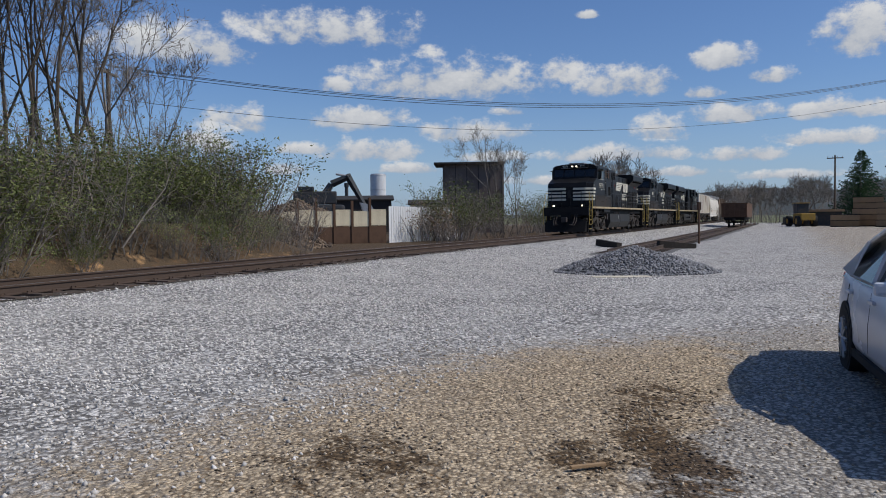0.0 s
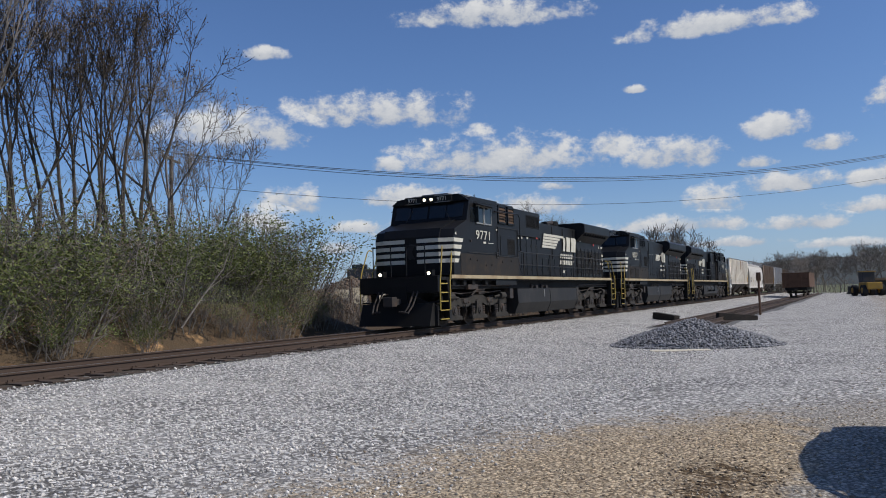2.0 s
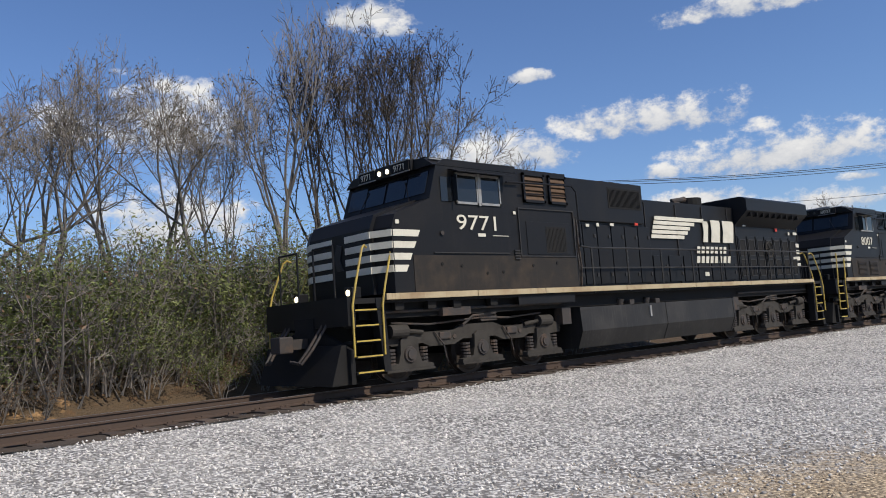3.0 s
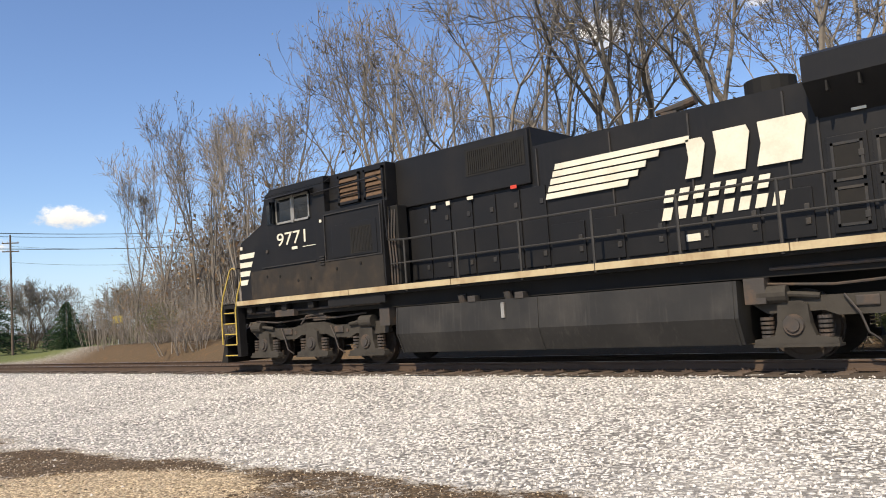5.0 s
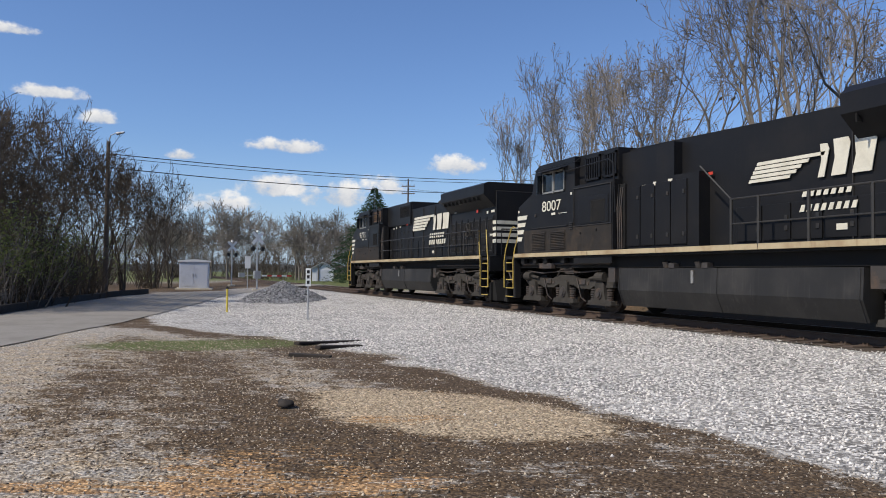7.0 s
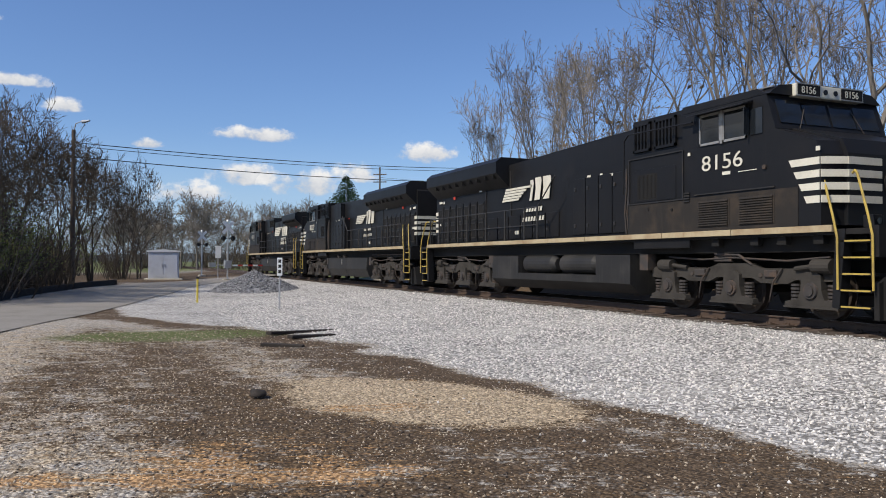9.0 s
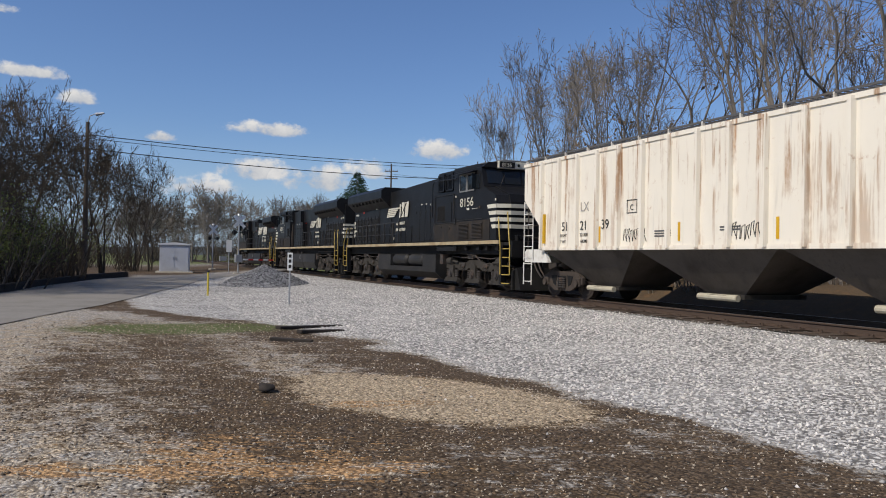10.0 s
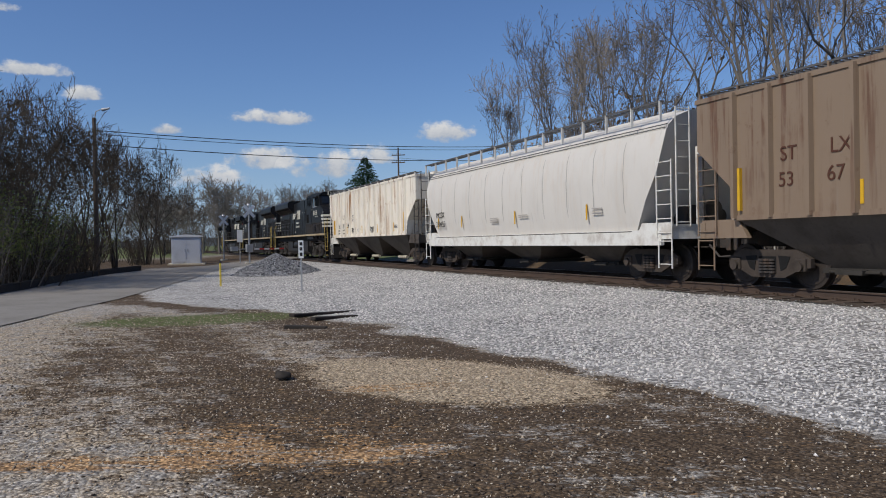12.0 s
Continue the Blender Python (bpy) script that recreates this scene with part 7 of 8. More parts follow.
def car():
    e = thing("sedan_car", pose(5.34, -1.84, 0.0, 0, 0, 6), "white sedan car parked on gravel facing the camera", "car")
    L = 4.75
    # stations along the car: x, half width at sill, half width at belt, z of belt, half width and z of roof (None: no cabin)
    def body():
        bm = bmesh.new()
        st = [(0.0, 0.70, 0.66, 0.56), (0.12, 0.84, 0.80, 0.66), (0.5, 0.90, 0.86, 0.76), (1.2, 0.915, 0.88, 0.88), (1.6, 0.915, 0.885, 0.93), (2.6, 0.915, 0.89, 0.95), (3.6, 0.915, 0.885, 0.97), (4.1, 0.90, 0.86, 1.02), (4.55, 0.85, 0.80, 1.0), (4.72, 0.78, 0.74, 0.92), (4.75, 0.74, 0.70, 0.7)]
        rings = []
        for x, ws, wb, zb in st:
            zs = 0.22 if 0.3 < x < 4.5 else 0.34
            ring = [(-ws * 0.94, zs), (-ws, zs + 0.12), (-ws - 0.005, (zs + zb) / 2), (-wb, zb - 0.06), (-wb * 0.90, zb), (0, zb + 0.03), (wb * 0.90, zb), (wb, zb - 0.06), (ws + 0.005, (zs + zb) / 2), (ws, zs + 0.12), (ws * 0.94, zs), (0, zs)]
            rings.append([bm.verts.new((x, y, z)) for y, z in ring])
        n = len(rings[0])
        for a, b in zip(rings, rings[1:]):
            for i in range(n):
                bm.faces.new((a[i], a[(i + 1) % n], b[(i + 1) % n], b[i]))
        bm.faces.new(rings[0])
        bm.faces.new(rings[-1][::-1])
        bmesh.ops.recalc_face_normals(bm, faces=bm.faces[:])
        return bm
    b = part("body", body(), CARPAINT, e, smooth=True)

    def cabin(inset, z_off, x_off):
        bm = bmesh.new()
        st = [(1.35 + x_off, 0.86, 0.90), (2.05, 0.74, 1.36 + z_off), (2.6, 0.69, 1.45 + z_off), (3.1, 0.68, 1.44 + z_off), (3.6, 0.70, 1.34 + z_off), (4.3 - x_off, 0.78, 1.02)]
        rings = []
        for x, w, z in st:
            w -= inset
            rings.append([bm.verts.new(p) for p in ((x, -0.86 + inset, 0.92), (x, -w - 0.04, (0.92 + z) / 2), (x, -w + 0.06, z - 0.02), (x, 0, z + 0.02), (x, w - 0.06, z - 0.02), (x, w + 0.04, (0.92 + z) / 2), (x, 0.86 - inset, 0.92))])
        for a, c in zip(rings, rings[1:]):
            for i in range(6):
                bm.faces.new((a[i], a[i + 1], c[i + 1], c[i]))
        bmesh.ops.recalc_face_normals(bm, faces=bm.faces[:])
        return bm
    part("greenhouse", cabin(0.0, 0, 0), GLASS, e, "dark glazed cabin", smooth=True)
    bm = bmesh.new()
    top = [(1.93, 0.76), (2.3, 0.73), (2.6, 0.70), (3.1, 0.69), (3.66, 0.71), (4.0, 0.74), (4.34, 0.78)]
    zt = [1.34, 1.425, 1.478, 1.468, 1.345, 1.20, 1.04]
    rows = [[bm.verts.new((x, y, z - 0.10 * (y / w) ** 2 * 0.5)) for y in (-w, -w * 0.6, 0, w * 0.6, w)] for (x, w), z in zip(top, zt)]
    for a, c in zip(rows, rows[1:]):
        for i in range(4):
            bm.faces.new((a[i], a[i + 1], c[i + 1], c[i]))
    part("roof", bm, CARPAINT, e, smooth=True)
    for s in (-1, 1):
        bm = bmesh.new()
        pipe(bm, [(1.35, s * 0.84, 0.93), (2.02, s * 0.72, 1.36), (2.6, s * 0.67, 1.45), (3.1, s * 0.67, 1.445), (3.62, s * 0.69, 1.33), (4.3, s * 0.79, 1.02)], 0.028, seg=8)
        pipe(bm, [(2.72, s * 0.86, 0.94), (2.72, s * 0.68, 1.43)], 0.035, seg=6)
        part("pillar", bm, CARPAINT, e)
        bm = bmesh.new()
        lo = [bm.verts.new(q) for q in ((3.70, s * 0.875, 0.95), (4.40, s * 0.85, 1.0), (4.32, s * 0.80, 1.05), (3.98, s * 0.755, 1.20), (3.72, s * 0.725, 1.33), (3.62, s * 0.73, 1.30))]
        bm.faces.new(lo)
        bmesh.ops.solidify(bm, geom=bm.faces[:], thickness=0.03)
        part("rear_pillar", bm, CARPAINT, e)
        part("window_trim", pipe(bmesh.new(), [(1.45, s * 0.885, 0.955), (2.6, s * 0.895, 0.965), (3.7, s * 0.885, 0.975)], 0.012), SILVER, e, "bright trim strip under the side windows")
        bm = bmesh.new()
        box(bm, 1.78, 1.88, min(s * 0.90, s * 1.10), max(s * 0.90, s * 1.04), 0.94, 1.05, bevel=0.03)
        m = part("mirror", bm, CARPAINT, e)
        for x in (2.45, 3.5):
            part("door_handle", new_box(x, x + 0.2, min(s * 0.90, s * 0.935), max(s * 0.90, s * 0.935), 0.80, 0.83, bevel=0.008), CARPAINT, e)
        for x in (1.62, 2.68, 3.74):
            part("door_seam", pipe(bmesh.new(), [(x, s * 0.915, 0.34), (x, s * 0.9195, 0.585), (x, s * 0.889, 0.885)], 0.004, seg=5), RUBBER, e)
        part("sill_trim", new_box(1.35, 3.4, min(s * 0.86, s * 0.925), max(s * 0.86, s * 0.925), 0.20, 0.27), RUBBER, e)
        for x in (0.98, 3.78):
            bm = bmesh.new()
            tube(bm, (x, s * 0.70, 0.33), (x, s * 0.925, 0.33), 0.375, seg=28)
            part("wheel_arch", bm, RUBBER, e)
            bm = bmesh.new()
            tube(bm, (x, s * 0.72, 0.325), (x, s * 0.93, 0.325), 0.325, seg=28)
            w = part("wheel", bm, RUBBER, e)
            bm = bmesh.new()
            tube(bm, (x, s * 0.925, 0.325), (x, s * 0.935, 0.325), 0.225, seg=24)
            part("rim", bm, MACHINE, w)
            bm = bmesh.new()
            for k in range(10):
                a = k * 0.6283
                tube(bm, (x, s * 0.94, 0.325), (x + 0.21 * math.cos(a), s * 0.94, 0.325 + 0.21 * math.sin(a)), 0.018, seg=5)
            part("spoke", bm, GALV, w)
        part("headlight", new_box(0.10, 0.45, min(s * 0.55, s * 0.85), max(s * 0.55, s * 0.85), 0.60, 0.72, bevel=0.03), GLASS, e)
        part("tail_light", new_box(4.40, 4.66, min(s * 0.55, s * 0.80), max(s * 0.55, s * 0.80), 0.82, 0.95, bevel=0.03), SIGNRED, e)
    part("bumper", new_box(-0.03, 0.2, -0.7, 0.7, 0.28, 0.5, bevel=0.05), CARPAINT, e)


car()


# ---- trees, shrubs, hills
BARK = worn("grey_brown_bark", (0.185, 0.163, 0.139), dirt=(0.06, 0.048, 0.037), amount=0.6, rough=0.95, scale=3, bumpy=0.4, island=0.3)
# Dark copies of bark and twig: the thicket's shade is put into their colour.
DARKBARK = worn("shaded_dark_bark", (0.085, 0.069, 0.054), dirt=(0.036, 0.03, 0.024), amount=0.6, rough=0.95, scale=3, bumpy=0.4, island=0.3)
DARKTWIG = worn("shaded_dark_twig", (0.078, 0.062, 0.046), dirt=(0.034, 0.028, 0.022), amount=0.5, rough=0.95, scale=4, bumpy=0.0, island=0.3)
TWIG = worn("twig_bark", (0.200, 0.176, 0.152), dirt=(0.06, 0.046, 0.036), amount=0.5, rough=0.95, scale=4, bumpy=0.0, island=0.3)


def leaf_material(name, lo, hi):
    def build(n, b, o):
        r = n.add("ShaderNodeNewGeometry").outputs["Random Per Island"]
        c = n.mix(r, (*lo, 1), (*hi, 1))
        n.put(b.inputs["Base Color"], c)
        b.inputs["Roughness"].default_value = 0.7
        t = n.add("ShaderNodeBsdfTranslucent")
        n.put(t.inputs[0], c)
        m = n.add("ShaderNodeMixShader")
        m.inputs[0].default_value = 0.3
        n.nt.links.new(b.outputs[0], m.inputs[1])
        n.nt.links.new(t.outputs[0], m.inputs[2])
        n.nt.links.new(m.outputs[0], o.inputs[0])
    return material(name, build)


BUD = leaf_material("opening_buds", (0.12, 0.095, 0.05), (0.26, 0.21, 0.11))
HAZELEAF = leaf_material("far_buds", (0.10, 0.105, 0.06), (0.20, 0.19, 0.12))
RUSTBUD = leaf_material("rusty_buds", (0.11, 0.07, 0.035), (0.27, 0.18, 0.095))
LEAF = leaf_material("young_leaves", (0.060, 0.082, 0.018), (0.215, 0.235, 0.075))
DRYLEAF = leaf_material("dry_leaves", (0.16, 0.09, 0.045), (0.32, 0.22, 0.13))
NEEDLE = leaf_material("spruce_needles", (0.012, 0.035, 0.012), (0.04, 0.085, 0.03))


class Sprig:
    """Collects tapered twigs and leaves, and turns them into meshes."""

    def __init__(self, seed):
        self.r = random.Random(seed)
        self.seg = []
        self.tips = []

    def branch(self, p, d, length, rad, level, top, plan):
        r = self.r
        n = plan["cuts"][level]
        kids = plan["kids"][level] if level < top else 0
        step = length / n
        pts = [p.copy()]
        dirs = [d.copy()]
        for i in range(n):
            bend = plan["bend"][level]
            d = (d + Vector((r.gauss(0, bend), r.gauss(0, bend), r.gauss(0, bend) + plan["lift"][level]))).normalized()
            p = p + d * step
            pts.append(p.copy())
            dirs.append(d.copy())
        for i in range(n):
            a, b = i / n, (i + 1) / n
            self.seg.append((pts[i], pts[i + 1], rad * (1 - 0.75 * a), rad * (1 - 0.75 * b), level))
        if level == top:
            self.tips.append(pts[-1])
            self.tips.append(pts[max(0, n - 1)].lerp(pts[-1], 0.3))
        for k in range(kids):
            t = plan["from"][level] + (0.98 - plan["from"][level]) * (k + r.random()) / kids
            i = min(n - 1, int(t * n))
            q = pts[i].lerp(pts[i + 1], t * n - i)
            base = dirs[i + 1]
            side = base.orthogonal().normalized()
            side.rotate(Matrix.Rotation(r.uniform(0, 6.283), 3, base))
            ang = radians(r.uniform(*plan["angle"][level]))
            nd = (base * math.cos(ang) + side * math.sin(ang)).normalized()
            ln = length * plan["ratio"][level] * r.uniform(0.65, 1.15) * (1.15 - 0.55 * t)
            self.branch(q, nd, ln, max(plan["thin"], rad * (1 - 0.75 * t) * plan["girth"][level]), level + 1, top, plan)

    def mesh(self, name, lo, hi, mat, sides=(6, 4, 3, 3, 3, 3)):
        V, F = [], []
        for p, q, r0, r1, lv in self.seg:
            if not lo <= lv <= hi:
                continue
            d = (q - p).normalized()
            u = d.orthogonal().normalized()
            w = d.cross(u)
            s = sides[lv]
            b = len(V)
            for c, rr in ((p, r0), (q, r1)):
                for k in range(s):
                    a = 6.2832 * k / s
                    V.append(c + (u * math.cos(a) + w * math.sin(a)) * rr)
            for k in range(s):
                F.append((b + k, b + (k + 1) % s, b + s + (k + 1) % s, b + s + k))
        me = bpy.data.meshes.new(name)
        me.from_pydata(V, [], F)
        me.materials.append(mat)
        return me

    def leaves(self, name, n, size, jitter, mat, low=-1e9):
        r = self.r
        V, F = [], []
        tips = [t for t in self.tips if t.z > low]
        for k in range(n):
            c = r.choice(tips) + Vector((r.gauss(0, jitter), r.gauss(0, jitter), r.gauss(0, jitter)))
            a = Vector((r.gauss(0, 1), r.gauss(0, 1), r.gauss(0, 1))).normalized()
            b = a.orthogonal().normalized()
            s = size * r.uniform(0.6, 1.4)
            i = len(V)
            V += [c - a * s, c + b * s * 0.5, c + a * s, c - b * s * 0.5]
            F.append((i, i + 1, i + 2, i + 3))
        me = bpy.data.meshes.new(name)
        me.from_pydata(V, [], F)
        me.materials.append(mat)
        return me


def forks(s, p, d, length, rad, level, top, o):
    """A limb that bends, throws off side twigs and forks into thinner limbs."""
    r = s.r
    n = 4 if level == 0 else (3 if level < 4 else 2)
    pts, dirs = [p.copy()], [d.copy()]
    for i in range(n):
        b = o["bend"] * (0.5 if level == 0 else 1.0)
        d = (d + Vector((r.gauss(0, b), r.gauss(0, b), r.gauss(0, b) + o["lift"]))).normalized()
        p = p + d * (length / n)
        pts.append(p.copy())
        dirs.append(d.copy())
    end = max(o["thin"], rad * 0.74)
    for i in range(n):
        s.seg.append((pts[i], pts[i + 1], rad + (end - rad) * i / n, rad + (end - rad) * (i + 1) / n, 0 if level < 2 else (1 if level < 4 else 2)))
    if level >= 1:
        for k in range(o["twigs"] + (level == top) * 2):
            t = r.uniform(0.15, 1.0)
            i = min(n - 1, int(t * n))
            q = pts[i].lerp(pts[i + 1], t * n - i)
            side = dirs[i].orthogonal().normalized()
            side.rotate(Matrix.Rotation(r.uniform(0, 6.283), 3, dirs[i]))
            g = radians(r.uniform(30, 65))
            nd = (dirs[i] * math.cos(g) + side * math.sin(g) + Vector((0, 0, o["twig_lift"]))).normalized()
            ln = o["twig"] * r.uniform(0.6, 1.3)
            m = q + nd * ln * 0.5
            nd = (nd + Vector((r.gauss(0, 0.2), r.gauss(0, 0.2), r.gauss(0, 0.2) + o["twig_lift"] * 0.6))).normalized()
            e = m + nd * ln * 0.5
            s.seg.append((q, m, o["thin"] * 1.15, o["thin"], 3))
            s.seg.append((m, e, o["thin"], o["thin"] * 0.7, 3))
            s.tips.append(e)
            for j in range(o["sub"]):
                w = q.lerp(e, r.uniform(0.25, 0.85))
                f = (nd + Vector((r.gauss(0, 0.6), r.gauss(0, 0.6), r.gauss(0.1, 0.5)))).normalized()
                s.seg.append((w, w + f * ln * r.uniform(0.3, 0.55), o["thin"] * 0.9, o["thin"] * 0.6, 3))
    if level < top:
        kids = 3 if r.random() < o["three"] else 2
        spin = r.uniform(0, 6.283)
        for k in range(kids):
            side = d.orthogonal().normalized()
            side.rotate(Matrix.Rotation(spin + 6.283 * k / kids + r.uniform(-0.5, 0.5), 3, d))
            g = radians(r.uniform(*o["lead" if k == 0 else "angle"]))
            nd = (d * math.cos(g) + side * math.sin(g)).normalized()
            forks(s, p, nd, length * r.uniform(0.70, 0.95) * (o["first"] if level == 0 else 1.0), max(o["thin"], end * (0.88 if k == 0 else 0.66)), level + 1, top, o)


def tree_kind(seed, stems, lean, top, bole=0.30, bend=0.13, lift=0.05, angle=(22, 48), lead=(6, 22), three=0.4, twigs=5, sub=2, twig=0.95, twig_lift=0.15, thin=0.011,
              first=1.0, girth=0.17, buds=300, bud_mat=None, bud_size=0.05, dark=False, wide=1.0):
    """A bare tree 12 m high: a bole or several stems, forking limbs, many fine twigs."""
    s = Sprig(seed)
    o = {"bend": bend, "lift": lift, "angle": angle, "lead": lead, "three": three, "twigs": twigs, "sub": sub, "twig": twig, "twig_lift": twig_lift, "thin": thin, "first": first}
    for k in range(stems):
        a = 6.283 * (k + s.r.uniform(-0.3, 0.3)) / stems
        tilt = lean * s.r.uniform(0.4, 1.1)
        d = Vector((math.cos(a) * tilt, math.sin(a) * tilt, 1)).normalized()
        q = Vector((math.cos(a), math.sin(a), 0)) * (0.35 * (stems > 1))
        forks(s, q - Vector((0, 0, 0.3)), d, 12 * bole * s.r.uniform(0.9, 1.1), girth * (1.0 if stems == 1 else 0.62), 0, top, o)
    high = max(q.z for p, q, r0, r1, lv in s.seg)
    k = 12.0 / high
    m = Matrix.Diagonal((k * wide, k * wide, k))
    s.seg = [(m @ p, m @ q, r0, r1, lv) for p, q, r0, r1, lv in s.seg]
    s.tips = [m @ p for p in s.tips]
    # dark trees take the bark whose colour holds the shade
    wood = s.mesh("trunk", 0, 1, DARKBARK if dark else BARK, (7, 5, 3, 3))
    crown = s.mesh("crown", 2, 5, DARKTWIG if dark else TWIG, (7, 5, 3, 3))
    bud = s.leaves("bud", buds, bud_size, 0.12, bud_mat or BUD) if buds else None
    return wood, crown, bud


def shrub_kind(seed, h, leaves, mat, stems=12, tall=False, bark=None):
    """A shrub of thin stems; leaves on its upper twigs. A tall one has straight upright stems."""
    s = Sprig(seed)
    plan = {"cuts": (3, 1, 1), "kids": (6, 4, 0), "bend": (0.12, 0.2, 0.25), "lift": (0.03, 0.05, 0.0), "from": (0.2, 0.2, 0), "angle": ((20, 60), (20, 70), (0, 0)),
            "ratio": (0.42, 0.5, 0), "girth": (0.55, 0.6, 0), "thin": 0.006}
    if tall:
        plan.update({"kids": (7, 2, 0), "bend": (0.05, 0.12, 0.2), "angle": ((15, 40), (20, 55), (0, 0)), "ratio": (0.30, 0.5, 0), "thin": 0.004})
    for k in range(stems):
        a, r = s.r.uniform(0, 6.283), s.r.uniform(0, 0.8)
        tilt = 0.12 if tall else 0.4
        d = Vector((math.cos(a) * tilt, math.sin(a) * tilt, 1)).normalized()
        s.branch(Vector((math.cos(a) * r, math.sin(a) * r, -0.1)), d, h * s.r.uniform(0.55, 1.0), 0.022 if not tall else 0.011, 0, 2, plan)
    return s.mesh("stem", 0, 5, bark or TWIG, (4, 3, 3, 3, 3)), s.leaves("leaf", leaves, 0.038, 0.16, mat, h * 0.32) if leaves else None


KINDS = {
    "tall": tree_kind(11, 1, 0.03, 5, bole=0.26, bend=0.10, lift=0.10, angle=(18, 36), lead=(3, 10), three=0.35, twigs=2, sub=2, thin=0.008, buds=200, wide=0.68),
    "round": tree_kind(12, 1, 0.05, 5, bole=0.24, bend=0.12, lift=0.09, angle=(20, 42), three=0.42, twigs=2, sub=2, twig=0.8, thin=0.008, buds=600, wide=0.85),
    "gnarled": tree_kind(24, 1, 0.08, 5, bole=0.28, bend=0.17, lift=0.07, angle=(24, 48), lead=(8, 26), three=0.35, twigs=2, sub=2, thin=0.009, girth=0.18, buds=200, wide=0.85),
    "slim": tree_kind(15, 1, 0.06, 4, bole=0.32, bend=0.08, lift=0.12, angle=(14, 32), lead=(3, 10), three=0.30, twigs=5, sub=2, twig=1.0, thin=0.010, girth=0.10, buds=150, wide=0.75),
    "fan": tree_kind(17, 3, 0.22, 4, bole=0.30, bend=0.09, lift=0.07, angle=(14, 34), lead=(4, 12), three=0.5, twigs=4, sub=2, twig=0.8, thin=0.009, girth=0.18, buds=2600, bud_size=0.04, bud_mat=RUSTBUD, dark=True, wide=0.8),
    "vine": tree_kind(18, 3, 0.12, 4, bole=0.30, bend=0.16, lift=0.07, angle=(22, 52), lead=(8, 26), three=0.40, twigs=4, sub=2, twig=1.1, twig_lift=-0.05, thin=0.014, girth=0.17, buds=60, dark=True, wide=0.7),
    "far": tree_kind(16, 1, 0.10, 4, bole=0.22, lift=0.08, angle=(22, 46), three=0.7, twigs=5, sub=1, twig=1.2, thin=0.028, girth=0.2, buds=200, bud_size=0.08, bud_mat=HAZELEAF, wide=0.95),
}
SHRUBS = {
    # dim kinds use the twig colour darkened for shade
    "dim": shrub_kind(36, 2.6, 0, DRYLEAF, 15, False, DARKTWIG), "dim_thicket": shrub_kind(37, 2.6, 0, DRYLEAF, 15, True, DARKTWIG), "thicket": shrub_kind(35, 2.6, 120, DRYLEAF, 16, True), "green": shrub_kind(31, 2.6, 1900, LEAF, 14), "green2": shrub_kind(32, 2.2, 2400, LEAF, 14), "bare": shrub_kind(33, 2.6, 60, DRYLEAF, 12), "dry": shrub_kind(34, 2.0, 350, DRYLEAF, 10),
}


def plant_tree(kind, x, y, h, rng):
    wood, crown, bud = KINDS[kind]
    lab = {"tall": "tall bare tree with upright limbs", "round": "bare round-crowned tree with opening buds", "gnarled": "gnarled bare tree with crooked limbs", "slim": "slim bare young tree in a thicket", "fan": "many-stemmed tree with rusty buds in a fan-shaped crown", "vine": "dark bare tree tangled with hanging vines", "far": "distant bare tree in early spring"}[kind]
    e = thing("tree", pose(x, y, float(ground_height(x, y)) - 0.05, 0, 0, rng.uniform(0, 360)), lab, "tree", "bare trees")
    e.scale = (h / 12 * rng.uniform(0.9, 1.1),) * 2 + (h / 12,)
    for nm, me in (("trunk", wood), ("crown", crown), ("bud", bud)):
        if me:
            o = new(nm, me)
            o.parent = e
            if nm != "trunk":
                o["kind"] = "stuff"
    return e


def plant_shrub(kind, x, y, h, rng):
    st, lv = SHRUBS[kind]
    lab = {"green": "leafy green shrub in young leaf", "green2": "dense green shrub with small leaves", "bare": "bare brown thicket shrub", "dry": "shrub with dry brown leaves", "thicket": "upright bare brown brush"}[kind]
    e = thing("shrub", pose(x, y, float(ground_height(x, y)) - 0.05, 0, 0, rng.uniform(0, 360)), lab, "shrub", "bank shrubs")
    e.scale = (h / 2.4 * rng.uniform(0.9, 1.3),) * 2 + (h / 2.4,)
    o = new("stem", st)
    o.parent = e
    o["kind"] = "stuff"
    if lv:
        o = new("leaf", lv)
        o.parent = e
        o["kind"] = "stuff"
    return e


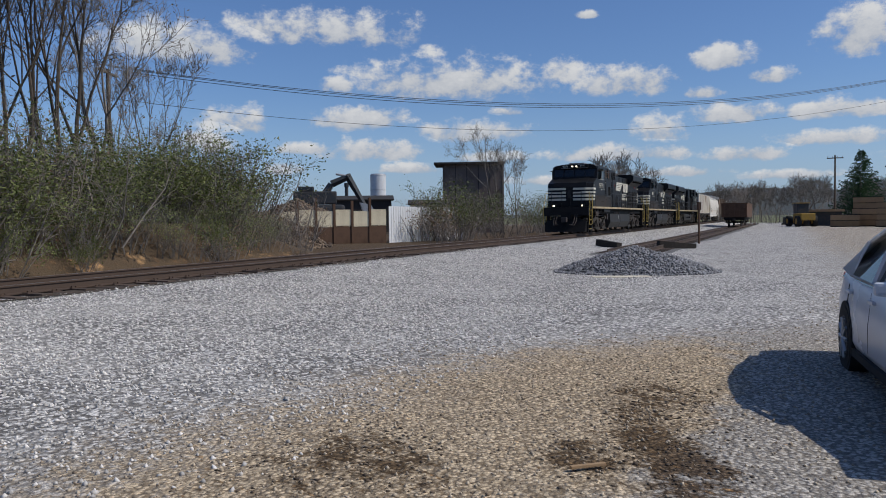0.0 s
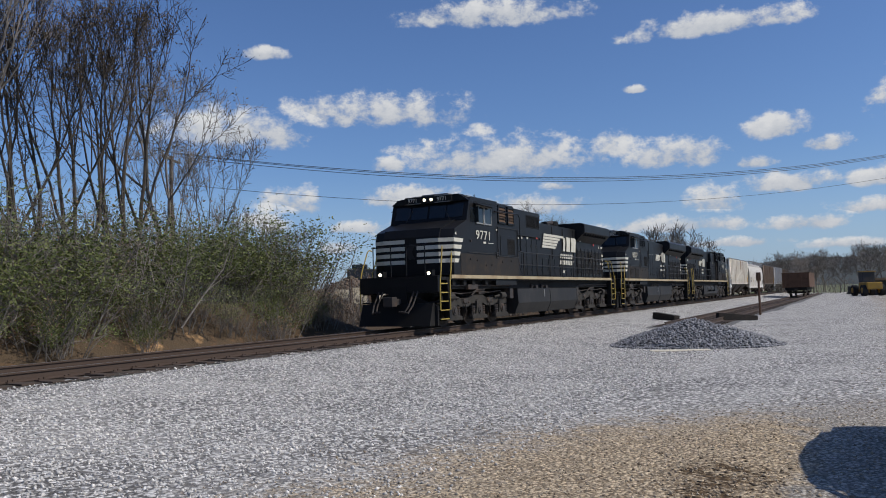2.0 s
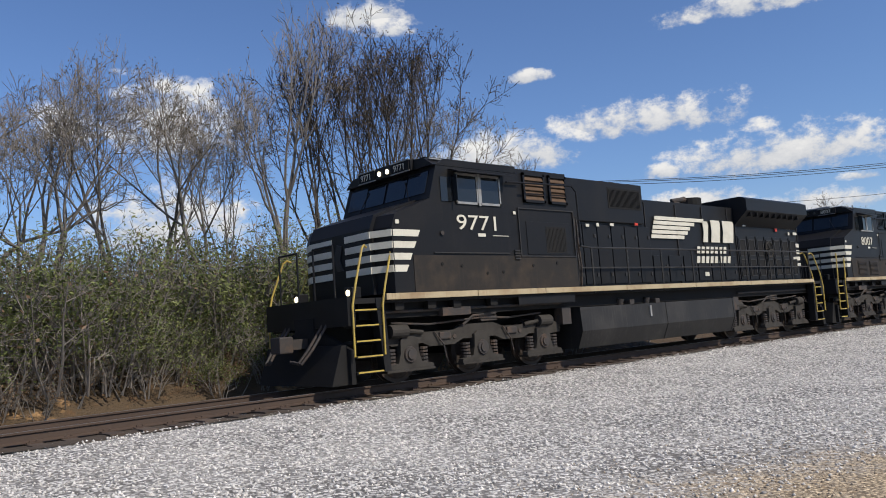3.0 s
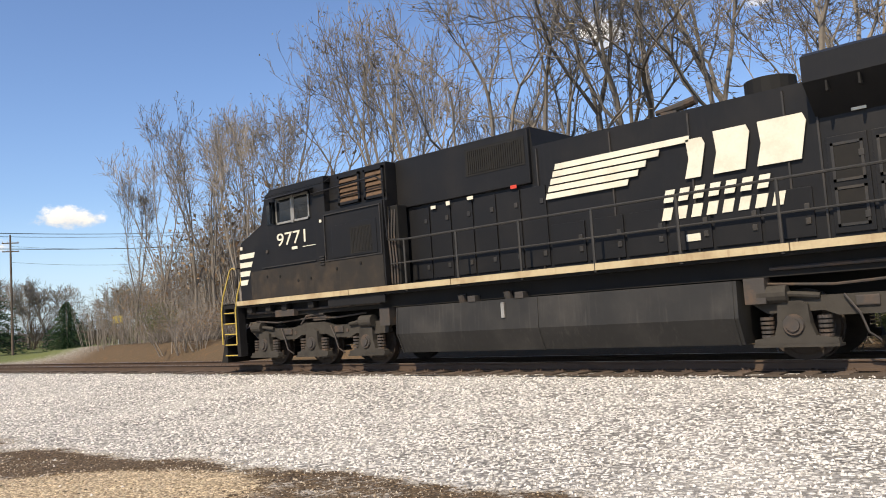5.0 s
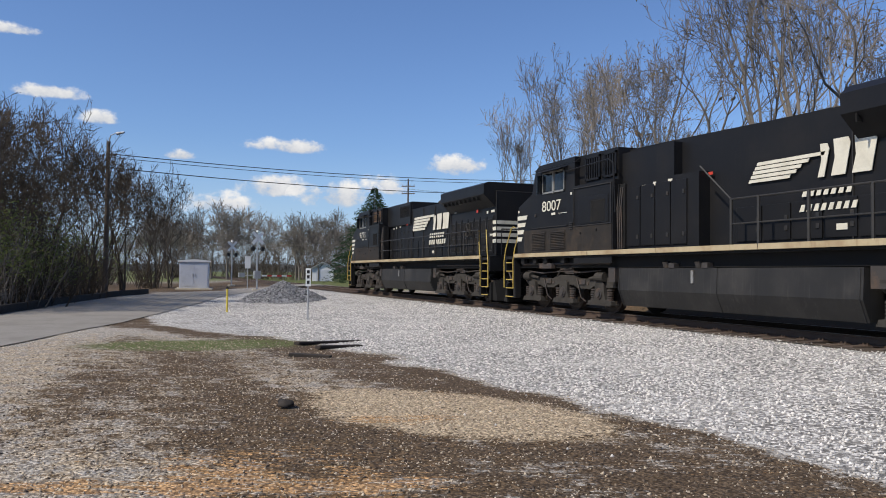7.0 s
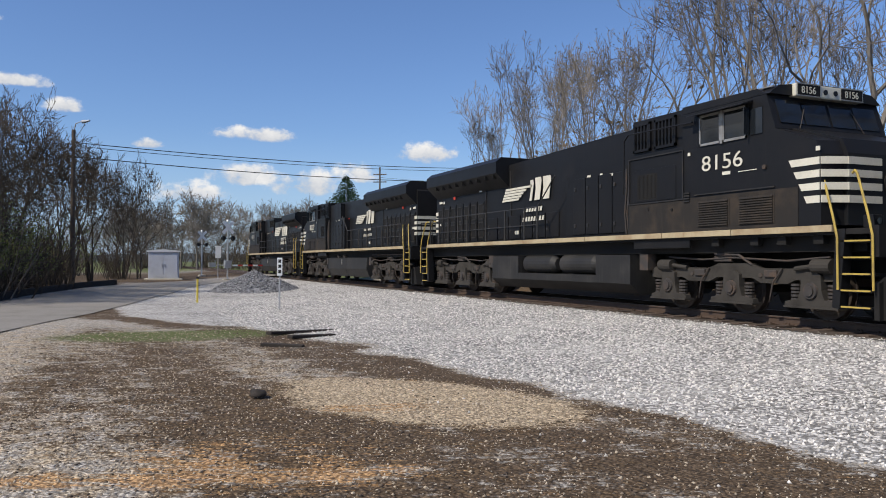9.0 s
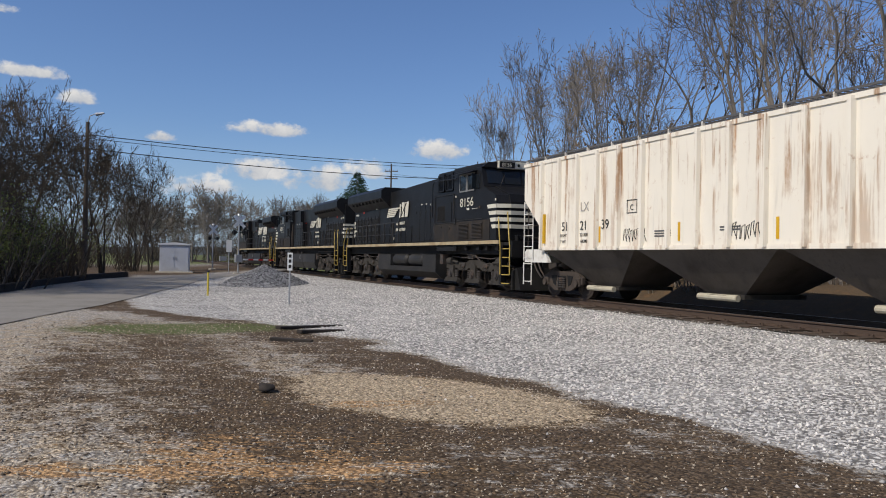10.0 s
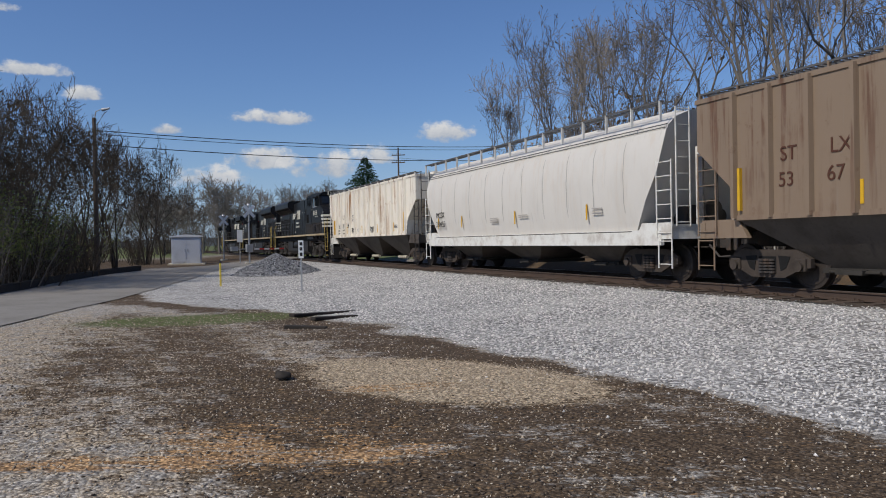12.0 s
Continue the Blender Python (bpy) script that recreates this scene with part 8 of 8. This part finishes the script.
def joined_brush(name, label, spots, rng):
    """Many shrubs that nobody could count, joined into one object."""
    co, quads, slot, mats, base = [], [], [], [], 0
    for kind, x, y, h in spots:
        a, s = rng.uniform(0, 6.283), h / 2.4 * rng.uniform(0.9, 1.3)
        turn = np.array([[math.cos(a) * s, math.sin(a) * s, 0], [-math.sin(a) * s, math.cos(a) * s, 0], [0, 0, h / 2.4]])
        for me in SHRUBS[kind]:
            if me is None:
                continue
            v = np.empty(len(me.vertices) * 3, np.float32)
            me.vertices.foreach_get("co", v)
            f = np.empty(len(me.loops), np.int32)
            me.loops.foreach_get("vertex_index", f)
            co.append(v.reshape(-1, 3) @ turn + np.array([x, y, float(ground_height(x, y)) - 0.05]))
            quads.append(f + base)
            base += len(me.vertices)
            if me.materials[0] not in mats:
                mats.append(me.materials[0])
            slot.append(np.full(len(f) // 4, mats.index(me.materials[0]), np.int32))
    co, quads, slot = np.concatenate(co), np.concatenate(quads), np.concatenate(slot)
    me = bpy.data.meshes.new(name)
    me.vertices.add(len(co))
    me.vertices.foreach_set("co", co.astype(np.float32).ravel())
    me.loops.add(len(quads))
    me.loops.foreach_set("vertex_index", quads)
    me.polygons.add(len(slot))
    me.polygons.foreach_set("loop_start", np.arange(0, len(quads), 4))
    for m in mats:
        me.materials.append(m)
    me.polygons.foreach_set("material_index", slot)
    me.update(calc_edges=True)
    tagged(new(name, me), label, "brush", kind="stuff")


def plants():
    lane, far = [], []
    rng = random.Random(77)
    bank = [("tall", -30.8, 28, 12.3), ("fan", -33.9, 30, 11.7), ("fan", -37.1, 31, 12.2), ("fan", -40, 31.5, 12.9), ("round", -42.3, 33, 11.4), ("slim", -45.4, 37, 8.9), ("slim", -43.2, 36, 8.3),
            ("round", -24.7, 27, 9.8), ("round", -22.4, 28, 9.6), ("slim", -26.9, 30, 9.5), ("round", -18.9, 29, 10.6), ("gnarled", -15.4, 28, 10.8), ("round", -11.8, 27, 9.7), ("slim", -47.6, 40, 6.8),
            ("slim", -50.6, 42, 5.7), ("slim", -52.1, 44, 4.5), ("gnarled", -11, 30, 12.9), ("round", -14.1, 30, 10.8)]
    yard = [("round", -69.7, 75, 10.9), ("slim", -71.5, 72, 8.1), ("slim", -66.3, 70, 5.8), ("far", -77.4, 140, 11.7), ("far", -78.5, 150, 14.6), ("far", -79.9, 150, 11.7), ("far", -86.2, 170, 7.3),
            ("far", -91.1, 150, 9.2), ("far", -89.4, 170, 7.6)]
    behind_track = [("tall", 44.1, 33, 14.8), ("gnarled", 39, 31, 17), ("gnarled", 34.8, 29, 17.5), ("round", 29.6, 30, 18.8), ("gnarled", 25.2, 28, 17.8), ("round", 20.7, 27, 17.9), ("gnarled", 16.2, 26, 17.4),
            ("round", 12.4, 28, 15.6), ("gnarled", 7.2, 27, 13.8), ("slim", 3.9, 30, 13.9), ("slim", 1.6, 27, 10.8), ("tall", -2, 32, 14.8), ("round", -6.6, 30, 11.2)]
    corner = [("tall", 46.5, 33, 14.4), ("gnarled", 50.4, 38, 14.4), ("round", 53.7, 40, 14.7), ("slim", 56.2, 42, 13.3), ("slim", 58.7, 44, 13.3), ("slim", 60.2, 46, 12.8), ("slim", 62.2, 48, 11.9),
            ("slim", 64.1, 50, 10.6)]
    lane_side = [("vine", 99.1, 40, 9.7), ("vine", 96.1, 42, 9.3), ("vine", 93.6, 50, 8.9), ("vine", 91.1, 60, 10), ("vine", 89.1, 76, 10.8), ("vine", 88.1, 78, 9), ("vine", 97.4, 46, 10.9),
            ("vine", 101.6, 36, 9.6), ("vine", 104.2, 34, 9.3), ("vine", 92.4, 54, 9.4), ("far", 84.3, 120, 10.5), ("far", 82.3, 125, 10.7), ("far", 85.4, 130, 8.4), ("far", 79.5, 140, 9.8),
            ("far", 77.9, 130, 9.7)]
    for kind, az, d, h in bank + yard + behind_track + corner + lane_side:
        p = at(az, d)
        plant_tree(kind, p.x, p.y, h, rng)
    for k in range(8):      # filling of the thicket behind the track and along the lane
        p = at(rng.uniform(22, 62), rng.uniform(30, 46))
        if p.y > 19.5:
            plant_tree("slim", p.x, p.y, rng.uniform(7, 11), rng)
    for k in range(24):
        p = at(rng.uniform(90.6, 105), rng.uniform(36, 62))
        if p.y > -3.4 - 0.14 * (p.x + 47) * (p.x > -47):
            continue
        plant_tree(rng.choice(["slim", "vine", "vine"]), p.x, p.y, rng.uniform(5.5, 8.5), rng)
    for k in range(40):      # far woods beyond the yard
        p = at(rng.uniform(-103, -82), rng.uniform(150, 210))
        plant_tree("far", p.x, p.y, rng.uniform(6, 10), rng)
    for k in range(56):      # far woods beyond the crossing
        p = at(rng.uniform(60, 92), rng.uniform(135, 200))
        plant_tree("far", p.x, p.y, rng.uniform(9, 14), rng)
    for k in range(96):      # bank opposite, green
        az = -51.5 + 43 * k / 96 + rng.uniform(-0.8, 0.8)
        y = rng.uniform(18.4, 23.0)
        x = -y * math.tan(radians(az))
        plant_shrub(rng.choice(["green", "green2", "green2", "bare", "bare"]), x, y, rng.uniform(2.2, 3.5), rng)
    for k in range(56):
        x = -6 + 32 * k / 56 + rng.uniform(-0.4, 0.4)
        plant_shrub(rng.choice(["bare", "green", "dry", "green2"]), x, rng.uniform(17.3, 18.6), rng.uniform(1.1, 2.0), rng)
    for k in range(22):      # in front of the tower shed
        az = rng.uniform(-73.5, -64.5)
        p = at(az, rng.uniform(20.0, 24.0) / math.cos(radians(az)))
        plant_shrub(rng.choice(["bare", "dry", "green"]), p.x, p.y, rng.uniform(2.0, 4.0), rng)
    for k in range(22):      # over the rubble beside the wall
        az = rng.uniform(-55.5, -50)
        p = at(az, rng.uniform(19.5, 25.5) / math.cos(radians(az)))
        plant_shrub(rng.choice(["bare", "dry", "bare", "thicket"]), p.x, p.y, rng.uniform(1.6, 3.0), rng)
    for k in range(90):      # brush behind the track, left
        az = rng.uniform(10, 65) if k < 45 else rng.uniform(44, 64.5)
        y = rng.uniform(18.4, 24)
        plant_shrub(rng.choice(["bare", "dry", "bare", "green"]), -y * math.tan(radians(az)), y, rng.uniform(1.6, 3.0), rng)
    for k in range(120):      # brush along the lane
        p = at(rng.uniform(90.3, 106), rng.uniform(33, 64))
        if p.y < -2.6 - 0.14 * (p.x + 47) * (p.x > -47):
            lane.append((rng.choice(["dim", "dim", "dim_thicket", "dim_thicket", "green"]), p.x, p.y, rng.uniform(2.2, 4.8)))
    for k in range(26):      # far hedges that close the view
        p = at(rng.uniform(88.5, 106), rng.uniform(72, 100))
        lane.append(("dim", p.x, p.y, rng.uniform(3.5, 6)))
    for k in range(64):
        p = at(rng.uniform(60, 89), rng.uniform(150, 190))
        far.append(("dim", p.x, p.y, rng.uniform(4, 8)))
    for k in range(24):
        p = at(rng.uniform(-104, -80), rng.uniform(140, 180))
        far.append(("bare", p.x, p.y, rng.uniform(3, 4.5)))
    behind = []
    for k in range(64):     # tall brush behind the track
        p = at(rng.uniform(-12, 60), rng.uniform(25, 40))
        if p.y > 20.5:
            behind.append(("thicket", p.x, p.y, rng.uniform(2.6, 4.6)))
    for k in range(34):
        az = rng.uniform(54, 66.5)
        p = at(az, rng.uniform(46, 56))
        behind.append(("thicket", p.x, p.y, (68.5 - az) * 0.55 + rng.uniform(1.0, 2.4)))
    for k in range(12):
        p = at(rng.uniform(-50, -14), rng.uniform(27, 36))
        behind.append(("thicket", p.x, p.y, rng.uniform(3.2, 5.0)))
    plant_shrub("dry", -14.1, 1.2, 0.35, rng)
    joined_brush("lane_brush", "dense bare brown brush along the lane", lane, rng)
    joined_brush("tall_brush", "tall grey-brown saplings and brush behind the track", behind, rng)
    joined_brush("far_brush", "distant bare hedges in front of woods", far, rng)


plants()


def conifer(x, y, h, w, seed, droop, label):
    r = random.Random(seed)
    e = thing("spruce_tree", pose(x, y, float(ground_height(x, y))), label, "spruce")
    bm = bmesh.new()
    tube(bm, (0, 0, -0.2), (0, 0, h), h * 0.016, 0.02, seg=8)
    part("trunk", bm, BARK, e)
    V, F = [], []
    n = int(h * 44)
    for k in range(n):
        t = (k + r.random()) / n
        z = h * (0.06 + 0.94 * t)
        ln = w * (1 - t) ** 0.8 * r.uniform(0.65, 1.1) + 0.15
        a = r.uniform(0, 6.283)
        d = Vector((math.cos(a), math.sin(a), 0))
        sd = Vector((-d.y, d.x, 0))
        m = max(4, int(ln / 0.22))
        for j in range(m):
            u = (j + 0.6) / m
            c = d * ln * u + Vector((0, 0, z - droop * ln * u * u + 0.1 * r.gauss(0, 1)))
            for s in (-1, 1):
                q = sd * s * r.uniform(0.12, 0.4) * (1.2 - u) * max(0.7, ln / 3) + d * 0.22 + Vector((0, 0, r.uniform(-0.18, 0.05)))
                i = len(V)
                V += [c, c + q * 0.6 + Vector((0, 0, 0.07)), c + q * 1.2, c + q * 0.55 - d * 0.14]
                F.append((i, i + 1, i + 2, i + 3))
    raw("crown", V, F, NEEDLE, e)
    return e


p = at(73.9, 112)
conifer(p.x, p.y, 13.6, 7.4, 5, 0.16, "dense dark green conical spruce beyond the crossing")
p = at(68.3, 110)
conifer(p.x, p.y, 6.0, 3.4, 6, 0.2, "small dark green cedar beside a meadow")
p = at(-94.2, 122)
conifer(p.x, p.y, 10.2, 4.2, 7, -0.15, "dark green pine behind lumber stacks")


def hills():
    m = worn("distant_woods", (0.075, 0.085, 0.085), dirt=(0.05, 0.06, 0.05), amount=0.6, rough=1.0, scale=0.01, bumpy=0)
    for az0, az1, d, h, nm in ((-112, -74, 1900, 85, 1), (60, 100, 1500, 22, 2), (-74, -20, 1700, 30, 3)):
        V, F = [], []
        n = 60
        for k in range(n + 1):
            az = az0 + (az1 - az0) * k / n
            f = math.sin(math.pi * k / n) ** 0.5
            for dd, zz in ((d, -2), (d + 150, h * f * (0.75 + 0.3 * noise.noise(Vector((az * 0.11, nm, 0))) + 0.08 * noise.noise(Vector((az * 0.9, nm, 3))))), (d + 600, -2)):
                V.append((-math.sin(radians(az)) * dd, math.cos(radians(az)) * dd, zz))
        for k in range(n):
            for j in range(2):
                a = k * 3 + j
                F.append((a, a + 3, a + 4, a + 1))
        tagged(raw("backdrop", V, F, m, smooth=True), "low wooded hills on the horizon", "hills", kind="structure")


hills()


def motions():
    for ob, u, turned in CONSIST:
        walk(ob, [(t / 2, pose(train_front(t / 2) + u, TRACK_Y, RAIL, 0, 0, 180 if turned else 0)) for t in range(25)])
    for ob, r, x, flip in ROLLING:
        walk(ob, [(k / FPS, pose(x, 0, r, 0, math.degrees(-flip * (train_front(0) - train_front(k / FPS)) / r), 0)) for k in range(12 * FPS + 1)])


motions()
